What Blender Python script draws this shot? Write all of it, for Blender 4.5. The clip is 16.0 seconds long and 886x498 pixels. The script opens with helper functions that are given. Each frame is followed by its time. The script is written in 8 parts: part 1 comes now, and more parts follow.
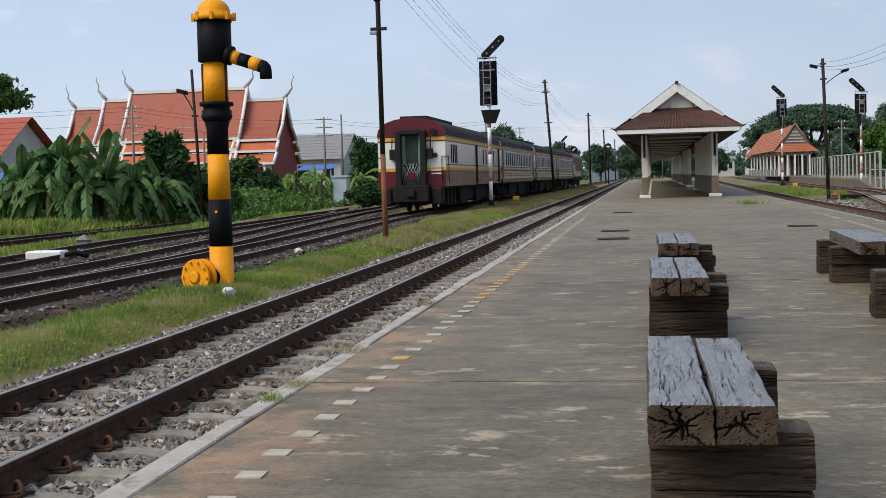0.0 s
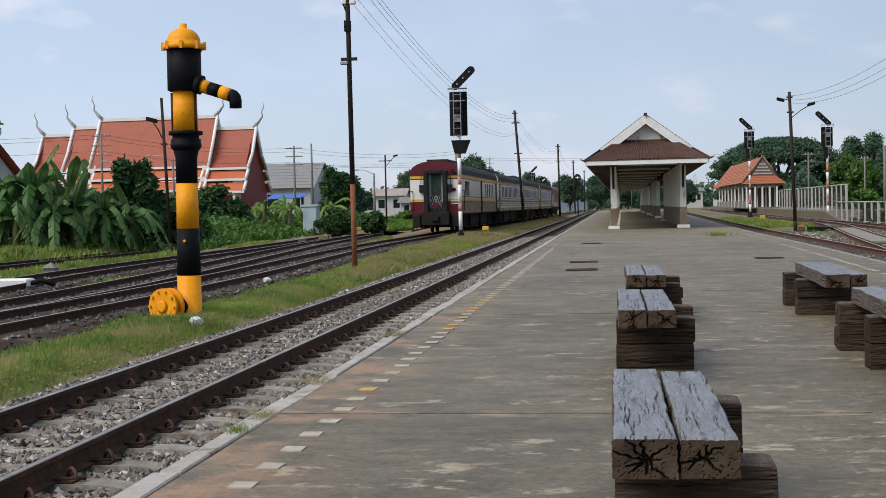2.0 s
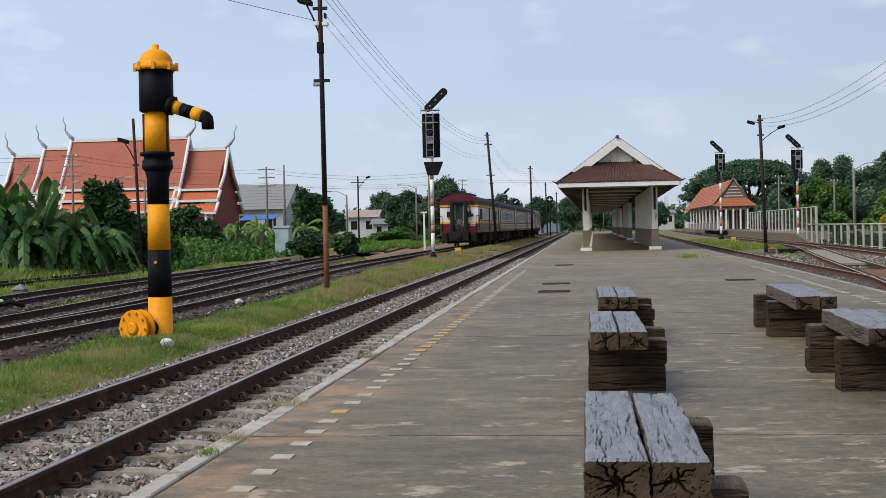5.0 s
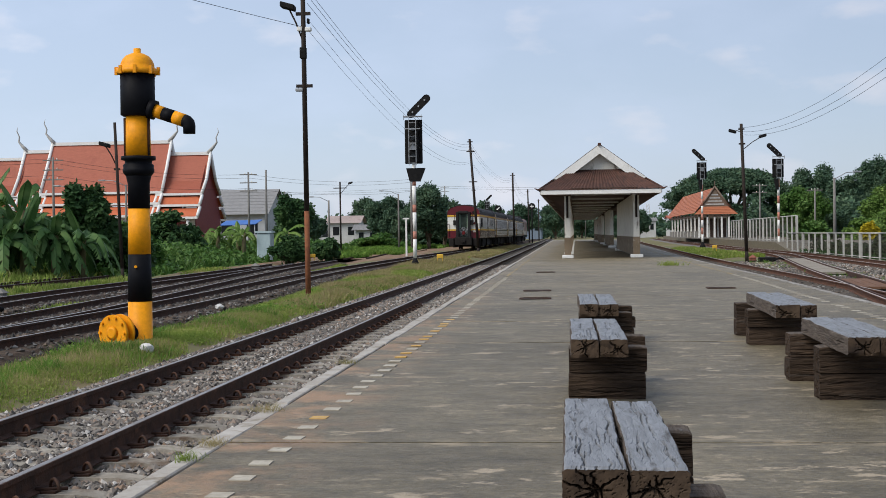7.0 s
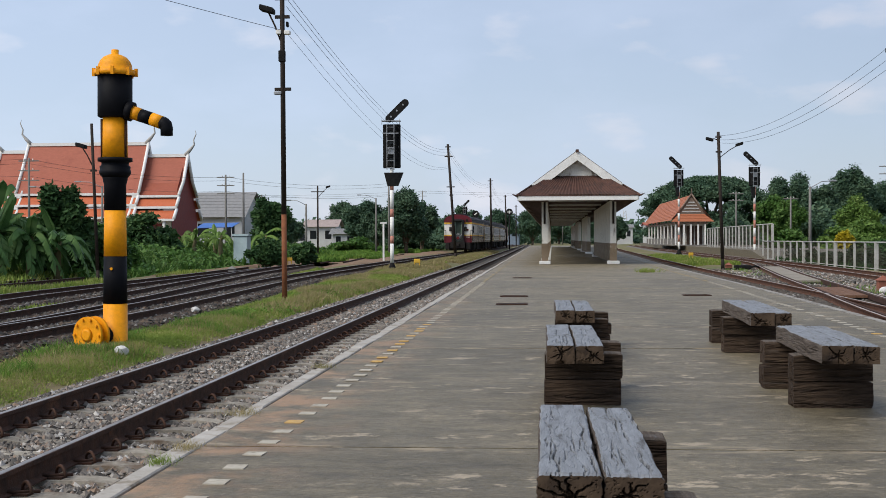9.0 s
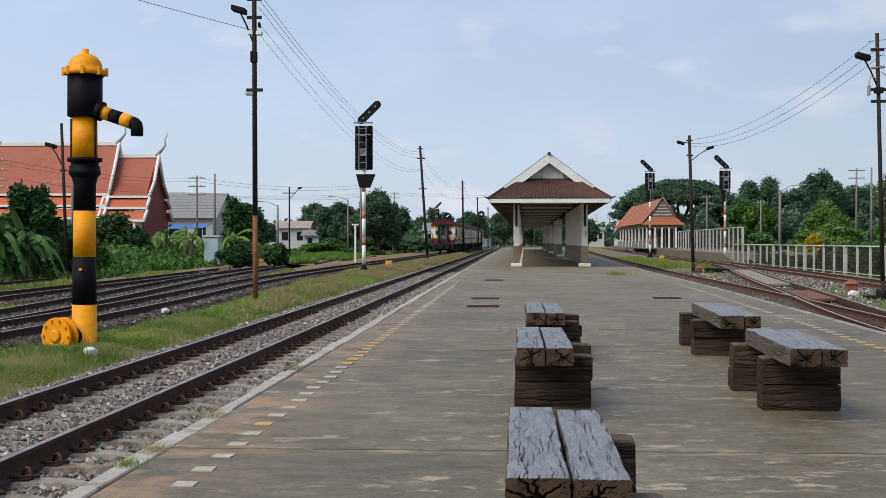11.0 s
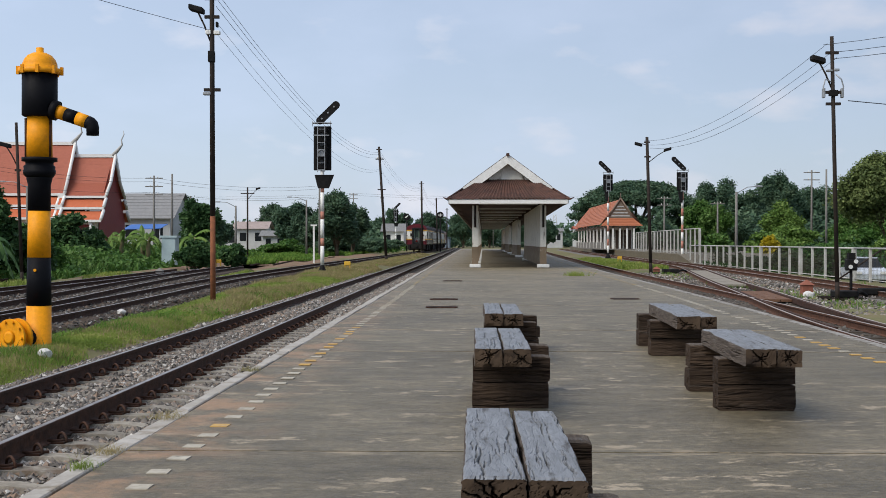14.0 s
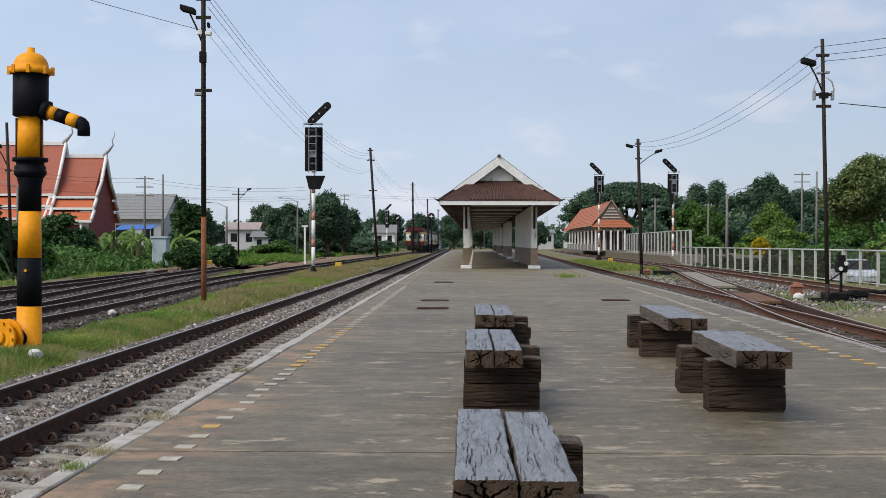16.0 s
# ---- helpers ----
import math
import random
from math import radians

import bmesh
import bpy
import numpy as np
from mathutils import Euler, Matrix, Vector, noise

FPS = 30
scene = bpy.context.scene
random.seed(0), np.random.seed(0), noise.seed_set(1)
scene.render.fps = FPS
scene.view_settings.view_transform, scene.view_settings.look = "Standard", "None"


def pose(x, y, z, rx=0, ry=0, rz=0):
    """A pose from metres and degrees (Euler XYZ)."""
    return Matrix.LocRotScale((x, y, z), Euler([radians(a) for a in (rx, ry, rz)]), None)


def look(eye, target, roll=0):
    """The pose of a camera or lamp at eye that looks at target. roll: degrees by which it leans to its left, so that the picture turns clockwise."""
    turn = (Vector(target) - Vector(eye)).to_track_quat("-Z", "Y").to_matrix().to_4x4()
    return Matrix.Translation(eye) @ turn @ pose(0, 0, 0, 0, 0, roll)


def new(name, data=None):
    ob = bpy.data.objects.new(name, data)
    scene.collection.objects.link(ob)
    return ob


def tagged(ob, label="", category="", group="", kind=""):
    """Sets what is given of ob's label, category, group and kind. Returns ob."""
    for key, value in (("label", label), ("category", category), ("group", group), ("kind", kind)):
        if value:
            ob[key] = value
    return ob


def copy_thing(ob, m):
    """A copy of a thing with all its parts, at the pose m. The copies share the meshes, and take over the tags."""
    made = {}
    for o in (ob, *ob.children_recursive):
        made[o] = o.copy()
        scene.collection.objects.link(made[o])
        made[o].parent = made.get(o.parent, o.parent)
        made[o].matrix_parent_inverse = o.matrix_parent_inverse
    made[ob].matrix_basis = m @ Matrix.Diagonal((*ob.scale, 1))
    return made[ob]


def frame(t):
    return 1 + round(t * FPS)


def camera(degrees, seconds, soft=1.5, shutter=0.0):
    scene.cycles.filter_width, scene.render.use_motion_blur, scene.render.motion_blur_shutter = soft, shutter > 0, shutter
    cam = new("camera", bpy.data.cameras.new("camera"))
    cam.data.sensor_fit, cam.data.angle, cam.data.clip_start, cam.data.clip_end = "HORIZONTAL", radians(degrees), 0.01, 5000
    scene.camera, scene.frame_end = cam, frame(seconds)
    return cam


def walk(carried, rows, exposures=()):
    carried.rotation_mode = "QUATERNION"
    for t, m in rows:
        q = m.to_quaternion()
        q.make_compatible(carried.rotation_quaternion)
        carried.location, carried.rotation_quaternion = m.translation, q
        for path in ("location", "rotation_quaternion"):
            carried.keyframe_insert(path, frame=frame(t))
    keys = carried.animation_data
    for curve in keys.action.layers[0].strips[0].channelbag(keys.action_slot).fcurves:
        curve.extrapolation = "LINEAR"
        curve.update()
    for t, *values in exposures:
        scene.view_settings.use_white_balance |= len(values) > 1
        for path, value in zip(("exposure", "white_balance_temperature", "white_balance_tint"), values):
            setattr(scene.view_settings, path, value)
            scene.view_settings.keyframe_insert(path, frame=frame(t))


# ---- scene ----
cam = camera(38.0, 16.0, soft=0.8)
PATH = [
    (0.0, -0.033, -0.011, 1.185, 86.883, 1.655, 8.769),
    (0.5, -0.028, -0.019, 1.189, 87.064, 1.542, 8.436),
    (1.0, -0.025, -0.010, 1.192, 87.433, 1.448, 8.099),
    (1.5, -0.020, -0.017, 1.196, 87.858, 1.408, 7.713),
    (2.0, -0.020, -0.020, 1.197, 88.165, 1.302, 7.435),
    (2.5, -0.022, -0.004, 1.193, 88.432, 1.260, 7.180),
    (3.0, -0.020, -0.009, 1.198, 88.686, 1.349, 6.959),
    (3.5, -0.021, -0.013, 1.198, 88.873, 1.390, 6.738),
    (4.0, -0.020, -0.016, 1.197, 88.946, 1.367, 6.515),
    (6.5, -0.016, -0.011, 1.201, 89.329, 0.899, 5.712),
    (7.0, -0.013, -0.002, 1.198, 89.367, 0.823, 5.418),
    (7.5, -0.012, 0.001, 1.199, 89.409, 0.669, 5.150),
    (8.0, -0.014, 0.004, 1.198, 89.489, 0.446, 4.940),
    (8.5, -0.012, -0.004, 1.201, 89.530, 0.283, 4.704),
    (9.0, -0.012, -0.004, 1.200, 89.572, 0.268, 4.407),
    (11.5, -0.004, 0.004, 1.199, 89.660, -0.055, 2.824),
    (12.0, -0.005, 0.001, 1.202, 89.646, -0.099, 2.496),
    (12.5, -0.002, 0.010, 1.200, 89.653, -0.112, 2.203),
    (13.0, -0.001, 0.013, 1.198, 89.669, -0.209, 1.814),
    (13.5, 0.000, 0.017, 1.200, 89.724, -0.148, 1.587),
    (14.0, 0.003, 0.011, 1.200, 89.694, -0.030, 1.332),
    (14.5, 0.001, 0.003, 1.201, 89.727, -0.028, 1.162),
    (15.0, -0.003, -0.006, 1.201, 89.725, -0.057, 1.057),
    (15.5, -0.000, -0.008, 1.200, 89.728, -0.025, 0.970),
    (16.0, 0.000, 0.000, 1.200, 89.748, -0.150, 0.932),
]
walk(cam, [(t, pose(x, y, z, rx, ry, rz)) for t, x, y, z, rx, ry, rz in PATH])

# ---- light ----
SUN_ELEV, SUN_AZ = 46.0, -128.0      # degrees; azimuth from +y (ahead) towards +x
world = bpy.data.worlds.new("sky")
scene.world = world
world.use_nodes = True
wn, wl = world.node_tree.nodes, world.node_tree.links
wn.clear()
w_out = wn.new("ShaderNodeOutputWorld")
w_bg = wn.new("ShaderNodeBackground")
w_sky = wn.new("ShaderNodeTexSky")
w_sky.sky_type = "NISHITA"
w_sky.sun_disc = False
w_sky.sun_elevation = radians(SUN_ELEV)
w_sky.sun_rotation = radians(SUN_AZ)
w_sky.air_density, w_sky.dust_density, w_sky.ozone_density = 1.0, 0.8, 2.0
w_tc = wn.new("ShaderNodeTexCoord")
w_map = wn.new("ShaderNodeMapping")
w_map.inputs["Scale"].default_value = (3.0, 3.0, 7.0)
w_noise = wn.new("ShaderNodeTexNoise")
w_noise.inputs["Scale"].default_value = 1.6
w_noise.inputs["Detail"].default_value = 6.0
w_noise.inputs["Roughness"].default_value = 0.55
w_ramp = wn.new("ShaderNodeValToRGB")
w_ramp.color_ramp.elements[0].position = 0.46
w_ramp.color_ramp.elements[1].position = 0.70
w_ramp.color_ramp.elements[0].color = (0.60, 0.60, 0.60, 1)
w_ramp.color_ramp.elements[1].color = (0.76, 0.76, 0.76, 1)
w_mix = wn.new("ShaderNodeMix")
w_mix.data_type = "RGBA"
w_mix.inputs["B"].default_value = (6.35, 7.4, 9.5, 1)      # thin high cloud and haze
wl.new(w_tc.outputs["Generated"], w_map.inputs["Vector"])
wl.new(w_map.outputs["Vector"], w_noise.inputs["Vector"])
wl.new(w_noise.outputs["Fac"], w_ramp.inputs["Fac"])
wl.new(w_ramp.outputs["Color"], w_mix.inputs["Factor"])
wl.new(w_sky.outputs["Color"], w_mix.inputs["A"])
w_puff = wn.new("ShaderNodeTexNoise")
w_puff.inputs["Scale"].default_value = 3.4
w_puff.inputs["Detail"].default_value = 5.0
w_pr = wn.new("ShaderNodeMapRange")
w_pr.inputs["From Min"].default_value, w_pr.inputs["From Max"].default_value = 0.56, 0.76
w_pr.inputs["To Max"].default_value = 0.6
w_white = wn.new("ShaderNodeMix")
w_white.data_type = "RGBA"
w_white.inputs["B"].default_value = (8.6, 8.5, 9.2, 1)     # small pale puffs
wl.new(w_map.outputs["Vector"], w_puff.inputs["Vector"])
wl.new(w_puff.outputs["Fac"], w_pr.inputs["Value"])
wl.new(w_pr.outputs[0], w_white.inputs["Factor"])
wl.new(w_mix.outputs["Result"], w_white.inputs["A"])
# the hazy sky is brighter on the sun's side
w_sep = wn.new("ShaderNodeSeparateXYZ")
wl.new(w_tc.outputs["Generated"], w_sep.inputs[0])
w_side = wn.new("ShaderNodeMapRange")
w_side.inputs["From Min"].default_value, w_side.inputs["From Max"].default_value = -0.40, 0.32
w_side.inputs["To Min"].default_value, w_side.inputs["To Max"].default_value = 1.10, 0.88
wl.new(w_sep.outputs["X"], w_side.inputs["Value"])
w_glow = wn.new("ShaderNodeVectorMath")
w_glow.operation = "SCALE"
wl.new(w_white.outputs["Result"], w_glow.inputs[0])
wl.new(w_side.outputs[0], w_glow.inputs["Scale"])
wl.new(w_glow.outputs[0], w_bg.inputs["Color"])
w_bg.inputs["Strength"].default_value = 0.1
wl.new(w_bg.outputs["Background"], w_out.inputs["Surface"])

sun = new("sun", bpy.data.lights.new("sun", "SUN"))
sun.data.energy, sun.data.angle, sun.data.color = 3.05, radians(40), (1.0, 0.94, 0.84)
sd = Vector((math.sin(radians(SUN_AZ)) * math.cos(radians(SUN_ELEV)), math.cos(radians(SUN_AZ)) * math.cos(radians(SUN_ELEV)), math.sin(radians(SUN_ELEV))))
sun.matrix_basis = look(sd * 100, (0, 0, 0))
scene.view_settings.exposure = 0.0

# ---- materials ----
MATS = {}


def mat(name, c1, c2=None, scale=4.0, rough=0.75, metal=0.0, bump=0.15, bscale=60.0, stretch=(1, 1, 1), c3=None, c3_at=(0.62, 0.72), c3_scale=1.5, vary=0.0, spec=0.25, c3_stretch=(1, 1, 1), trans=0.0, grain=0.16):
    """A surface of two tones in fine grain, with stains or wear of a third tone at a larger scale, and fine relief."""
    m = bpy.data.materials.new(name)
    m.use_nodes = True
    n, l = m.node_tree.nodes, m.node_tree.links
    b = n["Principled BSDF"]
    b.inputs["Roughness"].default_value = rough
    b.inputs["Metallic"].default_value = metal
    b.inputs["Specular IOR Level"].default_value = spec
    tc = n.new("ShaderNodeTexCoord")
    info = n.new("ShaderNodeObjectInfo")
    off = n.new("ShaderNodeVectorMath")
    off.operation = "MULTIPLY_ADD"
    comb = n.new("ShaderNodeCombineXYZ")
    for a in "XYZ":
        l.new(info.outputs["Random"], comb.inputs[a])
    l.new(comb.outputs[0], off.inputs[0])
    off.inputs[1].default_value = (37.0, 53.0, 29.0)
    l.new(tc.outputs["Object"], off.inputs[2])

    def noise_tex(sc, st, detail=5.0, ro=0.6):
        mp = n.new("ShaderNodeMapping")
        mp.inputs["Scale"].default_value = st
        l.new(off.outputs[0], mp.inputs["Vector"])
        t = n.new("ShaderNodeTexNoise")
        t.inputs["Scale"].default_value, t.inputs["Detail"].default_value, t.inputs["Roughness"].default_value = sc, detail, ro
        l.new(mp.outputs[0], t.inputs["Vector"])
        return t.outputs["Fac"]

    def ramp(fac, lo, hi):
        r = n.new("ShaderNodeMapRange")
        r.inputs["From Min"].default_value, r.inputs["From Max"].default_value = lo, hi
        l.new(fac, r.inputs["Value"])
        return r.outputs[0]

    def mix(fac, a, bb, blend="MIX"):
        x = n.new("ShaderNodeMix")
        x.data_type, x.blend_type = "RGBA", blend
        if isinstance(fac, float):
            x.inputs["Factor"].default_value = fac
        else:
            l.new(fac, x.inputs["Factor"])
        for key, v in (("A", a), ("B", bb)):
            if isinstance(v, tuple):
                x.inputs[key].default_value = (*v, 1)
            else:
                l.new(v, x.inputs[key])
        return x.outputs["Result"]

    c2 = c2 or tuple(v * 0.8 for v in c1)
    col = mix(ramp(noise_tex(scale, stretch), 0.3, 0.7), c1, c2)
    if c3:
        col = mix(ramp(noise_tex(c3_scale, c3_stretch, 6.0, 0.65), *c3_at), col, c3)
    if grain:
        gv = n.new("ShaderNodeMapRange")
        gv.inputs["From Min"].default_value, gv.inputs["From Max"].default_value = 0.25, 0.75
        gv.inputs["To Min"].default_value, gv.inputs["To Max"].default_value = 1 - grain, 1 + grain
        l.new(noise_tex(bscale * 0.6, stretch, 6.0, 0.7), gv.inputs["Value"])
        hg = n.new("ShaderNodeHueSaturation")
        l.new(gv.outputs[0], hg.inputs["Value"])
        l.new(col, hg.inputs["Color"])
        col = hg.outputs[0]
    if vary:
        v = n.new("ShaderNodeMapRange")
        v.inputs["To Min"].default_value, v.inputs["To Max"].default_value = 1 - vary, 1 + vary
        l.new(info.outputs["Random"], v.inputs["Value"])
        hsv = n.new("ShaderNodeHueSaturation")
        l.new(v.outputs[0], hsv.inputs["Value"])
        l.new(col, hsv.inputs["Color"])
        col = hsv.outputs[0]
    l.new(col, b.inputs["Base Color"])
    rr = n.new("ShaderNodeMapRange")
    rr.inputs["To Min"].default_value, rr.inputs["To Max"].default_value = max(0.02, rough - 0.1), min(1, rough + 0.1)
    l.new(noise_tex(scale * 1.7, stretch), rr.inputs["Value"])
    l.new(rr.outputs[0], b.inputs["Roughness"])
    if bump:
        bp = n.new("ShaderNodeBump")
        bp.inputs["Strength"].default_value = bump
        bp.inputs["Distance"].default_value = 0.02
        l.new(noise_tex(bscale, stretch, 4.0), bp.inputs["Height"])
        l.new(bp.outputs[0], b.inputs["Normal"])
    if trans:
        tr = n.new("ShaderNodeBsdfTranslucent")
        l.new(col, tr.inputs["Color"])
        ad = n.new("ShaderNodeMixShader")
        ad.inputs[0].default_value = trans
        l.new(b.outputs[0], ad.inputs[1])
        l.new(tr.outputs[0], ad.inputs[2])
        l.new(ad.outputs[0], n["Material Output"].inputs["Surface"])
    MATS[name] = m
    return m


def leaf_mat(name, c1, c2, c3, rough=0.55, clump=0.5, through_light=0.24):
    """Foliage that differs from leaf clump to leaf clump."""
    m = bpy.data.materials.new(name)
    m.use_nodes = True
    n, l = m.node_tree.nodes, m.node_tree.links
    b = n["Principled BSDF"]
    b.inputs["Roughness"].default_value = rough
    b.inputs["Specular IOR Level"].default_value = 0.12
    g = n.new("ShaderNodeNewGeometry")
    r = n.new("ShaderNodeValToRGB")
    e = r.color_ramp.elements
    e[0].color, e[1].color = (*c1, 1), (*c3, 1)
    mid = e.new(0.55)
    mid.color = (*c2, 1)
    tc = n.new("ShaderNodeTexCoord")
    # broad noise tones whole clumps, painting light and shaded masses into crowns
    big = n.new("ShaderNodeTexNoise")
    big.inputs["Scale"].default_value, big.inputs["Detail"].default_value = clump, 3.0
    l.new(tc.outputs["Object"], big.inputs["Vector"])
    tone = n.new("ShaderNodeMapRange")
    tone.inputs["From Min"].default_value, tone.inputs["From Max"].default_value = 0.33, 0.67
    l.new(big.outputs["Fac"], tone.inputs["Value"])
    both = n.new("ShaderNodeMix")
    both.inputs["Factor"].default_value = 0.5
    l.new(g.outputs["Random Per Island"], both.inputs["A"])
    l.new(tone.outputs[0], both.inputs["B"])
    l.new(both.outputs[0], r.inputs["Fac"])
    l.new(r.outputs["Color"], b.inputs["Base Color"])
    tr = n.new("ShaderNodeBsdfTranslucent")
    l.new(r.outputs["Color"], tr.inputs["Color"])
    mx = n.new("ShaderNodeMixShader")
    mx.inputs[0].default_value = through_light
    l.new(b.outputs[0], mx.inputs[1])
    l.new(tr.outputs[0], mx.inputs[2])
    l.new(mx.outputs[0], n["Material Output"].inputs["Surface"])
    MATS[name] = m
    return m


M_CONCRETE = mat("platform_concrete", (0.180, 0.150, 0.098), (0.106, 0.088, 0.057), 3.2, 0.56, 0, 0.5, 45, (0.8, 1.3, 1), vary=0.06, spec=0.30, grain=0.5)
M_COPING = mat("coping_paint", (0.44, 0.41, 0.37), (0.31, 0.28, 0.24), 3, 0.85, 0, 0.3, 50, c3=(0.22, 0.185, 0.14), c3_at=(0.54, 0.66), c3_scale=4)
M_TILE_W = mat("white_tile", (0.47, 0.43, 0.35), (0.34, 0.30, 0.24), 8, 0.7, c3=(0.22, 0.19, 0.15), c3_scale=6)
M_TILE_Y = mat("yellow_tile", (0.56, 0.34, 0.09), (0.45, 0.29, 0.12), 8, 0.7, c3=(0.25, 0.2, 0.14), c3_scale=6)
M_LINE_Y = mat("worn_yellow_paint", (0.36, 0.27, 0.12), (0.24, 0.20, 0.14), 3, 0.85, c3=(0.18, 0.165, 0.145), c3_at=(0.45, 0.6), c3_scale=3)
M_GROUND = mat("ground_earth", (0.10, 0.125, 0.04), (0.21, 0.155, 0.09), 0.35, 0.95, 0, 0.5, 30, c3=(0.09, 0.13, 0.03), c3_scale=0.6)
# bed toned well below the stones, shading the gaps between them by colour
M_BALLAST_BED = mat("ballast_bed", (0.11, 0.092, 0.075), (0.05, 0.042, 0.035), 22, 0.95, 0, 1.0, 24, c3=(0.13, 0.09, 0.06), c3_scale=1.2)
M_RAIL = mat("rusty_rail", (0.082, 0.037, 0.022), (0.030, 0.017, 0.012), 9, 0.8, 0.1, 0.4, 60, c3=(0.15, 0.068, 0.036), c3_scale=2)
M_RAILTOP = mat("worn_rail_top", (0.40, 0.375, 0.35), (0.22, 0.19, 0.165), 5, 0.42, 0.6, 0.05)
M_SLEEPER = mat("concrete_sleeper", (0.34, 0.31, 0.26), (0.20, 0.175, 0.14), 9, 0.9, 0, 0.5, 50, c3=(0.14, 0.10, 0.07), c3_at=(0.56, 0.68), c3_scale=3, vary=0.2)
M_SLEEPER_WOOD = mat("timber_sleeper", (0.06, 0.048, 0.038), (0.10, 0.085, 0.07), 6, 0.9, 0, 0.4, 50, (1, 8, 1), vary=0.2)
# weathered grey, its blue cast painting the sky's reflection on seat tops
M_WOOD_TOP = mat("weathered_skylit_wood", (0.225, 0.234, 0.250), (0.135, 0.138, 0.144), 5, 0.55, 0, 0.3, 26, (6, 0.8, 6), (0.060, 0.053, 0.047), (0.58, 0.68), 4, spec=0.45, c3_stretch=(5, 0.8, 5), grain=0.2)
# end grain darkened further to offset the sun falling on these faces
M_WOOD_END = mat("sleeper_end_grain", (0.098, 0.067, 0.044), (0.044, 0.030, 0.021), 9, 0.88, 0, 0.35, 40, c3=(0.026, 0.019, 0.015), c3_at=(0.56, 0.68), c3_scale=6, spec=0.12)
M_WOOD_SIDE = mat("sleeper_side_wood", (0.145, 0.118, 0.097), (0.062, 0.048, 0.039), 5, 0.85, 0, 0.7, 16, (9, 0.8, 9), (0.20, 0.19, 0.18), (0.60, 0.72), 3, c3_stretch=(6, 0.8, 6), spec=0.15)
M_WOOD_DARK = mat("old_sleeper_wood", (0.078, 0.053, 0.036), (0.030, 0.021, 0.016), 5, 0.88, 0, 0.8, 14, (0.8, 8, 9), (0.115, 0.095, 0.080), (0.60, 0.72), 3, c3_stretch=(0.7, 6, 9), vary=0.3, spec=0.12)
M_YELLOW = mat("yellow_enamel", (0.84, 0.335, 0.006), (0.74, 0.28, 0.006), 3, 0.5, 0, 0.08, 30, c3=(0.34, 0.16, 0.03), c3_at=(0.66, 0.80), c3_scale=6, spec=0.2)
M_BLACK = mat("black_enamel", (0.005, 0.0055, 0.0075), (0.009, 0.009, 0.011), 3, 0.55, 0, 0.1, 30, spec=0.07)
M_BLACK_MATT = mat("black_matt_paint", (0.008, 0.008, 0.009), (0.02, 0.019, 0.018), 6, 0.75, spec=0.1)
M_WHITE = mat("white_paint", (0.80, 0.79, 0.75), (0.70, 0.69, 0.65), 2, 0.7, 0, 0.1, 40, c3=(0.46, 0.43, 0.37), c3_at=(0.62, 0.82), c3_scale=2)
M_RED_BAND = mat("faded_red_paint", (0.44, 0.17, 0.12), (0.46, 0.24, 0.18), 4, 0.65)
M_STEEL_DARK = mat("dark_steel_pole", (0.022, 0.020, 0.019), (0.045, 0.032, 0.025), 7, 0.7, 0.0, 0.15, spec=0.12)
M_STEEL_RUST = mat("rusted_pole_foot", (0.26, 0.10, 0.045), (0.16, 0.06, 0.03), 8, 0.85)
M_GREY_METAL = mat("galvanised_steel", (0.36, 0.37, 0.38), (0.26, 0.27, 0.28), 6, 0.5, 0.4)
M_CABLE = mat("cable_black", (0.03, 0.03, 0.032), rough=0.6, bump=0)
M_POLE_CONC = mat("concrete_pole", (0.22, 0.21, 0.19), (0.15, 0.14, 0.13), 3, 0.9)


# ---- mesh tools ----
def box(bm, x0, x1, y0, y1, z0, z1):
    """An axis-aligned block."""
    v = [bm.verts.new(p) for p in ((x0, y0, z0), (x1, y0, z0), (x1, y1, z0), (x0, y1, z0), (x0, y0, z1), (x1, y0, z1), (x1, y1, z1), (x0, y1, z1))]
    for f in ((3, 2, 1, 0), (4, 5, 6, 7), (0, 1, 5, 4), (1, 2, 6, 5), (2, 3, 7, 6), (3, 0, 4, 7)):
        bm.faces.new([v[i] for i in f])
    return v


def bevelled(bm, width, seg=1):
    bmesh.ops.bevel(bm, geom=list(bm.edges), offset=width, segments=seg, affect="EDGES", profile=0.6)


def tube(bm, pts, radii, seg=10, caps=True):
    """A round tube through pts, with a radius at each."""
    pts = [Vector(p) for p in pts]
    rings, q, last = [], None, None
    for i, p in enumerate(pts):
        d = (pts[min(i + 1, len(pts) - 1)] - pts[max(i - 1, 0)]).normalized()
        q = d.to_track_quat("Z", "Y") if q is None else last.rotation_difference(d) @ q
        last = d
        r = radii[i] if hasattr(radii, "__len__") else radii
        rings.append([bm.verts.new(p + q @ Vector((math.cos(a) * r, math.sin(a) * r, 0))) for a in [2 * math.pi * k / seg for k in range(seg)]])
    for a, b in zip(rings, rings[1:]):
        for k in range(seg):
            f = bm.faces.new((a[k], a[(k + 1) % seg], b[(k + 1) % seg], b[k]))
            f.smooth = True
    if caps:
        bm.faces.new(rings[0][::-1])
        bm.faces.new(rings[-1])
    return rings


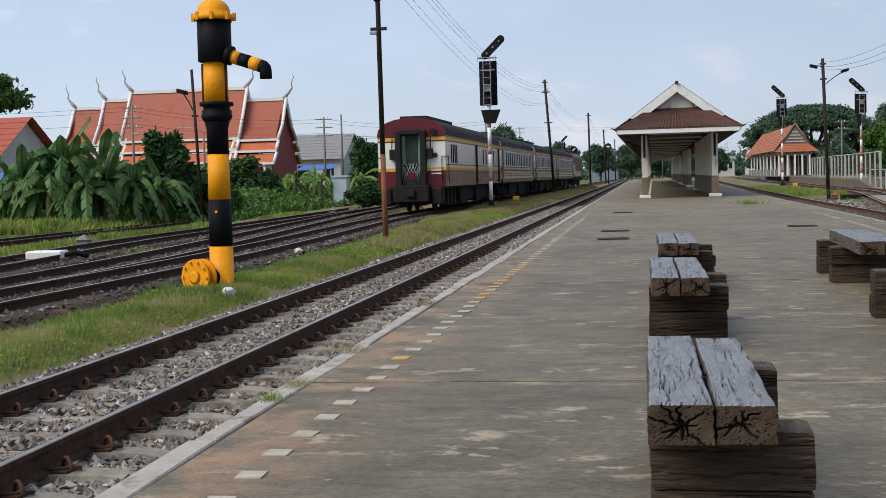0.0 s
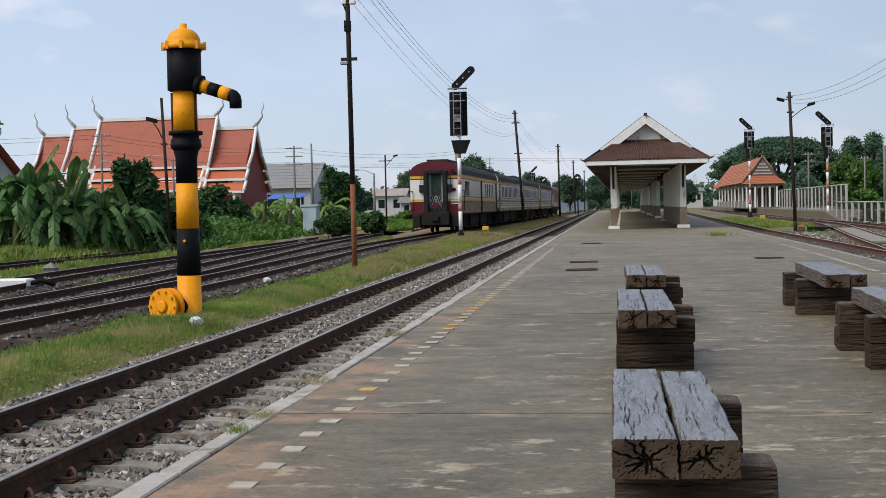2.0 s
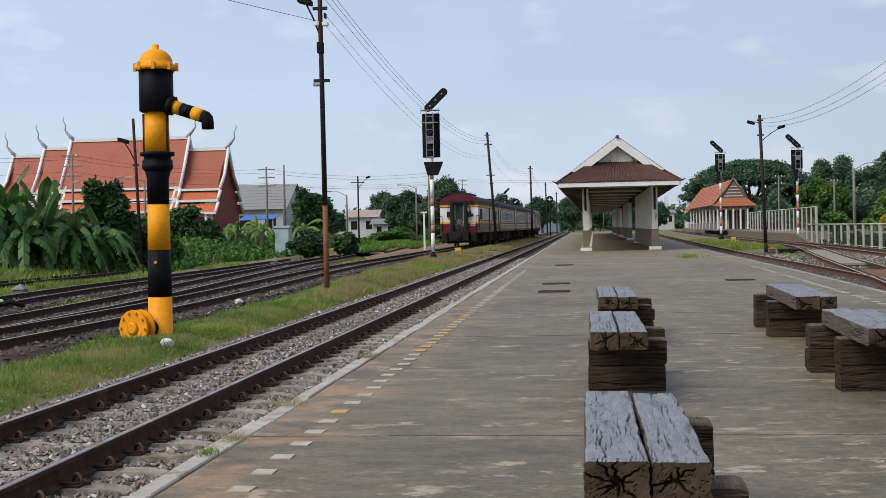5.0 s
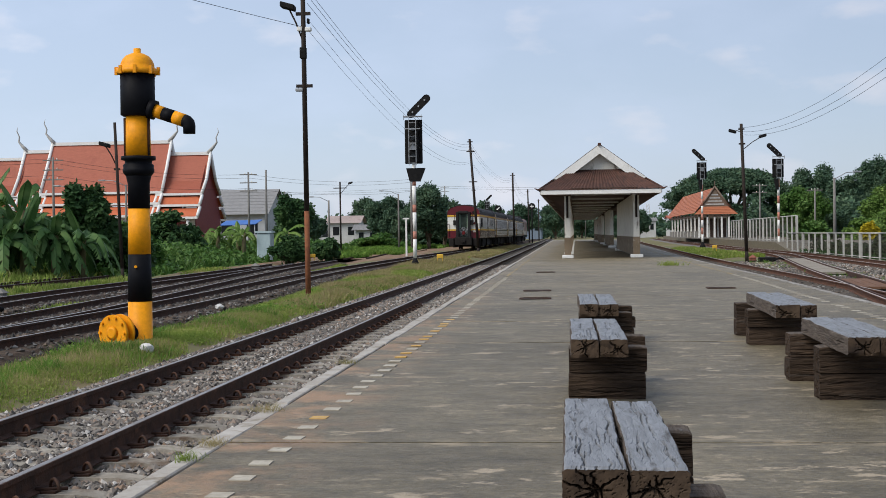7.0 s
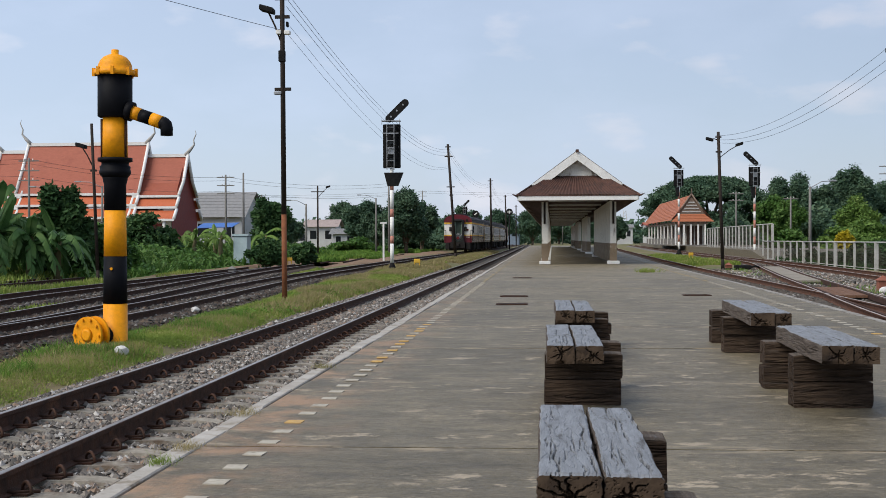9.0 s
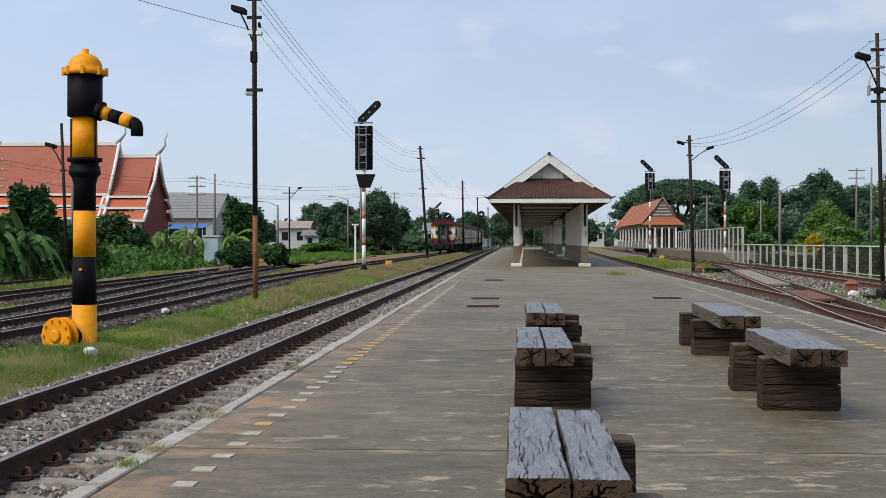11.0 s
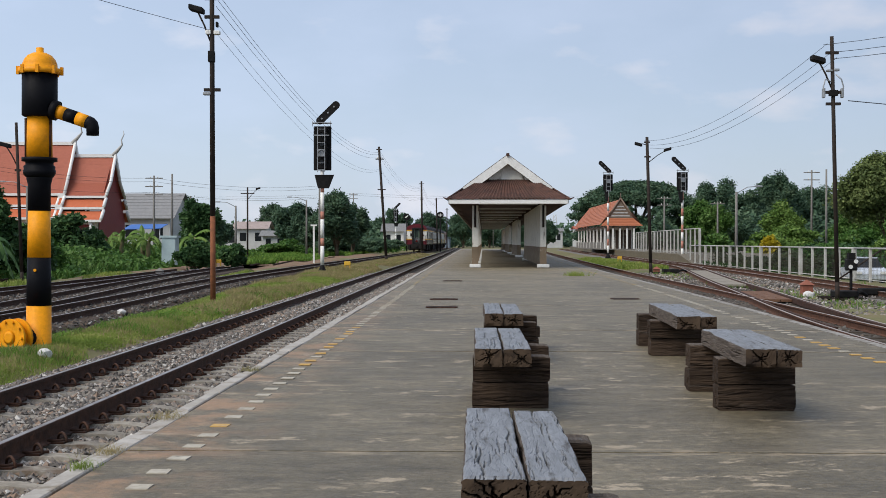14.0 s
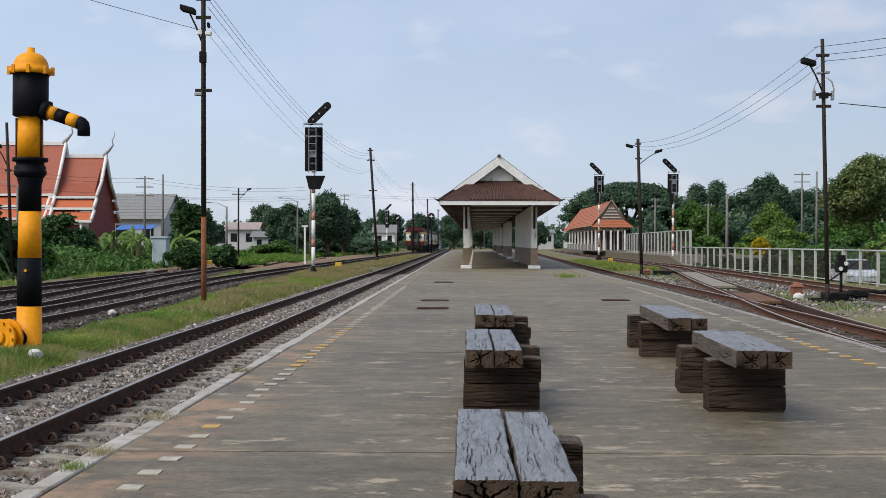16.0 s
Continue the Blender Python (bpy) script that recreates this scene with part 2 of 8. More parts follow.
def lathe(bm, profile, seg=24, centre=(0, 0)):
    """A turned form from (radius, height) rows about a vertical axis."""
    rings = []
    for r, z in profile:
        rings.append([bm.verts.new((centre[0] + math.cos(a) * r, centre[1] + math.sin(a) * r, z)) for a in [2 * math.pi * k / seg for k in range(seg)]])
    for a, b in zip(rings, rings[1:]):
        for k in range(seg):
            f = bm.faces.new((a[k], a[(k + 1) % seg], b[(k + 1) % seg], b[k]))
            f.smooth = True
    bm.faces.new(rings[0][::-1])
    bm.faces.new(rings[-1])


def poly(bm, pts):
    return bm.faces.new([bm.verts.new(p) for p in pts])


def slab(bm, pts, thick):
    """A flat polygon given some thickness, upwards or along its normal."""
    vs = [Vector(p) for p in pts]
    nrm = (vs[1] - vs[0]).cross(vs[2] - vs[0]).normalized() * thick
    a = [bm.verts.new(p) for p in vs]
    b = [bm.verts.new(p + nrm) for p in vs]
    bm.faces.new(a[::-1])
    bm.faces.new(b)
    for i in range(len(a)):
        j = (i + 1) % len(a)
        bm.faces.new((a[i], a[j], b[j], b[i]))


def finish(name, bm, material):
    me = bpy.data.meshes.new(name)
    bmesh.ops.recalc_face_normals(bm, faces=list(bm.faces))
    bm.to_mesh(me)
    bm.free()
    me.materials.append(material)
    return me


def part(name, bm, material, parent=None, label="", m=None):
    """Links a bmesh as one mesh object under a thing or under a part."""
    ob = new(name, bm if isinstance(bm, bpy.types.Mesh) else finish(name, bm, material))
    if parent is not None:
        ob.parent = parent
    if m is not None:
        ob.matrix_basis = m
    return tagged(ob, label)


def thing(name, label, category, m=None, group="", kind=""):
    ob = new(name)
    ob.empty_display_size = 0.2
    if m is not None:
        ob.matrix_basis = m
    return tagged(ob, label, category, group, kind)


def single(name, bm, material, label, category="", group="", kind="", m=None):
    ob = new(name, bm if isinstance(bm, bpy.types.Mesh) else finish(name, bm, material))
    if m is not None:
        ob.matrix_basis = m
    return tagged(ob, label, category, group, kind)


def curve_at(rows, y):
    """x at y along a line given by (y, x) rows, eased between them."""
    if y <= rows[0][0]:
        return rows[0][1]
    for (y0, x0), (y1, x1) in zip(rows, rows[1:]):
        if y <= y1:
            u = (y - y0) / (y1 - y0)
            return x0 + (x1 - x0) * u
    return rows[-1][1]


RAIL_Z = -0.113

# ---- the lie of the land ----
MAIN = [(-30, -3.62), (120, -3.62), (320, -3.9)]
LEFT_2 = [(-30, -8.1), (14, -8.1), (20, -7.9), (26, -8.0), (41, -8.85), (50, -9.08), (62, -9.05), (80, -9.0), (100, -8.70), (118, -8.48), (135, -8.2), (160, -7.85), (193, -7.48), (240, -7.1), (320, -6.7)]
LEFT_3 = [(-30, -9.1), (20, -9.1), (28, -9.75), (40, -11.0), (52, -12.1), (66, -12.9), (100, -14.2), (200, -16.0)]
LEFT_4 = [(-30, -11.2), (18, -11.4), (25, -12.3), (31, -13.0), (36, -13.0), (47, -13.3), (62, -14.0), (110, -16.0), (200, -18.5)]
LEFT_5 = [(-30, -16.6), (45, -17.2), (100, -20.0), (160, -23.0)]
RIGHT_1 = [(-30, 5.7), (12, 5.7), (19, 5.8), (28, 6.08), (36, 6.25), (56, 6.4), (80, 6.95), (153, 8.9), (260, 12.5)]
RIGHT_SPUR = [(14, 5.72), (20, 6.0), (24, 6.35), (33, 7.42), (45.6, 8.75), (70, 11.7), (90, 12.9), (112, 13.3)]
RIGHT_2 = [(-30, 11.1), (33, 11.4), (40, 11.65), (50, 12.15), (66, 12.9), (110, 13.5), (160, 14.6), (260, 18.0)]
TRACKS = (MAIN, LEFT_2, LEFT_3, LEFT_4, LEFT_5, RIGHT_1, RIGHT_2)
EDGE_L = -2.13


def edge_r(y):
    return curve_at([(-30, 4.75), (14.5, 4.8), (19.5, 4.93), (32, 5.22), (52, 5.42), (80, 6.0), (153, 7.95), (260, 11.5)], y)


def eased(rows, y):
    """The line smoothed over eight metres."""
    return sum(curve_at(rows, y + d) for d in (-4, -2, 0, 2, 4)) / 5


def land(x, y):
    z = -0.22 if x < 0 else -0.27
    z += 0.05 * noise.noise((x * 0.35, y * 0.2, 0)) + 0.02 * noise.noise((x * 1.7, y * 1.3, 4))
    for rows in TRACKS:
        d = abs(x - eased(rows, y))
        if d < 2.0:
            u = max(0.0, min(1.0, (d - 1.1) / 0.9))
            z = min(z, -0.40 + (z + 0.40) * u * u * (3 - 2 * u))
    if x > 14.7 and y < 88:
        u = min(1.0, (x - 14.7) / 2.5) * min(1.0, (88 - y) / 6)
        z -= 0.8 * u
    if -2.3 < x < edge_r(y) + 0.15 and y < 235:
        z = -0.5
    return z


def ground():
    xs = [-1500, -700, -300, -150, -90, -60, -45, -35, -28, -24] + [-21 + 0.3 * i for i in range(125)] + [17, 19, 22, 26, 32, 40, 55, 80, 130, 300, 700, 1500]
    ys = [-40, -25, -15, -8, -2] + [2 + 0.5 * i for i in range(120)] + [62 + 2 * i for i in range(50)] + [165, 175, 190, 210, 240, 280, 340, 420, 600, 1000, 1800, 3000]
    verts = [(x, y, land(x, y)) for y in ys for x in xs]
    w = len(xs)
    faces = [(j * w + i, j * w + i + 1, (j + 1) * w + i + 1, (j + 1) * w + i) for j in range(len(ys) - 1) for i in range(w - 1)]
    me = bpy.data.meshes.new("ground")
    me.from_pydata(verts, [], faces)
    me.materials.append(M_GROUND)
    for p in me.polygons:
        p.use_smooth = True
    tagged(new("ground", me), "grassy trackside earth with bare soil patches", "ground", kind="structure")


ground()


def sweep(bm, rows, offset, profile, y0, y1, step, z):
    """Runs a cross-section of (across, up) points along a line."""
    rings = []
    y = y0
    while True:
        x = eased(rows, y) + offset
        rings.append([bm.verts.new((x + a, y, z + b)) for a, b in profile])
        if y >= y1:
            break
        y = min(y1, y + step)
    k = len(profile)
    for a, b in zip(rings, rings[1:]):
        for i in range(k):
            bm.faces.new((a[i], a[(i + 1) % k], b[(i + 1) % k], b[i]))
    bm.faces.new(rings[0][::-1])
    bm.faces.new(rings[-1])


RAIL_PROFILE = [(-0.060, -0.137), (0.060, -0.137), (0.060, -0.128), (0.011, -0.112), (0.008, -0.04), (0.030, -0.030), (0.030, -0.003), (-0.030, -0.003), (-0.030, -0.030), (-0.008, -0.04), (-0.011, -0.112), (-0.060, -0.128)]
HEAD_PROFILE = [(-0.022, -0.0025), (0.022, -0.0025), (0.017, 0.0), (-0.017, 0.0)]


def sleeper_mesh(wood):
    bm = bmesh.new()
    if wood:
        box(bm, -0.95, 0.95, -0.105, 0.105, -0.30, -0.138)
        bevelled(bm, 0.012)
        return finish("sleeper", bm, M_SLEEPER_WOOD)
    rows = [(-1.0, -0.16), (-0.85, -0.14), (-0.35, -0.141), (-0.2, -0.165), (0.2, -0.165), (0.35, -0.141), (0.85, -0.14), (1.0, -0.16)]
    rings = [[bm.verts.new(p) for p in ((x, -0.12, -0.32), (x, 0.12, -0.32), (x, 0.085, z), (x, -0.085, z))] for x, z in rows]
    for a, b in zip(rings, rings[1:]):
        for i in range(4):
            bm.faces.new((a[i], a[(i + 1) % 4], b[(i + 1) % 4], b[i]))
    bm.faces.new(rings[0][::-1])
    bm.faces.new(rings[-1])
    return finish("sleeper", bm, M_SLEEPER)


SLEEPER_CONC, SLEEPER_WOOD = sleeper_mesh(False), sleeper_mesh(True)


def clip_mesh():
    """A sprung steel fastening that loops over the rail's foot."""
    bm = bmesh.new()
    pts = [(0.075 + 0.055 * (1 - math.cos(a)) * 0.9, 0.055 * math.cos(a * 1.0), -0.128 + 0.062 * math.sin(a)) for a in [math.pi * k / 7 for k in range(8)]]
    tube(bm, pts, 0.011, 5)
    tube(bm, [(0.03, -0.055, -0.115), (0.10, -0.02, -0.122), (0.19, 0.03, -0.125)], 0.012, 5)
    box(bm, 0.058, 0.15, -0.06, 0.06, -0.142, -0.126)
    return finish("rail_clip", bm, M_RAIL)


CLIP = clip_mesh()


def bed(name, rows, y0, y1, half, parent, z=-0.235, material=None):
    """The heaped ballast under a track, with uneven shoulders."""
    us = [-1.0, -0.86, -0.7, -0.52, -0.34, -0.17, 0, 0.17, 0.34, 0.52, 0.7, 0.86, 1.0]
    verts, y, n = [], y0, 0
    while y <= y1:
        c = eased(rows, y)
        for u in us:
            a = abs(u)
            zz = z + 0.03 * noise.noise((u * 5 + c, y * 1.1, 2)) - (0.22 * (a - 0.7) / 0.3 if a > 0.7 else 0)
            verts.append((c + u * half + 0.12 * noise.noise((y * 0.5, u * 3, 7)) * (a > 0.8), y, zz))
        y += 0.35 if y < 45 else 2.0
        n += 1
    w = len(us)
    faces = [(j * w + i, j * w + i + 1, (j + 1) * w + i + 1, (j + 1) * w + i) for j in range(n - 1) for i in range(w - 1)]
    me = bpy.data.meshes.new("ballast_bed")
    me.from_pydata(verts, [], faces)
    me.materials.append(material or M_BALLAST_BED)
    part("ballast_bed", me, None, parent)


def track(name, rows, y0, y1, label, wood=True, sleepers=(), pitch=0.62, clips=0.0, half=1.45, bed_z=-0.235, material=None, rail_m=None):
    t = thing(name, label, "railway track", kind="structure")
    bed(name, rows, y0, y1, half, t, bed_z, material)
    for s in (-0.5325, 0.5325):
        bm = bmesh.new()
        sweep(bm, rows, s, RAIL_PROFILE, y0, y1, 1.5, RAIL_Z)
        rail = part("rail", bm, rail_m or M_RAIL, t)
        bm = bmesh.new()
        sweep(bm, rows, s, HEAD_PROFILE, y0, y1, 1.5, RAIL_Z)
        part("running_surface", bm, M_RAILTOP if rail_m is None else M_RUST_TOP, rail, "worn steel rail head")
    y = sleepers[0] if sleepers else 1e9
    rnd = random.Random(name)
    while sleepers and y < sleepers[1]:
        c = eased(rows, y)
        turn = math.degrees(-math.atan((eased(rows, y + 1) - c)))
        part("sleeper", SLEEPER_WOOD if wood else SLEEPER_CONC, None, t, m=pose(c + rnd.uniform(-0.02, 0.02), y, RAIL_Z, 0, 0, turn + rnd.uniform(-0.6, 0.6)))
        if y < clips:
            for s in (-0.5325, 0.5325):
                part("rail_clip", CLIP, None, t, m=pose(c + s, y, RAIL_Z))
                part("rail_clip", CLIP, None, t, m=pose(c + s, y, RAIL_Z, 0, 0, 180))
        y += pitch
    return t


M_RAIL_RUST = mat("orange_rusted_rail", (0.125, 0.056, 0.032), (0.058, 0.029, 0.019), 7, 0.85, 0.05, 0.4, 60, c3=(0.17, 0.08, 0.045), c3_scale=1.4)
M_BED_PALE = mat("grey_ballast_bed", (0.21, 0.195, 0.175), (0.11, 0.10, 0.09), 16, 0.95, 0, 1.0, 24, c3=(0.26, 0.19, 0.13), c3_scale=0.9)
M_RUST_TOP = mat("dull_rail_top", (0.50, 0.44, 0.39), (0.32, 0.25, 0.20), 5, 0.45, 0.4, 0.05)
track("track_main", MAIN, -6, 320, "metre-gauge track on concrete sleepers and grey ballast", False, (3.0, 60), 0.52, 26.0, 1.5, -0.305)
M_BED_DARK = mat("oily_siding_bed", (0.085, 0.056, 0.036), (0.032, 0.022, 0.016), 14, 0.95, 0, 1.0, 24, c3=(0.17, 0.12, 0.076), c3_at=(0.58, 0.72), c3_scale=1.0)
track("track_left_1", LEFT_2, -6, 320, "rusty siding on timber sleepers sunk in ballast", True, (10, 70), material=M_BED_DARK)
track("track_left_2", LEFT_3, 4, 70, "rusty siding on timber sleepers beside the grass", True, (14, 60), material=M_BED_DARK)
track("track_left_3", LEFT_4, 16, 63, "rusty siding on brown earthy ballast", True, (20, 60), material=M_BED_DARK)
track("track_left_4", LEFT_5, 15, 46, "rusty outer siding half sunk in grass", True, (26, 45), material=M_BED_DARK)
track("track_right_1", RIGHT_1, -6, 260, "platform track with a turnout on the far side", True, (10, 70), bed_z=-0.285, material=M_BED_DARK, rail_m=M_RAIL_RUST)
track("track_right_2", RIGHT_2, 6, 260, "rusty track along the white fence", True, (24, 70), bed_z=-0.28, material=M_BED_PALE, rail_m=M_RAIL_RUST)
track("track_right_spur", RIGHT_SPUR, 16, 108, "curved turnout track between two lines", True, (22, 75), bed_z=-0.285, material=M_BED_DARK, rail_m=M_RAIL_RUST)


M_PLANK = mat("rust_stained_plank", (0.20, 0.105, 0.062), (0.12, 0.062, 0.038), 5, 0.85, 0, 0.5, 24, (8, 0.8, 1), c3=(0.24, 0.15, 0.10), c3_scale=2)
M_PANEL = mat("pale_crossing_concrete", (0.30, 0.265, 0.215), (0.21, 0.185, 0.15), 3, 0.85, 0, 0.4, 40, c3=(0.16, 0.11, 0.08), c3_scale=1.5)


def turnout_panels():
    """Planks, then concrete slabs, laid between the rails of the curved track; dark check rails beside them."""
    t = thing("turnout_panels", "rust-stained planks and pale concrete slabs between turnout rails", "crossing panel", kind="structure")
    y = 30.5
    while y < 35.7:
        bm = bmesh.new()
        for k in range(3):
            xa, xb = eased(RIGHT_SPUR, y) - 0.40 + 0.27 * k, eased(RIGHT_SPUR, y + 2.6) - 0.40 + 0.27 * k
            v = box(bm, xa, xa + 0.255, y + 0.01, y + 2.59, RAIL_Z - 0.09, RAIL_Z - 0.03)
            for q in (v[2], v[3], v[6], v[7]):
                q.co.x += xb - xa
        part("plank", bm, M_PLANK, t)
        y += 2.6
    y = 41.0
    while y < 60:
        bm = bmesh.new()
        xa, xb = eased(RIGHT_SPUR, y) - 0.42, eased(RIGHT_SPUR, y + 3.4) - 0.42
        v = box(bm, xa, xa + 0.84, y + 0.08, y + 3.32, RAIL_Z - 0.09, RAIL_Z - 0.025)
        for q in (v[2], v[3], v[6], v[7]):
            q.co.x += xb - xa
        part("slab", bm, M_PANEL, t)
        y += 3.4
    for off in (-0.44, 0.44):
        bm = bmesh.new()
        sweep(bm, RIGHT_SPUR, off, [(-0.03, -0.12), (0.03, -0.12), (0.03, 0.0), (-0.03, 0.0)], 20, 66, 2.0, RAIL_Z + 0.002)
        part("check_rail", bm, M_RAIL, t, "dark rusty check rail")


turnout_panels()

# ---- platform ----
M_COPING_R = mat("worn_coping", (0.36, 0.34, 0.31), (0.24, 0.225, 0.2), 3, 0.88, 0, 0.3, 50, c3=(0.16, 0.14, 0.115), c3_at=(0.46, 0.6), c3_scale=5)


def platform():
    t = thing("platform", "low concrete railway platform with transverse joints and stained surface", "platform", kind="structure")
    bm = bmesh.new()
    ys = [-8 + 4 * i for i in range(60)]
    for a, b in zip(ys, ys[1:]):
        v = [bm.verts.new(p) for p in ((EDGE_L + 0.03, a, -0.03), (edge_r(a) - 0.03, a, -0.03), (edge_r(b) - 0.03, b, -0.03), (EDGE_L + 0.03, b, -0.03))]
        w = [bm.verts.new((p.co.x, p.co.y, -0.6)) for p in v]
        bm.faces.new(v)
        bm.faces.new((v[1], v[2], w[2], w[1]))
        bm.faces.new((v[3], v[0], w[0], w[3]))
    part("platform_core", bm, M_POLE_CONC, t)
    rnd = random.Random(5)
    y = 7.36 - 3.4 * 5
    while y < 226:
        y1 = y + 3.4
        bm = bmesh.new()
        g = 0.011
        v = [(EDGE_L + 0.142, y + g), (edge_r(y) - 0.165, y + g), (edge_r(y1) - 0.165, y1 - g), (EDGE_L + 0.142, y1 - g)]
        dz = rnd.uniform(-0.003, 0.003)
        top = [bm.verts.new((p[0], p[1], dz)) for p in v]
        low = [bm.verts.new((p[0], p[1], -0.035)) for p in v]
        bm.faces.new(top)
        bm.faces.new(low[::-1])
        for i in range(4):
            bm.faces.new((low[i], low[(i + 1) % 4], top[(i + 1) % 4], top[i]))
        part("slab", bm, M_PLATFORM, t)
        y = y1
    y = -6.0
    while y < 226:
        ln = rnd.uniform(0.55, 1.5) if y < 45 else 8.0
        for side in (0, 1):
            bm = bmesh.new()
            x0 = EDGE_L + rnd.uniform(-0.022, 0.018) if side == 0 else edge_r(y) - 0.15
            x1 = EDGE_L + rnd.uniform(0.108, 0.138) if side == 0 else x0 + 0.13
            sk = 0 if side == 0 else edge_r(y + ln) - edge_r(y)
            vv = box(bm, x0, x1, y + 0.005, y + ln - 0.005, -0.30, 0.006)
            for q in (vv[2], vv[3], vv[6], vv[7]):
                q.co.x += sk + (rnd.uniform(-0.016, 0.012) if side == 0 else 0)
            if side == 0:
                dz = rnd.uniform(-0.007, 0.004)
                for q in vv[4:]:
                    q.co.z += dz + rnd.uniform(-0.003, 0.003)
                bevelled(bm, 0.008)
            part("coping", bm, M_COPING if side == 0 else M_COPING_R, t, "worn whitewashed edge stone")
        y += ln
    # tile markers along both edges, then worn painted lines
    bm = bmesh.new()
    box(bm, -0.055, 0.055, -0.06, 0.06, 0, 0.0075)
    tile_w = finish("marker_tile", bm, M_TILE_W)
    bm = bmesh.new()
    box(bm, -0.055, 0.055, -0.06, 0.06, 0, 0.0075)
    tile_y = finish("marker_tile", bm, M_TILE_Y)
    y = 6.25 - 0.42 * 5
    i = 0
    while y < 36:
        yellow = abs(y - 8.37) < 0.2 or (12.5 < y < 18.5 and i % 5 in (0, 1, 3))
        part("marker_tile", tile_y if yellow else tile_w, None, t, m=pose(-1.63 + rnd.uniform(-0.012, 0.012), y, 0, 0, 0, rnd.uniform(-4, 4)))
        if y > 9 and rnd.random() < 0.85:
            xr = edge_r(y) - 0.72
            part("marker_tile", tile_y if 10 < y < 16.5 and i % 4 else tile_w, None, t, m=pose(xr, y, 0, 0, 0, rnd.uniform(-4, 4)))
        y += 0.42
        i += 1
    bm = bmesh.new()
    for a in range(36, 200, 4):
        poly(bm, [(-1.69, a, 0.0075), (-1.61, a, 0.0075), (-1.61, a + 4, 0.0075), (-1.69, a + 4, 0.0075)])
        for e in (0.72,):
            poly(bm, [(edge_r(a) - e - 0.06, a, 0.0075), (edge_r(a) - e + 0.06, a, 0.0075), (edge_r(a + 4) - e + 0.06, a + 4, 0.0075), (edge_r(a + 4) - e - 0.06, a + 4, 0.0075)])
    part("painted_line", bm, M_LINE_Y, t, "worn yellow safety line")


def platform_material():
    """Worn concrete: fine brushing across, pale flaking patches in clusters, ochre soil along one edge and at the joints."""
    m = M_CONCRETE.copy()
    m.name = "stained_platform"
    n, l = m.node_tree.nodes, m.node_tree.links
    b = n["Principled BSDF"]
    tc = n.new("ShaderNodeTexCoord")
    sep = n.new("ShaderNodeSeparateXYZ")
    l.new(tc.outputs["Object"], sep.inputs[0])

    def cloud(scale, stretch, detail, rough, lo, hi, to0=0.0, to1=1.0):
        mp = n.new("ShaderNodeMapping")
        mp.inputs["Scale"].default_value = stretch
        l.new(tc.outputs["Object"], mp.inputs["Vector"])
        t = n.new("ShaderNodeTexNoise")
        t.inputs["Scale"].default_value, t.inputs["Detail"].default_value, t.inputs["Roughness"].default_value = scale, detail, rough
        l.new(mp.outputs[0], t.inputs["Vector"])
        return span(t.outputs["Fac"], lo, hi, to0, to1)

    def span(v, lo, hi, to0=0.0, to1=1.0):
        r = n.new("ShaderNodeMapRange")
        for key, q in (("From Min", lo), ("From Max", hi), ("To Min", to0), ("To Max", to1)):
            r.inputs[key].default_value = q
        l.new(v, r.inputs["Value"])
        return r.outputs[0]

    def times(a, c):
        x = n.new("ShaderNodeMath")
        x.operation = "MULTIPLY"
        l.new(a, x.inputs[0])
        l.new(c, x.inputs[1])
        return x.outputs[0]

    def over(fac, a, colour):
        x = n.new("ShaderNodeMix")
        x.data_type = "RGBA"
        l.new(fac, x.inputs["Factor"])
        l.new(a, x.inputs["A"])
        x.inputs["B"].default_value = (*colour, 1)
        return x.outputs["Result"]

    def value(a, k):
        h = n.new("ShaderNodeHueSaturation")
        l.new(k, h.inputs["Value"])
        l.new(a, h.inputs["Color"])
        return h.outputs[0]

    col = b.inputs["Base Color"].links[0].from_socket
    col = value(col, cloud(0.42, (1, 1, 1), 5.0, 0.65, 0.34, 0.66, 0.76, 1.20))
    col = value(col, cloud(3.0, (0.5, 5.0, 1), 5.0, 0.65, 0.3, 0.7, 0.88, 1.12))
    # slab colour lightened with distance, painting in sky glare at low angles
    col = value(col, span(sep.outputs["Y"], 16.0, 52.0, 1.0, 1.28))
    # thin dark grime runs across
    col = over(times(cloud(2.6, (0.8, 1.8, 1), 8.0, 0.72, 0.52, 0.66), cloud(0.8, (1, 1, 1), 3.0, 0.6, 0.42, 0.6, 0.2, 0.8)), col, (0.068, 0.055, 0.040))
    # pale flakes, only where the skin has gone
    where = cloud(0.6, (0.7, 2.0, 1), 4.0, 0.6, 0.44, 0.58)
    col = over(times(where, cloud(3.0, (1.0, 1.4, 1), 9.0, 0.74, 0.55, 0.60, 0.0, 0.9)), col, (0.39, 0.315, 0.22))
    col = over(cloud(6.5, (1.0, 1.3, 1), 6.0, 0.7, 0.655, 0.69, 0.0, 0.75), col, (0.38, 0.315, 0.225))
    # ochre soil washed along the edge
    edge = times(span(sep.outputs["X"], -1.15, -1.85), span(sep.outputs["Y"], 30.0, 11.0, 0.15, 1.0))
    col = over(times(edge, cloud(1.5, (1.0, 0.8, 1), 8.0, 0.7, 0.46, 0.60, 0.0, 0.8)), col, (0.36, 0.215, 0.120))
    # tan dirt in the cross joints
    sh = n.new("ShaderNodeMath")
    sh.operation = "SUBTRACT"
    sh.inputs[1].default_value = 7.36
    l.new(sep.outputs["Y"], sh.inputs[0])
    ph = n.new("ShaderNodeMath")
    ph.operation = "PINGPONG"
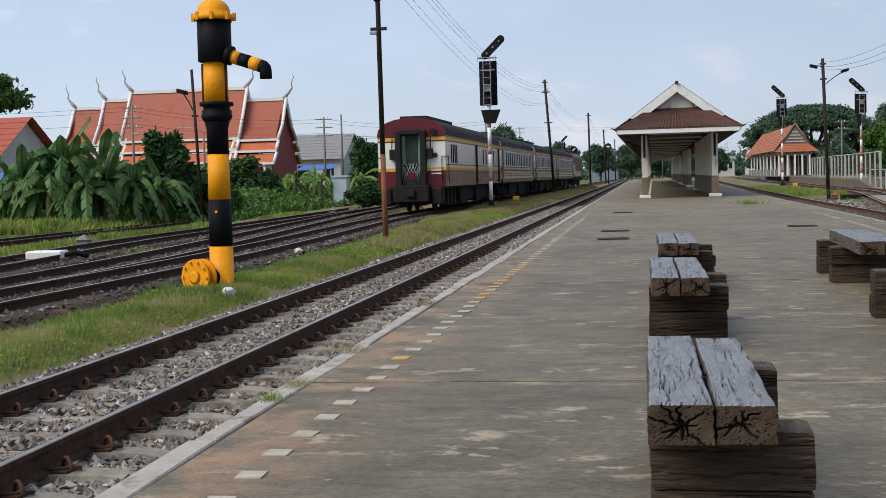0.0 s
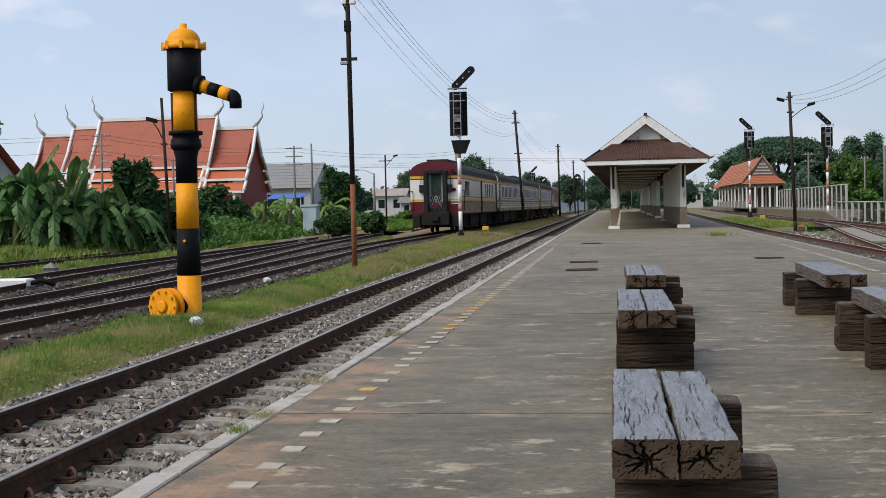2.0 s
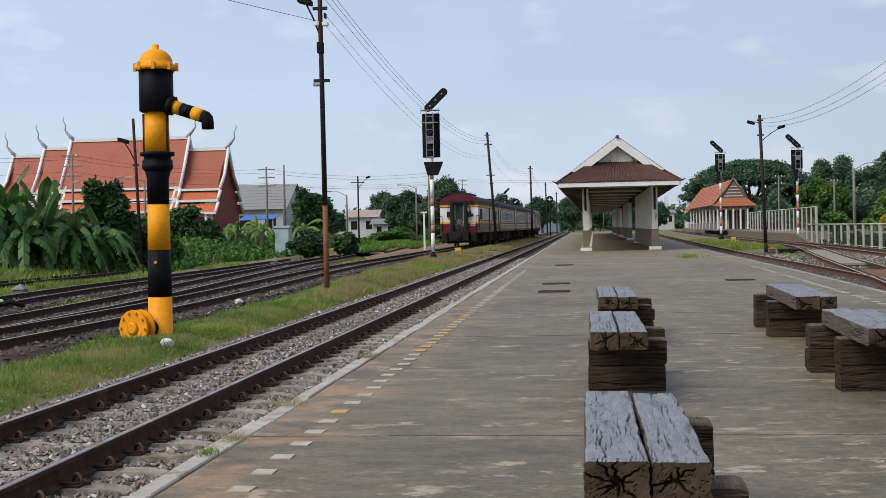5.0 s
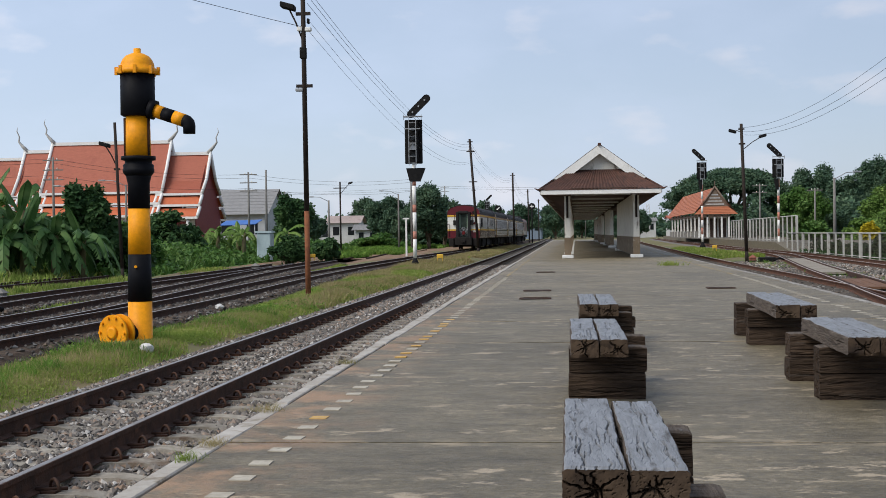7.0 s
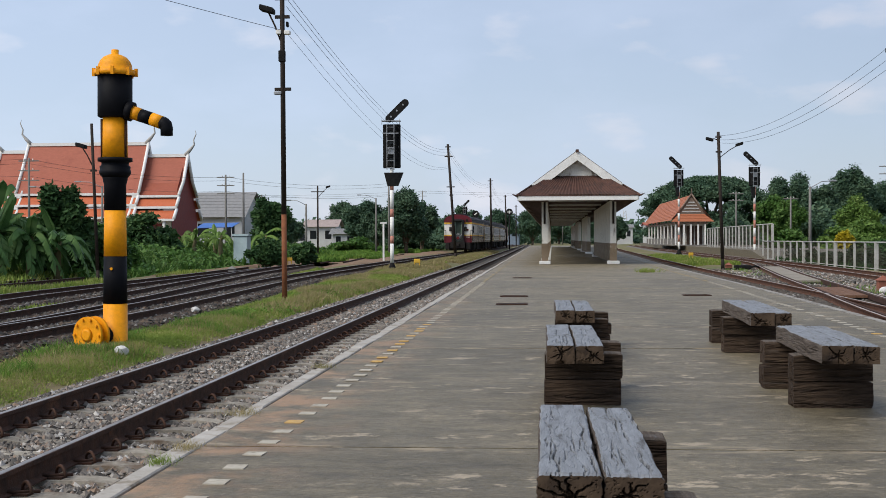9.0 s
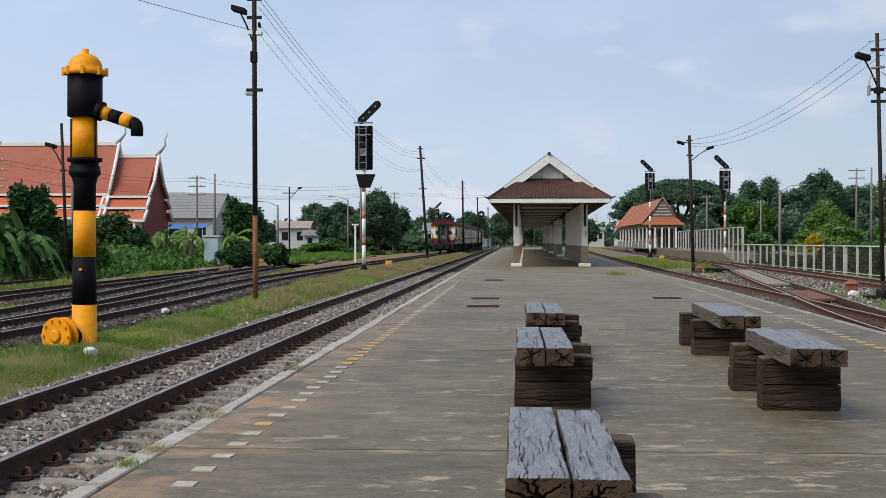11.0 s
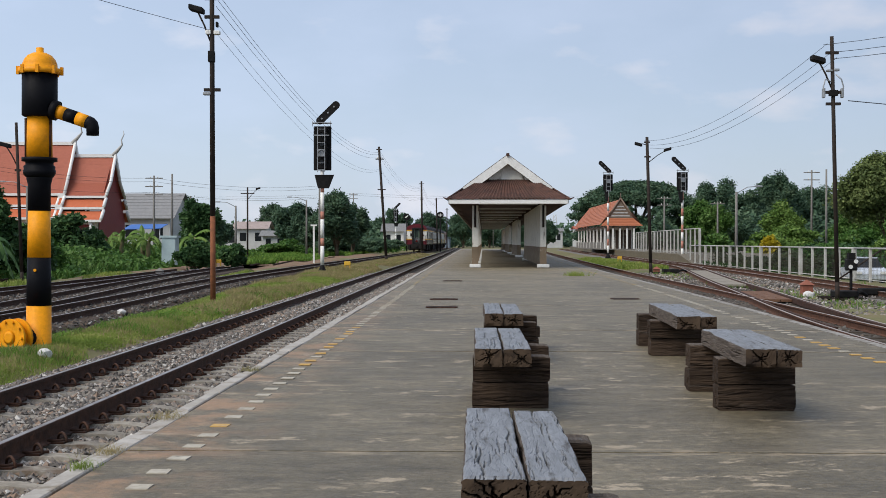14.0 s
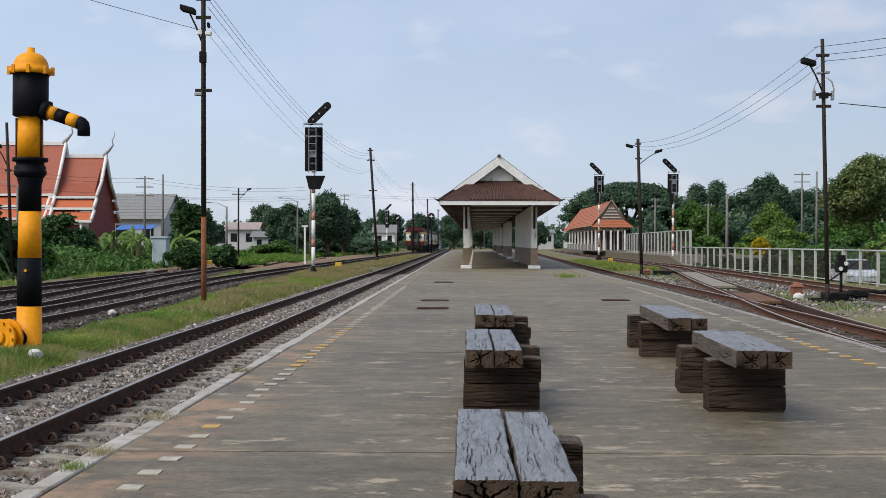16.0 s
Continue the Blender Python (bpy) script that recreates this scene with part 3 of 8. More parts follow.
    ph.inputs[1].default_value = 1.7
    l.new(sh.outputs[0], ph.inputs[0])
    near = span(ph.outputs[0], 0.20, 0.01)
    col = over(times(near, cloud(2.4, (0.8, 3.0, 1), 8.0, 0.72, 0.50, 0.60, 0.0, 0.9)), col, (0.36, 0.285, 0.19))
    l.new(col, b.inputs["Base Color"])
    return m


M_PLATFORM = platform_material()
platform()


def grating(x, y, w, d, label):
    """A rusty drain cover let into the platform."""
    t = thing("drain_cover", label, "drain cover", pose(x, y, 0.0075), "drain covers")
    bm = bmesh.new()
    for a in (-1, 1):
        box(bm, -w / 2, w / 2, a * d / 2 - 0.03, a * d / 2 + 0.03, 0, 0.012)
        box(bm, a * w / 2 - 0.03, a * w / 2 + 0.03, -d / 2 + 0.03, d / 2 - 0.03, 0, 0.012)
    part("frame", bm, M_RAIL, t)
    bm = bmesh.new()
    box(bm, -w / 2 + 0.03, w / 2 - 0.03, -d / 2 + 0.03, d / 2 - 0.03, 0, 0.004)
    part("plate", bm, M_STEEL_DARK, t)


for x, y in ((-0.57, 23.6), (-0.6, 26.8), (-0.62, 39.5), (3.2, 27.2)):
    grating(x, y, 0.52, 0.45, "rusty iron drain cover set in the platform")

# ---- benches of old sleepers ----
def worn_beam(x0, x1, y0, y1, z0, z1, seed, along, step=0.005, top_cracks=15, side_cracks=4, star=1.0):
    """An old sleeper with drying cracks cut into its faces and a star of splits in its sawn ends. along: 0 lies along x, 1 along y."""
    rnd = random.Random(int(seed * 100))
    w, ln, h = (x1 - x0, y1 - y0, z1 - z0) if along else (y1 - y0, x1 - x0, z1 - z0)
    nu, nz, ns = max(6, int(w / step)), max(6, int(h / step)), max(12, int(ln / (step * 4.5)))
    S = [ln * (k / ns) for k in range(ns + 1)]

    def crack_set(n, width, deep):
        out = []
        for k in range(n):
            s0 = rnd.choice((-0.05, rnd.uniform(0, ln * 0.9), rnd.uniform(0, ln * 0.9)))
            out.append((width * rnd.uniform(0.06, 0.94), s0, rnd.uniform(0.2, 0.8), rnd.uniform(0.3, 0.65) * step, deep * rnd.uniform(0.5, 1.3), rnd.uniform(0, 50)))
        return out

    tops, lefts, rights = crack_set(top_cracks, w, 0.016), crack_set(side_cracks, h, 0.016), crack_set(side_cracks, h, 0.016)

    def furrow(cracks, a, s):
        d = 0.0
        for c, s0, length, hw, deep, q in cracks:
            u = (s - s0) / length
            if 0 < u < 1:
                off = abs(a - c - 0.016 * noise.noise((s * 5, q, 0)) - 0.006 * noise.noise((s * 21, q, 4)))
                e = math.sin(math.pi * u) ** 0.6
                if off < hw * 2 * e:
                    d = max(d, deep * e * (1 - off / (hw * 2 * e)))
        return d

    pu, pz = w * rnd.uniform(0.35, 0.65), h * rnd.uniform(0.35, 0.6)
    arms = [(2 * math.pi * (k + rnd.uniform(-0.35, 0.35)) / 9, rnd.choice((0.35, 0.6, 0.85, 1.2)) * rnd.uniform(0.8, 1.1), rnd.uniform(0.5, 1.5), rnd.uniform(0, 40)) for k in range(9)]

    def burst(u, z):
        dx, dz = (u - pu) / (w * 0.5), (z - pz) / (h * 0.55)
        r = math.hypot(dx, dz)
        d = 0.0
        for a, reach, wide, q in arms:
            t = dx * math.cos(a) + dz * math.sin(a)
            if 0 < t < reach:
                off = abs(-dx * math.sin(a) + dz * math.cos(a) + 0.14 * noise.noise((t * 3.5, q, 1)))
                hw = (0.028 + 0.040 * wide * (1 - t / reach)) * star
                if off < hw:
                    d = max(d, 0.045 * (1 - t / reach * 0.6) * min(1.0, 1.6 * (1 - off / hw)))
        fine = abs(noise.noise((math.atan2(dz, dx) * 5, r * 2.2, seed)))
        if fine < 0.035 and r > 0.25:
            d = max(d, 0.007 * (1 - fine / 0.035))
        return d * min(1.0, star * 3)

    verts, idx = [], {}

    def vert(i, j, k):
        if (i, j, k) in idx:
            return idx[i, j, k]
        u, s, z = w * i / nu, S[j], h * k / nz
        du = 0.007 * noise.noise((s * 2.3, seed, 1 + (i * 2 > nu))) + 0.003 * noise.noise((s * 11, z * 14, seed))
        dz = 0.004 * noise.noise((s * 2.9, u * 5, seed + 3)) if k else 0.0
        dy = 0.005 * noise.noise((u * 7, z * 7, seed)) if j in (0, ns) else 0.0
        if k == nz:
            r = abs(noise.noise((u * 38 + 1.5 * noise.noise((s * 4, u * 6, seed)), s * 4.5, seed + 8)))
            dz -= furrow(tops, u, s) + (0.0032 * (1 - r / 0.06) if r < 0.06 else 0) + 0.0007 * noise.noise((u * 120, s * 9, seed))
        for edge, cracks, sg in ((i == 0, lefts, 1), (i == nu, rights, -1)):
            if edge:
                r = abs(noise.noise((z * 42 + 1.2 * noise.noise((s * 4, z * 6, seed)), s * 4.5, seed + 13)))
                du += sg * (furrow(cracks, z, s) + (0.005 * (1 - r / 0.13) if r < 0.13 else 0))
        if j == 0:
            dy += burst(u, z)
        elif j == ns:
            dy -= burst(w - u, z)
        # rounded, gnawed edges
        es = (min(s, ln - s), min(u, w - u), h - z, z)
        wear = 0.009 + 0.007 * noise.noise((s * 7, u * 8 + z * 5, seed + 21))
        if es[1] < wear and es[2] < wear * 1.4:
            q = (1 - es[1] / wear) * (1 - es[2] / (wear * 1.4))
            dz -= 0.6 * wear * q
            du += (1 if u < w / 2 else -1) * 0.5 * wear * q
        if es[0] < wear * 1.3 and es[2] < wear * 1.3:
            q = (1 - es[0] / (wear * 1.3)) * (1 - es[2] / (wear * 1.3))
            dz -= 0.7 * wear * q
        if es[0] < 0.02 and es[3] < 0.022 and star:
            dy += max(0.0, 0.05 * noise.noise((u * 16, seed, 30))) * (1 if j == 0 else -1) * (1 - es[3] / 0.022)
        p = (u + du, s + dy, max(0.001, z + dz))
        idx[i, j, k] = len(verts)
        verts.append((x0 + p[0], y0 + p[1], z0 + p[2]) if along else (x0 + p[1], y0 + p[0], z0 + p[2]))
        return idx[i, j, k]

    faces, kinds = [], []

    def quad(a, b, c, d, kind):
        f = (vert(*a), vert(*b), vert(*c), vert(*d))
        faces.append(f if along else f[::-1])
        kinds.append(kind)

    for j in range(ns):
        for i in range(nu):
            quad((i, j, nz), (i + 1, j, nz), (i + 1, j + 1, nz), (i, j + 1, nz), 0)
            quad((i, j + 1, 0), (i + 1, j + 1, 0), (i + 1, j, 0), (i, j, 0), 2)
        for k in range(nz):
            quad((0, j + 1, k), (0, j, k), (0, j, k + 1), (0, j + 1, k + 1), 2)
            quad((nu, j, k), (nu, j + 1, k), (nu, j + 1, k + 1), (nu, j, k + 1), 2)
    for i in range(nu):
        for k in range(nz):
            quad((i, 0, k), (i + 1, 0, k), (i + 1, 0, k + 1), (i, 0, k + 1), 1)
            quad((i + 1, ns, k), (i, ns, k), (i, ns, k + 1), (i + 1, ns, k + 1), 1)
    me = bpy.data.meshes.new("beam")
    me.from_pydata(verts, [], faces)
    me.polygons.foreach_set("material_index", kinds)
    return me


def bench(x0, y_front, y_back, bases, seed, label, mid=0.52, lean=0.0, step=0.005):
    """Two sleepers laid side by side over short stacked blocks."""
    t = thing("sleeper_bench", label, "bench", pose(0, 0, 0), "sleeper benches")
    w = 0.375
    zt, zb = 0.505, 0.378
    xm = x0 + w * mid
    for i, (a, b) in enumerate(((x0, xm - 0.004), (xm + 0.004, x0 + w))):
        me = worn_beam(a, b, y_front + 0.012 * i - 0.008, y_back - 0.03 * i, zb, zt - 0.004 * i, seed + i * 3.7, 1, step)
        for v in me.vertices:
            v.co.x += lean * (v.co.y - y_front)
        for m in (M_WOOD_TOP, M_WOOD_END, M_WOOD_SIDE):
            me.materials.append(m)
        part("seat_beam", me, None, t, "silvery split sleeper with a dark sawn end")
    for k, (bx0, bx1, by, depth, n) in enumerate(bases):
        z = 0.0
        for j in range(n):
            hgt = 0.378 / n
            off = 0.03 * noise.noise((seed, k * 3.1, j * 5.3))
            me = worn_beam(bx0 + off * 0.4, bx1 + off, by + off, by + depth + off, z + 0.002, z + hgt - 0.003, seed + k + j * 2.3 + 9, 0, step * 1.3, 5, 9, 0.35)
            for m in (M_WOOD_SIDE if j == n - 1 else M_WOOD_DARK, M_WOOD_DARK, M_WOOD_DARK):
                me.materials.append(m)
            part("base_block", me, None, t, "dark cracked sleeper offcut")
            z += hgt


bench(-0.03, 3.82, 5.40, ((-0.02, 0.485, 4.04, 0.22, 2), (-0.02, 0.51, 5.36, 0.22, 2)), 1.3, "weathered grey bench of old sleepers with split ends", step=0.0038)
bench(0.015, 8.48, 10.50, ((0.0, 0.55, 9.29, 0.22, 2), (0.03, 0.60, 10.30, 0.24, 2)), 4.1, "grey sleeper bench on dark stacked blocks", 0.5, 0.0, 0.006)
bench(0.12, 12.65, 14.7, ((0.12, 0.66, 13.3, 0.22, 2), (0.15, 0.74, 14.5, 0.24, 3)), 7.7, "low grey sleeper bench beyond the others", 0.5, 0.0, 0.008)
bench(1.79, 8.50, 10.42, ((1.75, 2.30, 9.20, 0.22, 2), (1.74, 2.30, 10.36, 0.24, 2)), 2.6, "sleeper bench with a dark knot hole in its end", 0.55, 0.03, 0.006)
bench(1.93, 12.2, 14.7, ((1.88, 2.44, 13.65, 0.22, 2), (1.92, 2.46, 14.9, 0.24, 2)), 5.5, "grey sleeper bench with cracked beam ends", 0.6, 0.03, 0.008)


# ---- water crane ----
def water_crane():
    t = thing("water_crane", "black and yellow banded cast-iron locomotive water crane", "water crane", pose(-5.875, 17.3, -0.03, 0, 0.3, 0))
    def turned(name, prof, material, label=""):
        bm = bmesh.new()
        lathe(bm, prof, 28)
        return part(name, bm, material, t, label)
    turned("foot", [(0.19, -0.34), (0.19, -0.24), (0.168, -0.22), (0.164, 0.37)], M_YELLOW, "yellow column foot")
    turned("column_band", [(0.166, 0.37), (0.155, 1.02)], M_BLACK, "black band")
    turned("column_band", [(0.156, 1.02), (0.148, 1.65)], M_YELLOW, "yellow band")
    turned("column_band", [(0.15, 1.65), (0.15, 2.0), (0.17, 2.08), (0.172, 2.12)], M_BLACK, "black band")
    turned("collar", [(0.172, 2.10), (0.20, 2.13), (0.215, 2.16), (0.215, 2.20), (0.205, 2.205), (0.21, 2.25), (0.185, 2.27), (0.185, 2.31), (0.235, 2.32), (0.235, 2.37), (0.17, 2.375)], M_BLACK, "ribbed black collar")
    turned("column_band", [(0.172, 2.36), (0.165, 2.93)], M_YELLOW, "yellow band")
    turned("head", [(0.20, 2.92), (0.235, 2.94), (0.235, 3.50)], M_BLACK, "black cylindrical head")
    cap = turned("cap", [(0.27, 3.50), (0.285, 3.52), (0.285, 3.57), (0.235, 3.58), (0.228, 3.64), (0.205, 3.695), (0.16, 3.75), (0.09, 3.785), (0.05, 3.79), (0.05, 3.855), (0.035, 3.86)], M_YELLOW, "yellow domed cap")
    for k in range(8):
        bm = bmesh.new()
        a = 2 * math.pi * k / 8 + 0.2
        box(bm, math.cos(a) * 0.285 - 0.02, math.cos(a) * 0.285 + 0.02, math.sin(a) * 0.285 - 0.02, math.sin(a) * 0.285 + 0.02, 3.49, 3.60)
        part("flange_bolt", bm, M_YELLOW, cap)
    for k, (x, z) in enumerate(((-0.165, 2.65), (0.165, 2.65))):
        bm = bmesh.new()
        tube(bm, [(x, -0.06, 2.38), (x * 1.02, -0.06, 2.9)], 0.018, 8)
        part("guide_rod", bm, M_RAIL, t)
    bm = bmesh.new()
    tube(bm, [(0.18, -0.05, 3.02), (0.265, -0.05, 2.995)], [0.135, 0.135], 18)
    part("arm_flange", bm, M_BLACK, t)
    pts = [Vector((0.25, -0.06, 2.995)), Vector((0.39, -0.085, 2.945)), Vector((0.55, -0.11, 2.892)), Vector((0.70, -0.14, 2.838))]
    for i, (a, b) in enumerate(zip(pts, pts[1:])):
        bm = bmesh.new()
        tube(bm, [a, b], 0.092 - 0.001 * i, 18)
        part("arm_section", bm, (M_YELLOW, M_BLACK, M_YELLOW)[i], t, ("yellow", "black", "yellow")[i] + " pipe band")
    bm = bmesh.new()
    tube(bm, [(0.70, -0.14, 2.838), (0.735, -0.15, 2.824), (0.76, -0.155, 2.80), (0.77, -0.157, 2.76), (0.77, -0.157, 2.66)], [0.09, 0.09, 0.088, 0.085, 0.083], 16)
    part("nozzle", bm, M_BLACK, t, "black downturned nozzle")
    # bolted valve at the foot
    bm = bmesh.new()
    tube(bm, [(-0.05, 0, -0.06), (-0.20, -0.16, -0.06)], 0.17, 20)
    part("valve_neck", bm, M_BLACK, t)
    d = Vector((-0.40, -0.92, 0)).normalized()
    c = Vector((-0.20, -0.16, -0.045))
    bm = bmesh.new()
    tube(bm, [c + d * 0.02, c + d * 0.06], 0.25, 28)
    tube(bm, [c + d * 0.07, c + d * 0.16], 0.19, 28)
    tube(bm, [c + d * 0.16, c + d * 0.195], 0.25, 28)
    tube(bm, [c + d * 0.20, c + d * 0.225], [0.10, 0.06], 20)
    valve = part("valve", bm, M_YELLOW, t, "yellow bolted valve housing")
    side = Vector((d.y, -d.x, 0))
    for k in range(10):
        a = 2 * math.pi * k / 10
        p = c + d * 0.20 + (side * math.cos(a) + Vector((0, 0, 1)) * math.sin(a)) * 0.215
        bm = bmesh.new()
        tube(bm, [p, p + d * 0.025], 0.02, 6)
        part("bolt", bm, M_YELLOW, valve)
    for z in (0.85, 2.62):
        bm = bmesh.new()
        tube(bm, [(0.0, -0.14, z + 0.5 - 0.5), (0.0, -0.175, z)], 0.02, 8)
        part("stud", bm, M_YELLOW, t)


water_crane()


# ---- island shelter ----
M_ROOF_BROWN = mat("brown_roof_sheet", (0.105, 0.052, 0.038), (0.062, 0.033, 0.026), 2, 0.75, 0, 0.2, 30, c3=(0.036, 0.024, 0.021), c3_at=(0.52, 0.68), c3_scale=1.6, c3_stretch=(5, 1, 1), spec=0.15)
M_CREAM_WALL = mat("cream_render", (0.78, 0.75, 0.67), (0.68, 0.65, 0.57), 1.2, 0.85, 0, 0.15, 40, c3=(0.27, 0.23, 0.18), c3_at=(0.57, 0.68), c3_scale=1.6, c3_stretch=(2.5, 2.5, 0.6))
M_DADO = mat("brown_dado", (0.25, 0.185, 0.12), (0.16, 0.12, 0.08), 2.0, 0.8, c3=(0.38, 0.33, 0.26), c3_at=(0.56, 0.62), c3_scale=2.4)
M_SOFFIT = mat("dark_soffit_board", (0.11, 0.07, 0.052), (0.07, 0.048, 0.038), 3, 0.8)


def corrugated(bm, a, b, c, d, n, depth):
    """A ribbed sheet between the eave a-b and the upper edge d-c, ribs running up the slope."""
    a, b, c, d = (Vector(p) for p in (a, b, c, d))
    nrm = (b - a).cross(d - a).normalized()
    low, up = [], []
    for k in range(2 * n + 1):
        u = k / (2 * n)
        o = nrm * (depth if k % 2 else 0.0)
        low.append(bm.verts.new(a.lerp(b, u) + o))
        up.append(bm.verts.new(d.lerp(c, u) + o))
    for k in range(2 * n):
        bm.faces.new((low[k], low[k + 1], up[k + 1], up[k]))


def shelter():
    t = thing("platform_shelter", "long open shelter with brown ribbed roof, white bargeboards and cream columns", "shelter", pose(0, 61, 0, 0, 0, -0.45) @ pose(0, -61, 0))
    y0, y1, cx = 59.2, 196.0, 1.66
    xl, xr = -1.20, 4.50
    ze, zk, za, zs = 3.16, 3.80, 5.32, 4.18
    kl, kr = -0.42, 3.72
    yg = 61.6
    bm = bmesh.new()
    corrugated(bm, (xl, y0, ze), (xr, y0, ze), (kr - 0.75, yg, zs), (kl + 0.75, yg, zs), 34, 0.035)
    part("front_skirt", bm, M_ROOF_BROWN, t, "brown ribbed hip roof")
    bm = bmesh.new()
    for s in (0, 1):
        e, k = (xl, kl) if s == 0 else (xr, kr)
        for pa, pb, pc, pd in (((e, y0, ze), (e, y1, ze), (k, y1, zk), (k, yg, zk)), ((k, yg - 0.35, zk), (k, y1, zk), (cx, y1, za), (cx, yg - 0.35, za))):
            f = [pa, pb, pc, pd] if s == 1 else [pd, pc, pb, pa]
            slab(bm, f, 0.06)
    part("side_roof", bm, M_ROOF_BROWN, t)
    bm = bmesh.new()
    poly(bm, [(kl - 0.2, yg, zk - 0.1), (kr + 0.2, yg, zk - 0.1), (cx, yg, za - 0.1)])
    part("gable_wall", bm, M_CREAM_WALL, t, "cream gable panel")
    for s, k in ((-1, kl), (1, kr)):
        bm = bmesh.new()
        dx, dz = k - cx, zk - za
        ln = math.hypot(dx, dz)
        ux, uz = dx / ln, dz / ln
        nx, nz = uz * s, -ux * s
        w = 0.34
        A, B = Vector((cx, yg - 0.45, za + 0.04)), Vector((k + ux * 0.1, yg - 0.45, zk + uz * 0.1 + 0.04))
        # board of full width at the foot, mitred at the ridge
        pts = [A, B, B + Vector((-0.32 * s * 0 + nx * w * 0.2, 0, -0.04)), Vector((k - s * 0.52, yg - 0.45, zk - 0.03)), Vector((cx, yg - 0.45, za - 0.40))]
        slab(bm, pts if s > 0 else pts[::-1], 0.08)
        part("bargeboard", bm, M_WHITE, t, "white painted bargeboard")
    bm = bmesh.new()
    slab(bm, [(cx - 0.07, yg - 0.55, za - 0.02), (cx + 0.07, yg - 0.55, za - 0.02), (cx + 0.07, y1, za - 0.02), (cx - 0.07, y1, za - 0.02)], 0.12)
    part("ridge_cap", bm, M_ROOF_BROWN, t)
    for name, b in (("front_fascia", (xl + 0.12, xr - 0.12, y0 + 0.02, y0 + 0.07, ze - 0.19, ze + 0.0)), ("side_fascia", (xl + 0.07, xl + 0.12, y0 + 0.07, y1, ze - 0.17, ze)), ("side_fascia", (xr - 0.12, xr - 0.07, y0 + 0.07, y1, ze - 0.17, ze))):
        bm = bmesh.new()
        box(bm, *b)
        part(name, bm, M_WHITE, t, "white fascia board")
    # sloping soffits from the eaves in to the column heads
    bm = bmesh.new()
    for pts in ([(xl + 0.12, y0 + 0.07, ze - 0.16), (xl + 0.12, y1, ze - 0.16), (0.3, y1, ze - 0.2), (0.3, y0 + 0.07, ze - 0.2)], [(3.3, y0 + 0.07, ze - 0.2), (3.3, y1, ze - 0.2), (xr - 0.12, y1, ze - 0.16), (xr - 0.12, y0 + 0.07, ze - 0.16)], [(0.3, y0 + 0.07, ze + 0.1), (0.3, y1, ze + 0.1), (3.3, y1, ze + 0.1), (3.3, y0 + 0.07, ze + 0.1)]):
        slab(bm, pts, 0.03)
    part("soffit", bm, M_SOFFIT, t, "dark boarded underside")
    ys = [61.0 + 11.2 * k for k in range(12)]
    for k, y in enumerate(ys):
        bm = bmesh.new()
        box(bm, -0.03, 0.25, y, y + 0.32, 0.98, ze - 0.16)
        col = part("column", bm, M_CREAM_WALL, t, "cream column with a brown foot")
        bm = bmesh.new()
        box(bm, -0.045, 0.265, y - 0.015, y + 0.335, 0.12, 0.98)
        part("column_foot", bm, M_DADO, col)
        bm = bmesh.new()
        box(bm, -0.15, 0.38, y - 0.15, y + 0.5, 0.0, 0.16)
        bevelled(bm, 0.02)
        part("plinth", bm, M_WHITE, col)
        for s in (-1, 1):
            bm = bmesh.new()
            x, e = (-0.03, xl + 0.15) if s < 0 else (3.47, xr - 0.15)
            pts = [(x, y + 0.15, 2.42), (x, y + 0.15, ze - 0.21), (e, y + 0.15, ze - 0.19)]
            slab(bm, pts, 0.09)
            part("bracket", bm, M_SOFFIT, t)
    for k in range(15):
        yb = 63.4 + 8.7 * k
        bm = bmesh.new()
        box(bm, 0.27, 3.17, yb, yb + 0.12, 3.03, 3.12)
        part("cross_beam", bm, M_WHITE, t, "white cross beam")
    # drain pipes down the first column and wall end, and small upturned tips at the eaves
    for x in (0.11, 3.33):
        bm = bmesh.new()
        tube(bm, [(x, 60.93, 1.9), (x, 60.93, 2.95)], 0.05, 10)
        part("drain_pipe", bm, M_STEEL_DARK, t, "dark drain pipe")
    for x, s in ((xl, -1), (xr, 1)):
        bm = bmesh.new()
        tube(bm, [(x - 0.25 * s, y0 + 0.15, ze + 0.06), (x, y0, ze + 0.03), (x + 0.16 * s, y0 - 0.1, ze + 0.10)], [0.06, 0.05, 0.012], 6)
        part("eave_tip", bm, M_ROOF_BROWN, t, "upturned eave tip")
    for a, b in ((61.0, 84.9), (102.3, 120.2), (135.1, 158.1), (172.9, 188.7)):
        bm = bmesh.new()
        box(bm, 3.19, 3.47, a, b, 0.98, ze - 0.16)
        wall = part("wall_panel", bm, M_CREAM_WALL, t, "stained cream wall panel")
        bm = bmesh.new()
        box(bm, 3.175, 3.485, a - 0.015, b + 0.015, 0.12, 0.98)
        part("wall_foot", bm, M_DADO, wall)
        for y in (a, b - 0.4):
            bm = bmesh.new()
            box(bm, 3.05, 3.62, y - 0.15, y + 0.5, 0.0, 0.16)
            bevelled(bm, 0.02)
            part("plinth", bm, M_WHITE, wall)


shelter()
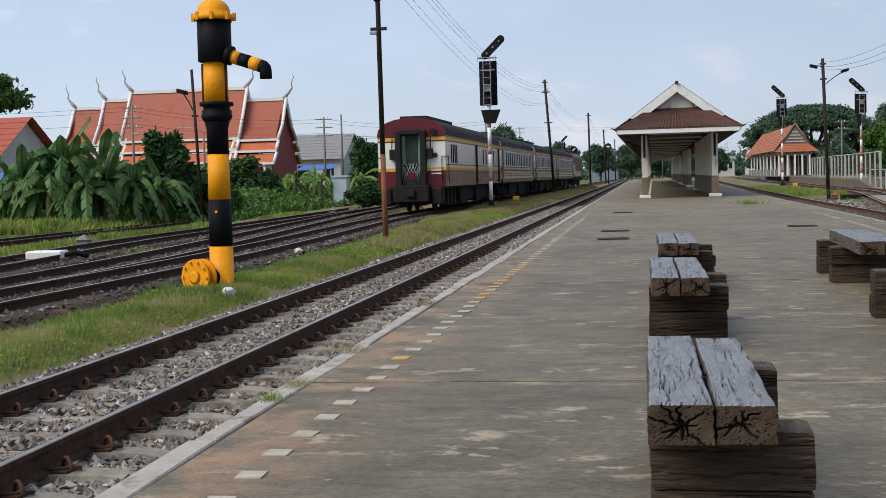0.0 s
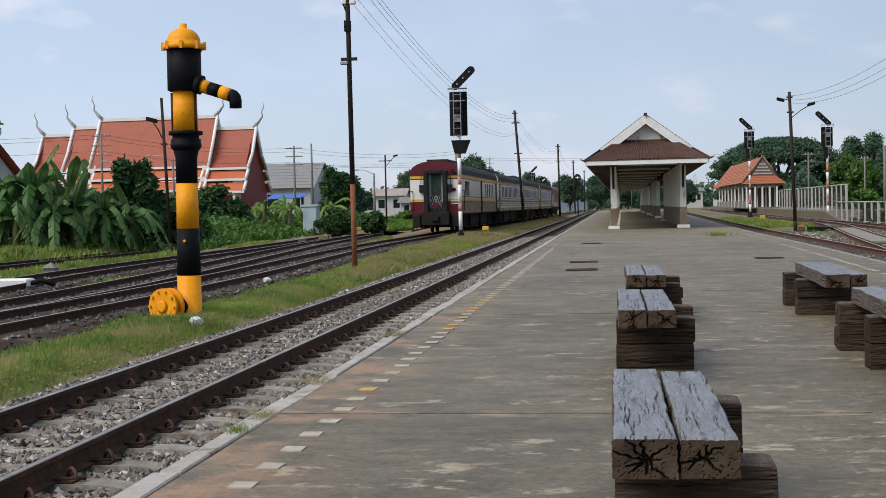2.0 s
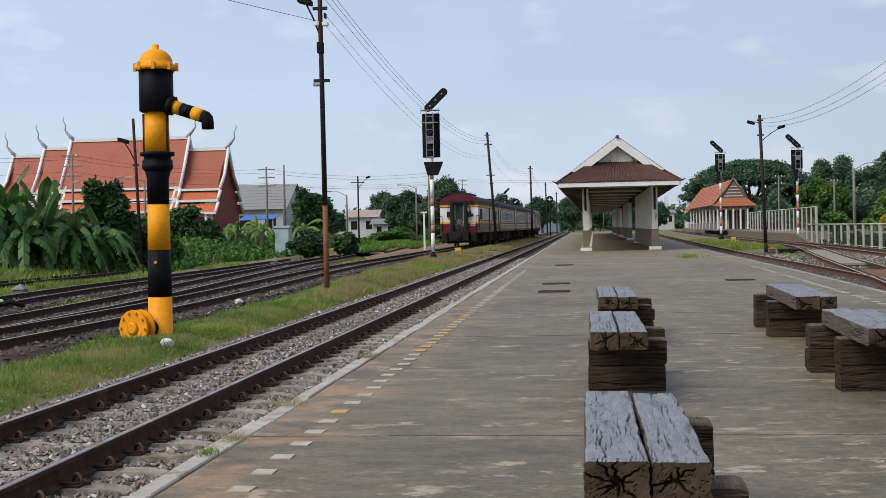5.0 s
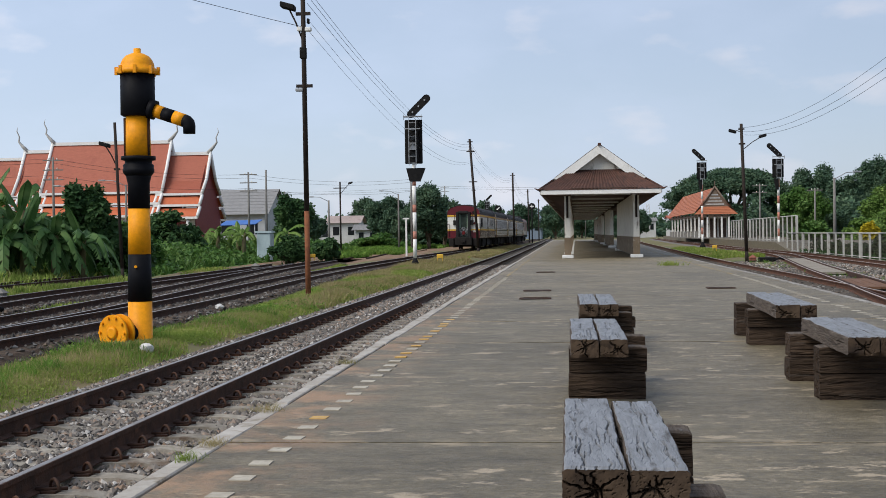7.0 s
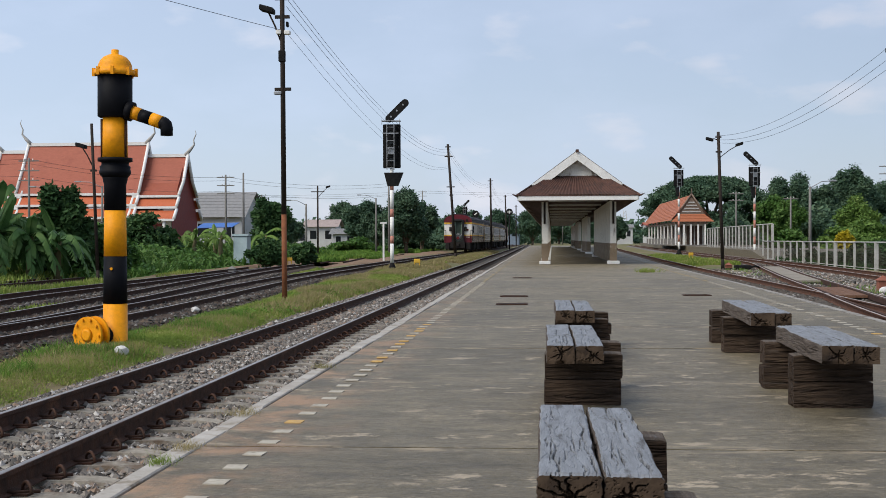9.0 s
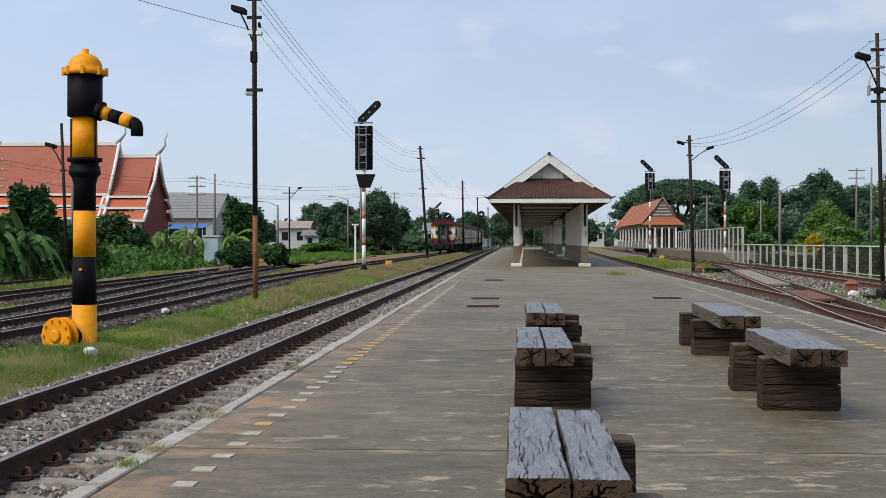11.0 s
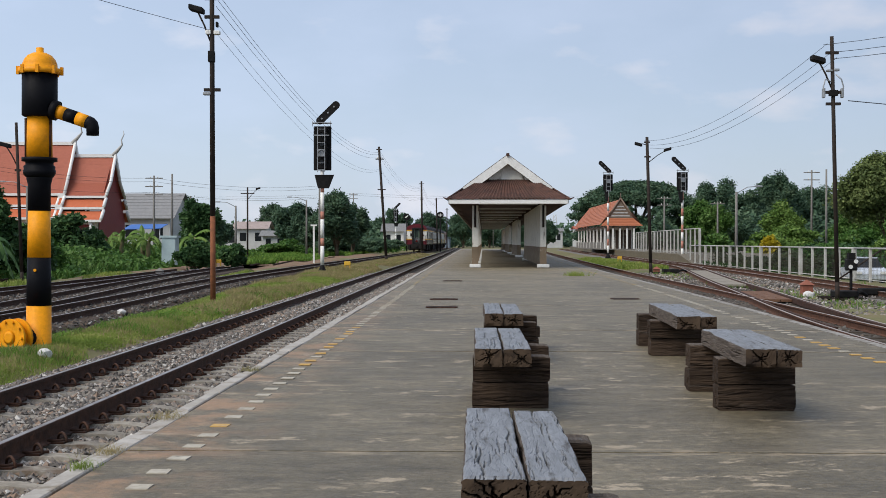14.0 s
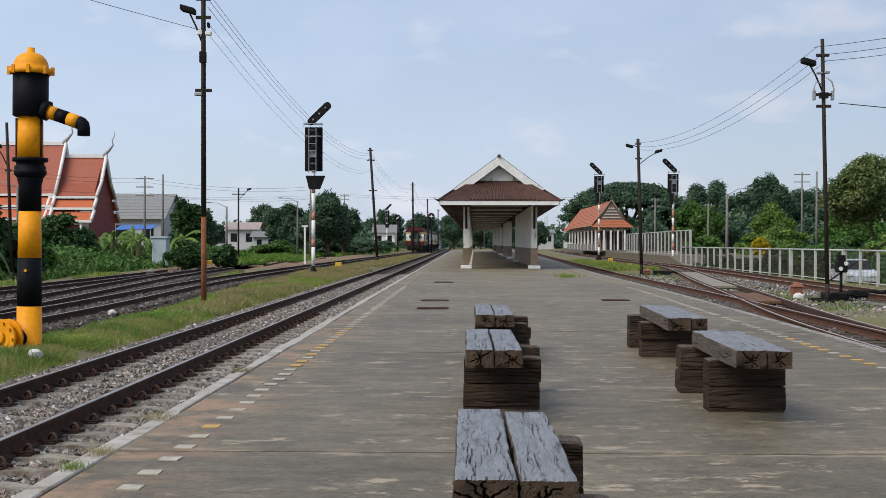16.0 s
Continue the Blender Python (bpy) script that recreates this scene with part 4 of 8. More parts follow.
# ---- train ----
M_COACH_RED = mat("coach_maroon", (0.125, 0.008, 0.016), (0.095, 0.007, 0.012), 1.5, 0.34, 0, 0.03, c3=(0.08, 0.03, 0.028), c3_scale=2, spec=0.4)
M_COACH_CREAM = mat("coach_cream", (0.80, 0.78, 0.73), (0.72, 0.69, 0.63), 1.2, 0.24, 0, 0.03, c3=(0.45, 0.39, 0.31), c3_at=(0.60, 0.78), c3_scale=1.6, spec=0.5)
M_COACH_TAN = mat("coach_dusty_cream", (0.77, 0.72, 0.62), (0.66, 0.60, 0.50), 1.2, 0.24, 0, 0.03, c3=(0.32, 0.23, 0.16), c3_at=(0.60, 0.72), c3_scale=1.8, c3_stretch=(1, 1, 2.5), spec=0.5)
M_COACH_BROWN = mat("coach_dusty_red", (0.17, 0.070, 0.055), (0.12, 0.060, 0.048), 1.2, 0.24, 0, 0.03, c3=(0.24, 0.17, 0.13), c3_scale=1.2, spec=0.5)
M_COACH_MAUVE = mat("coach_dusty_mauve", (0.23, 0.135, 0.115), (0.17, 0.095, 0.085), 1.2, 0.24, 0, 0.03, c3=(0.33, 0.24, 0.20), c3_scale=1.6, spec=0.5)
M_COACH_SAND = mat("coach_faded_gold", (0.50, 0.36, 0.16), (0.40, 0.29, 0.14), 2, 0.55, spec=0.5)
M_COACH_GOLD = mat("coach_yellow_band", (0.72, 0.42, 0.03), (0.6, 0.36, 0.04), 3, 0.5, spec=0.5)
M_COACH_ROOF = mat("coach_roof_grey", (0.040, 0.037, 0.037), (0.026, 0.025, 0.025), 1.5, 0.7, 0, 0.1, c3=(0.09, 0.075, 0.065), c3_scale=1, spec=0.12)
M_UNDER = mat("underframe_black", (0.016, 0.015, 0.015), (0.03, 0.026, 0.023), 4, 0.85, spec=0.1)
M_GLASS_DARK = mat("dark_window_glass", (0.015, 0.018, 0.02), (0.02, 0.022, 0.024), 2, 0.12, 0, 0)
M_DOOR_GLASS = mat("greenish_end_door", (0.045, 0.065, 0.05), (0.02, 0.03, 0.025), 2, 0.5, spec=0.2)
# matt near-black on solid panels, painting the shade inside open windows and doors
M_OPEN = mat("shaded_inside_panel", (0.012, 0.011, 0.010), (0.03, 0.026, 0.022), 1.5, 0.9, spec=0.05)
M_LOCO = mat("loco_brown_red", (0.20, 0.09, 0.06), (0.15, 0.075, 0.05), 2, 0.5)
M_GANGWAY = mat("black_rubber", (0.013, 0.013, 0.014), (0.024, 0.023, 0.022), 4, 0.7, spec=0.15)
M_JAMB = mat("pale_green_paint", (0.22, 0.30, 0.22), (0.16, 0.22, 0.16), 3, 0.6)
M_LAMP_RED = mat("red_lamp_lens", (0.13, 0.012, 0.012), rough=0.35, bump=0)


def shell(bm, w, z0, zs, zr, ln, y0, seg=10):
    """A coach body's cross-section run along y: straight sides from z0 to zs and an arched top to zr."""
    prof = [(-w, z0), (-w, zs)] + [(-w * math.cos(math.pi * k / seg), zs + (zr - zs) * math.sin(math.pi * k / seg) ** 0.8) for k in range(1, seg)] + [(w, zs), (w, z0)]
    a = [bm.verts.new((x, y0, z)) for x, z in prof]
    b = [bm.verts.new((x, y0 + ln, z)) for x, z in prof]
    for i in range(len(prof)):
        j = (i + 1) % len(prof)
        bm.faces.new((a[i], b[i], b[j], a[j]))
    bm.faces.new(a)
    bm.faces.new(b[::-1])


def bogie(parent, y):
    bm = bmesh.new()
    for s in (-1, 1):
        box(bm, s * 0.95 - 0.07, s * 0.95 + 0.07, y - 1.5, y + 1.5, 0.36, 0.74)
        for k in (-1, 0, 1):
            box(bm, s * 1.0 - 0.12, s * 1.0 + 0.12, y + k * 0.95 - 0.24, y + k * 0.95 + 0.24, 0.20, 0.92)
    box(bm, -0.86, 0.86, y - 0.2, y + 0.2, 0.4, 0.7)
    bg = part("bogie", bm, M_UNDER, parent)
    for k in (-0.95, 0.95):
        bm = bmesh.new()
        for s in (-1, 1):
            tube(bm, [(s * 0.48, y + k, 0.42), (s * 0.60, y + k, 0.42)], 0.42, 18)
        tube(bm, [(-0.48, y + k, 0.42), (0.48, y + k, 0.42)], 0.07, 8)
        part("wheelset", bm, M_RAIL, bg)


def coach(label, tail, dusty):
    """A carriage standing on z 0, its rear end at y 0; windows, bands, bogies, gangway."""
    ln = 19.6
    t = thing("railway_coach", label, "railway coach", None, "coaches of the train")
    w = 1.36
    low_m, up_m = (M_COACH_BROWN if dusty else M_COACH_RED), (M_COACH_TAN if dusty else M_COACH_CREAM)
    bm = bmesh.new()
    shell(bm, w, 1.0, 3.05, 3.72, ln, 0.0)
    me = finish("body", bm, up_m)
    me.materials.append(low_m)
    body = part("body", me, None, t)
    bm = bmesh.new()
    box(bm, -w, w, -0.008, -0.001, 1.0, 1.22 if dusty else 1.60)
    part("lower_panel", bm, low_m, body, "maroon lower end panel")
    for s in (-1, 1):
        bm = bmesh.new()
        box(bm, s * (w + 0.0045) - 0.0035, s * (w + 0.0045) + 0.0035, 0, ln, 1.0, 1.22 if dusty else 1.60)
        part("lower_panel", bm, M_COACH_BROWN if dusty else M_COACH_MAUVE, body, "dusty lower side panelling")
        # raised beads that run along the side
        for z in ((1.36, 1.50, 1.86) if dusty else (1.02, 1.86)):
            bm = bmesh.new()
            box(bm, s * (w + 0.008) - 0.007, s * (w + 0.008) + 0.007, 0.02, ln - 0.02, z, z + 0.035)
            part("side_bead", bm, M_COACH_BROWN, body)
    bands = ((1.60, 1.64, M_COACH_RED), (1.64, 1.77, M_COACH_GOLD), (2.80, 2.85, M_COACH_RED), (2.85, 2.98, M_COACH_GOLD), (2.98, 3.06, M_COACH_RED))
    if dusty:
        bands = ((1.64, 1.74, M_COACH_BROWN), (2.80, 2.84, M_COACH_BROWN), (2.84, 2.95, M_COACH_SAND), (2.96, 3.06, M_COACH_BROWN))
    for z0, z1, mm in bands:
        bm = bmesh.new()
        for x0, x1, y0, y1 in ((-w - 0.010, -w - 0.001, 0, ln), (w + 0.001, w + 0.010, 0, ln), (-w, w, -0.010, -0.001)):
            box(bm, x0, x1, y0, y1, z0, z1)
        part("band", bm, mm, body)
    bm = bmesh.new()
    prof = [(-w - 0.03, 3.04)] + [(-(w + 0.03) * math.cos(math.pi * k / 12), 3.05 + 0.72 * math.sin(math.pi * k / 12) ** 0.8) for k in range(1, 12)] + [(w + 0.03, 3.04)]
    a = [bm.verts.new((x, 0.02, z)) for x, z in prof]
    b = [bm.verts.new((x, ln - 0.02, z)) for x, z in prof]
    for i in range(len(prof) - 1):
        bm.faces.new((a[i], b[i], b[i + 1], a[i + 1]))
    box(bm, -0.55, 0.55, 0.6, 7.5, 3.70, 3.86)
    part("roof", bm, M_COACH_ROOF, t, "dark grey arched roof")
    if tail:
        bm = bmesh.new()
        f = [bm.verts.new((x, -0.012, z)) for x, z in prof]
        g = [bm.verts.new((x, 0.06, z)) for x, z in prof]
        bm.faces.new(f)
        for i in range(len(prof) - 1):
            bm.faces.new((f[i], g[i], g[i + 1], f[i + 1]))
        part("end_dome", bm, M_COACH_RED, t, "maroon roof end")
    # side windows and doors
    ys = [1.5, 2.0, 2.5, 3.0] + [12.0 + 1.1 * k for k in range(5)] if tail else [1.9 + 1.05 * k for k in range(15)]
    for s in (-1, 1):
        for y in ys:
            wd = 0.24 if tail else 0.70
            bm = bmesh.new()
            box(bm, s * (w + 0.004) - 0.02, s * (w + 0.004) + 0.012, y, y + wd, 1.94, 2.70)
            part("window", bm, M_OPEN, body, "dark panel for an open window's shaded inside")
            if not tail:
                bm = bmesh.new()
                x = s * (w + 0.012)
                for a in (y - 0.07, y + wd):
                    box(bm, x - 0.012, x + 0.030, a, a + 0.07, 1.92, 2.78)
                for z in (1.90, 2.70):
                    box(bm, x - 0.012, x + 0.026, y - 0.05, y + wd + 0.05, z, z + 0.06)
                part("window_frame", bm, M_WHITE, body, "white window frame")
        for y in (0.45, ln - 1.2) if not tail else (9.2, ln - 1.2):
            bm = bmesh.new()
            box(bm, s * (w + 0.004) - 0.02, s * (w + 0.004) + 0.016, y, y + 0.72, 1.05, 2.85)
            part("side_door", bm, M_OPEN if tail else M_COACH_BROWN, body, "flat panel for an open doorway")
            bm = bmesh.new()
            for z in (0.45, 0.75):
                box(bm, s * 1.2 - 0.15, s * 1.2 + 0.15, y, y + 0.7, z, z + 0.03)
            part("step", bm, M_UNDER, t)
        if not tail:
            for y in (0.0, ln - 0.62):
                bm = bmesh.new()
                x = s * (w + 0.012)
                box(bm, x - 0.010, x + 0.010, y, y + 0.62, 1.0, 1.86)
                plate = part("vestibule_plate", bm, M_UNDER, body, "black vestibule side plate")
                bm = bmesh.new()
                for z0, z1 in ((1.12, 1.72), (1.72, 1.12), (1.30, 1.86), (1.62, 1.02)):
                    slab(bm, [(s * (w + 0.024), y + 0.04, z0), (s * (w + 0.024), y + 0.58, z1), (s * (w + 0.024), y + 0.58, z1 + 0.07), (s * (w + 0.024), y + 0.04, z0 + 0.07)], 0.006)
                part("hazard_stripe", bm, M_COACH_GOLD, plate, "yellow crossed hazard stripes")
    # end: gangway with open door, buffers, drawgear
    for yy, sg in ((0.0, -1), (ln, 1)):
        bm = bmesh.new()
        d0, d1 = (yy - 0.32, yy - 0.005) if sg < 0 else (yy + 0.005, yy + 0.32)
        box(bm, -0.62, -0.38, d0, d1, 1.05, 3.25)
        box(bm, 0.38, 0.62, d0, d1, 1.05, 3.25)
        box(bm, -0.40, 0.40, d0, d1, 3.08, 3.30)
        bevelled(bm, 0.05, 3)
        gw = part("gangway", bm, M_GANGWAY, t, "black rubber gangway frame")
        bm = bmesh.new()
        y = yy - 0.02 if sg < 0 else yy + 0.02
        box(bm, -0.40, 0.40, y - 0.006, y + 0.006, 1.05, 3.08)
        part("doorway", bm, M_DOOR_GLASS, gw, "dark panel for the open end doorway")
        bm = bmesh.new()
        box(bm, -0.72, 0.72, d0 - 0.2 * (sg < 0), d1 + 0.2 * (sg > 0), 0.42, 1.08)
        box(bm, -1.15, 1.15, min(yy, yy + 0.35 * sg * -1), max(yy, yy + 0.35 * sg * -1), 0.62, 1.02)
        box(bm, -0.17, 0.17, d0 - 0.35 * (sg < 0), d1 + 0.35 * (sg > 0), 0.62, 0.90)
        bevelled(bm, 0.02)
        part("buffer_beam", bm, M_UNDER, t)
        if tail and sg < 0:
            for s in (-1, 1):
                bm = bmesh.new()
                box(bm, s * 0.72 - 0.14, s * 0.72 + 0.14, d0 + 0.1, yy - 0.012, 2.12, 2.52)
                part("jumper_box", bm, M_UNDER, t, "black jumper cable box")
            bm = bmesh.new()
            tube(bm, [(0.95, -0.05, 2.25), (0.95, -0.012, 2.25)], 0.10, 16)
            part("tail_lamp", bm, M_LAMP_RED, t, "dark red round tail lamp")
            bm = bmesh.new()
            tube(bm, [(0.90, -0.16, 3.18), (0.90, 0.1, 3.18)], 0.13, 14)
            part("roof_lamp", bm, M_UNDER, t)
            bm = bmesh.new()
            for k in range(7):
                u = -0.36 + k * 0.12
                tube(bm, [(u, -0.10, 1.1), (min(0.38, u + 0.35), -0.10, 1.95)], 0.012, 4)
                tube(bm, [(u, -0.11, 1.1), (max(-0.38, u - 0.35), -0.11, 1.95)], 0.012, 4)
            part("folding_gate", bm, M_GREY_METAL, t, "grey lattice gate across the doorway")
            bm = bmesh.new()
            tube(bm, [(0.0, -0.125, 1.45), (0.0, -0.145, 1.45)], 0.15, 16)
            part("gate_disc", bm, M_LAMP_RED, t, "dull red disc on the gate")
            bm = bmesh.new()
            box(bm, -0.38, -0.24, -0.05, -0.03, 1.9, 3.06)
            box(bm, 0.28, 0.38, -0.05, -0.03, 1.9, 3.06)
            part("door_jamb", bm, M_JAMB, t, "pale green door jamb")
            for xx in (-0.78, 0.78):
                bm = bmesh.new()
                tube(bm, [(xx, -0.10, 2.5), (xx + 0.03, -0.12, 3.0)], 0.022, 6)
                part("hanger_rod", bm, M_UNDER, t)
            for s in (-1, 1):
                bm = bmesh.new()
                for xx, yy2 in ((s * 1.22, -0.06), (s * (w + 0.06), 0.45)):
                    tube(bm, [(xx, yy2, 1.15), (xx, yy2, 2.2)], 0.018, 6)
                tube(bm, [(s * 1.22, -0.06, 2.2), (s * (w + 0.06), 0.0, 2.2), (s * (w + 0.06), 0.45, 2.2)], 0.018, 6)
                part("handrail", bm, M_UNDER, t, "thin corner handrail")
                bm = bmesh.new()
                box(bm, s * 1.02 - 0.22, s * 1.02 + 0.22, -0.28, 0.5, 0.30, 0.98)
                bevelled(bm, 0.05)
                part("end_step", bm, M_UNDER, t)
            for k in range(2):
                bm = bmesh.new()
                box(bm, 0.78, 1.18, -0.014, -0.011, 1.50 + k * 0.13, 1.555 + k * 0.13)
                part("lettering_bar", bm, M_COACH_TAN, t)
    for y in (3.0, ln - 3.0):
        bogie(t, y)
    bm = bmesh.new()
    box(bm, -1.22, 1.22, 4.9, 7.2, 0.22, 1.0)
    box(bm, -1.18, 1.18, 7.5, 9.6, 0.34, 1.0)
    box(bm, -1.24, 1.24, 9.9, 12.0, 0.24, 1.0)
    box(bm, -1.16, 1.16, 12.3, 14.6, 0.32, 1.0)
    box(bm, -1.28, 1.28, 0.1, ln - 0.1, 0.92, 1.01)
    part("underframe", bm, M_UNDER, t)
    return t


def locomotive():
    t = thing("locomotive", "dusty red and cream diesel locomotive leading the train", "locomotive")
    ln = 15.0
    bm = bmesh.new()
    shell(bm, 1.36, 1.1, 3.1, 3.7, ln, 0.0)
    body = part("body", bm, M_LOCO, t)
    bm = bmesh.new()
    for s in (-1, 1):
        box(bm, s * 1.366 - 0.006, s * 1.366 + 0.006, 0.0, 3.0, 1.3, 2.6)
        box(bm, s * 1.366 - 0.006, s * 1.366 + 0.006, 3.3, ln - 3, 1.2, 1.7)
    part("band", bm, M_COACH_TAN, body)
    for y in (0.4, ln - 1.6):
        for s in (-1, 1):
            bm = bmesh.new()
            box(bm, s * 1.37 - 0.01, s * 1.37 + 0.01, y, y + 1.0, 2.3, 2.95)
            part("window", bm, M_GLASS_DARK, body)
    for x in (-0.65, 0.65):
        bm = bmesh.new()
        box(bm, x - 0.45, x + 0.45, -0.02, -0.002, 2.3, 2.95)
        part("windscreen", bm, M_GLASS_DARK, body)
    bm = bmesh.new()
    box(bm, -0.6, 0.6, 4, 11, 3.66, 3.95)
    bevelled(bm, 0.05)
    part("roof_fan_housing", bm, M_COACH_ROOF, t)
    bm = bmesh.new()
    box(bm, -1.3, 1.3, -0.2, ln + 0.2, 0.75, 1.1)
    box(bm, -1.1, 1.1, 5.5, 9.5, 0.3, 0.8)
    part("underframe", bm, M_UNDER, t)
    for y in (2.8, ln - 2.8):
        bogie(t, y)
    return t


TRAIN = [(coach("dusty maroon and cream railway coach with open end door", True, False), 0.0, 19.6)]
c2 = coach("dusty tan and brown coach with a row of open windows", False, True)
TRAIN.append((c2, 20.3, 19.6))
for k in (2, 3):
    TRAIN.append((copy_thing(c2, pose(0, 0, 0)), 20.3 * k, 19.6))
TRAIN.append((locomotive(), 20.3 * 4, 15.0))


def train_tail(t):
    """How far along the line the last coach's end stands at t seconds."""
    return 50.6 + 7.8 * t + 0.08 * t * t


def motions():
    for ob, back, ln in TRAIN:
        rows = []
        for k in range(17):
            s = train_tail(k) + back
            ya, yb = s + 0.15 * ln, s + 0.85 * ln
            xa, xb = eased(LEFT_2, ya), eased(LEFT_2, yb)
            turn = math.atan2(xb - xa, yb - ya)
            x = xa - (ya - s) * math.tan(turn)
            rows.append((k, pose(x, s, RAIL_Z, 0, 0, -math.degrees(turn))))
        walk(ob, rows)
# ---- trackside: poles, signals, wires ----
def insulators(t, x, z, y=0.0, n=2):
    for k in range(n):
        bm = bmesh.new()
        xx = x + (k - (n - 1) / 2) * 0.3
        lathe(bm, [(0.02, z), (0.045, z + 0.03), (0.03, z + 0.06), (0.045, z + 0.09), (0.02, z + 0.13)], 8, (xx, y))
        part("insulator", bm, M_WHITE, t, "white porcelain insulator")


def floodlight(t, root, head, size=0.34):
    """A lamp on a bent arm."""
    bm = bmesh.new()
    a, b = Vector(root), Vector(head)
    tube(bm, [a, a.lerp(b, 0.5) + Vector((0, 0, 0.05)), b], 0.022, 6)
    arm = part("lamp_arm", bm, M_STEEL_DARK, t)
    bm = bmesh.new()
    s = 1 if b.x > a.x else -1
    v = box(bm, b.x - size / 2, b.x + size / 2, b.y - 0.14, b.y + 0.14, b.z - 0.07, b.z + 0.07)
    for q in v:
        q.co.z += (q.co.x - b.x) * 0.28 * s
    bevelled(bm, 0.025)
    part("lamp_head", bm, M_BLACK_MATT, arm, "grey floodlight head")


def rail_pole(x, y, height, lean, label, lamp=None, arms=(), rust=1.8, r=0.062, z0=-0.3):
    """A pole of old rail steel that leans a little."""
    t = thing("utility_pole", label, "pole", pose(x, y, 0), "line poles")
    top = Vector((lean[0], lean[1], height))
    at = lambda z: Vector((0, 0, z0)).lerp(top, (z - z0) / (height - z0))
    bm = bmesh.new()
    tube(bm, [at(rust), at((rust + height) / 2), top], [r, r * 0.92, r * 0.85], 8)
    part("pole_shaft", bm, M_STEEL_DARK, t)
    bm = bmesh.new()
    tube(bm, [at(z0), at(rust)], [r * 1.05, r], 8)
    part("pole_foot", bm, M_STEEL_RUST if rust > 0.5 else M_STEEL_DARK, t, "rusty pole foot")
    for z, half, ins in arms:
        p = at(z)
        bm = bmesh.new()
        box(bm, p.x - half, p.x + half, p.y - 0.04, p.y + 0.04, z - 0.035, z + 0.035)
        part("crossarm", bm, M_STEEL_DARK, t)
        if ins:
            insulators(t, p.x, z + 0.03, p.y, ins)
    if lamp:
        for root_z, hx, hz in lamp:
            floodlight(t, at(root_z), at(root_z) + Vector((hx, 0, hz)))
    return t


left_pole = rail_pole(-6.03, 29.75, 9.2, (-0.03, 0), "tall dark steel pole with a rusty foot and a floodlight", [(5.75, -0.36, 0.85)], [(4.73, 0.19, 0), (6.42, 0.17, 0), (6.85, 0.17, 2), (8.8, 0.22, 2)])
rail_pole(-6.25, 93, 8.1, (-0.55, 0), "leaning dark steel line pole with crossarms", None, [(7.9, 0.2, 1), (7.2, 0.3, 2), (5.0, 0.3, 0), (4.4, 0.14, 0)], 0.2, 0.10)
for x, y, ln in ((-5.9, 150, (-0.1, 0)), (-5.7, 207, (-0.2, 0)), (-5.4, 268, (0, 0))):
    rail_pole(x, y, 8.3, ln, "distant dark line pole beside the main track", None, [(8.0, 0.3, 0), (6.2, 0.2, 0)], 0.2, 0.12)
rail_pole(8.55, 62, 6.25, (-0.2, 0), "dark steel pole with two lamps and crossarms", [(5.85, -0.42, 0.05), (5.0, 0.95, 0.65)], [(5.3, 0.15, 1), (6.0, 0.14, 0)], 0.2, 0.085)
right_pole = rail_pole(9.15, 32.5, 6.36, (-0.16, 0), "dark steel pole with floodlight and white insulators", [(4.98, -0.38, 0.80)], [(4.67, 0.18, 0), (4.96, 0.24, 0), (5.95, 0.16, 1)], 0.2, 0.056)
# pale curved brackets and clamps on the two nearest poles
for s, z1 in ((1, 5.40), (-1, 5.22)):
    bm = bmesh.new()
    tube(bm, [(-0.13 + s * 0.24, -0.05, 4.90), (-0.13 + s * 0.25, -0.05, 5.10), (-0.13 + s * 0.20, -0.05, 5.28), (-0.13 + s * 0.06, -0.05, z1)], 0.018, 8)
    part("bracket", bm, M_GREY_METAL, right_pole, "pale galvanised bracket")
for x, z, w, h in ((-0.36, 4.94, 0.03, 0.12), (0.10, 4.94, 0.03, 0.12), (-0.05, 5.52, 0.07, 0.03), (-0.22, 5.50, 0.07, 0.025)):
    bm = bmesh.new()
    box(bm, x - w, x + w, -0.07, 0.07, z - h, z + h)
    bevelled(bm, 0.01)
    part("clamp", bm, M_GREY_METAL, right_pole, "pale metal clamp")
for x, z, w, h in ((-0.12, 4.94, 0.10, 0.07),):
    bm = bmesh.new()
    box(bm, x - w, x + w, -0.09, 0.07, z - h, z + h)
    part("junction_box", bm, M_BLACK_MATT, right_pole)
rail_pole(-15.1, 42.8, 5.2, (-0.2, 0), "thin dark lamp pole in the grass", [(3.7, -0.42, 0.75)], [(3.6, 0.10, 0)], 0.2, 0.06)
rail_pole(-18.1, 103, 5.6, (0, 0), "dark lamp pole with a crossarm beyond the sidings", [(4.6, 0.85, 0.9)], [(5.1, 0.55, 0)], 0.2, 0.075)


for x, z, w, h, m in ((-0.10, 6.06, 0.06, 0.05, M_WHITE), (0.10, 6.05, 0.07, 0.045, M_WHITE), (-0.03, 5.50, 0.075, 0.13, M_BLACK_MATT), (-0.13, 4.64, 0.09, 0.035, M_GREY_METAL), (0.10, 6.24, 0.025, 0.06, M_BLACK_MATT)):
    bm = bmesh.new()
    box(bm, x - w, x + w, -0.08, 0.06, z - h, z + h)
    bevelled(bm, 0.012)
    part("pole_fitting", bm, m, left_pole, "clamped fitting")


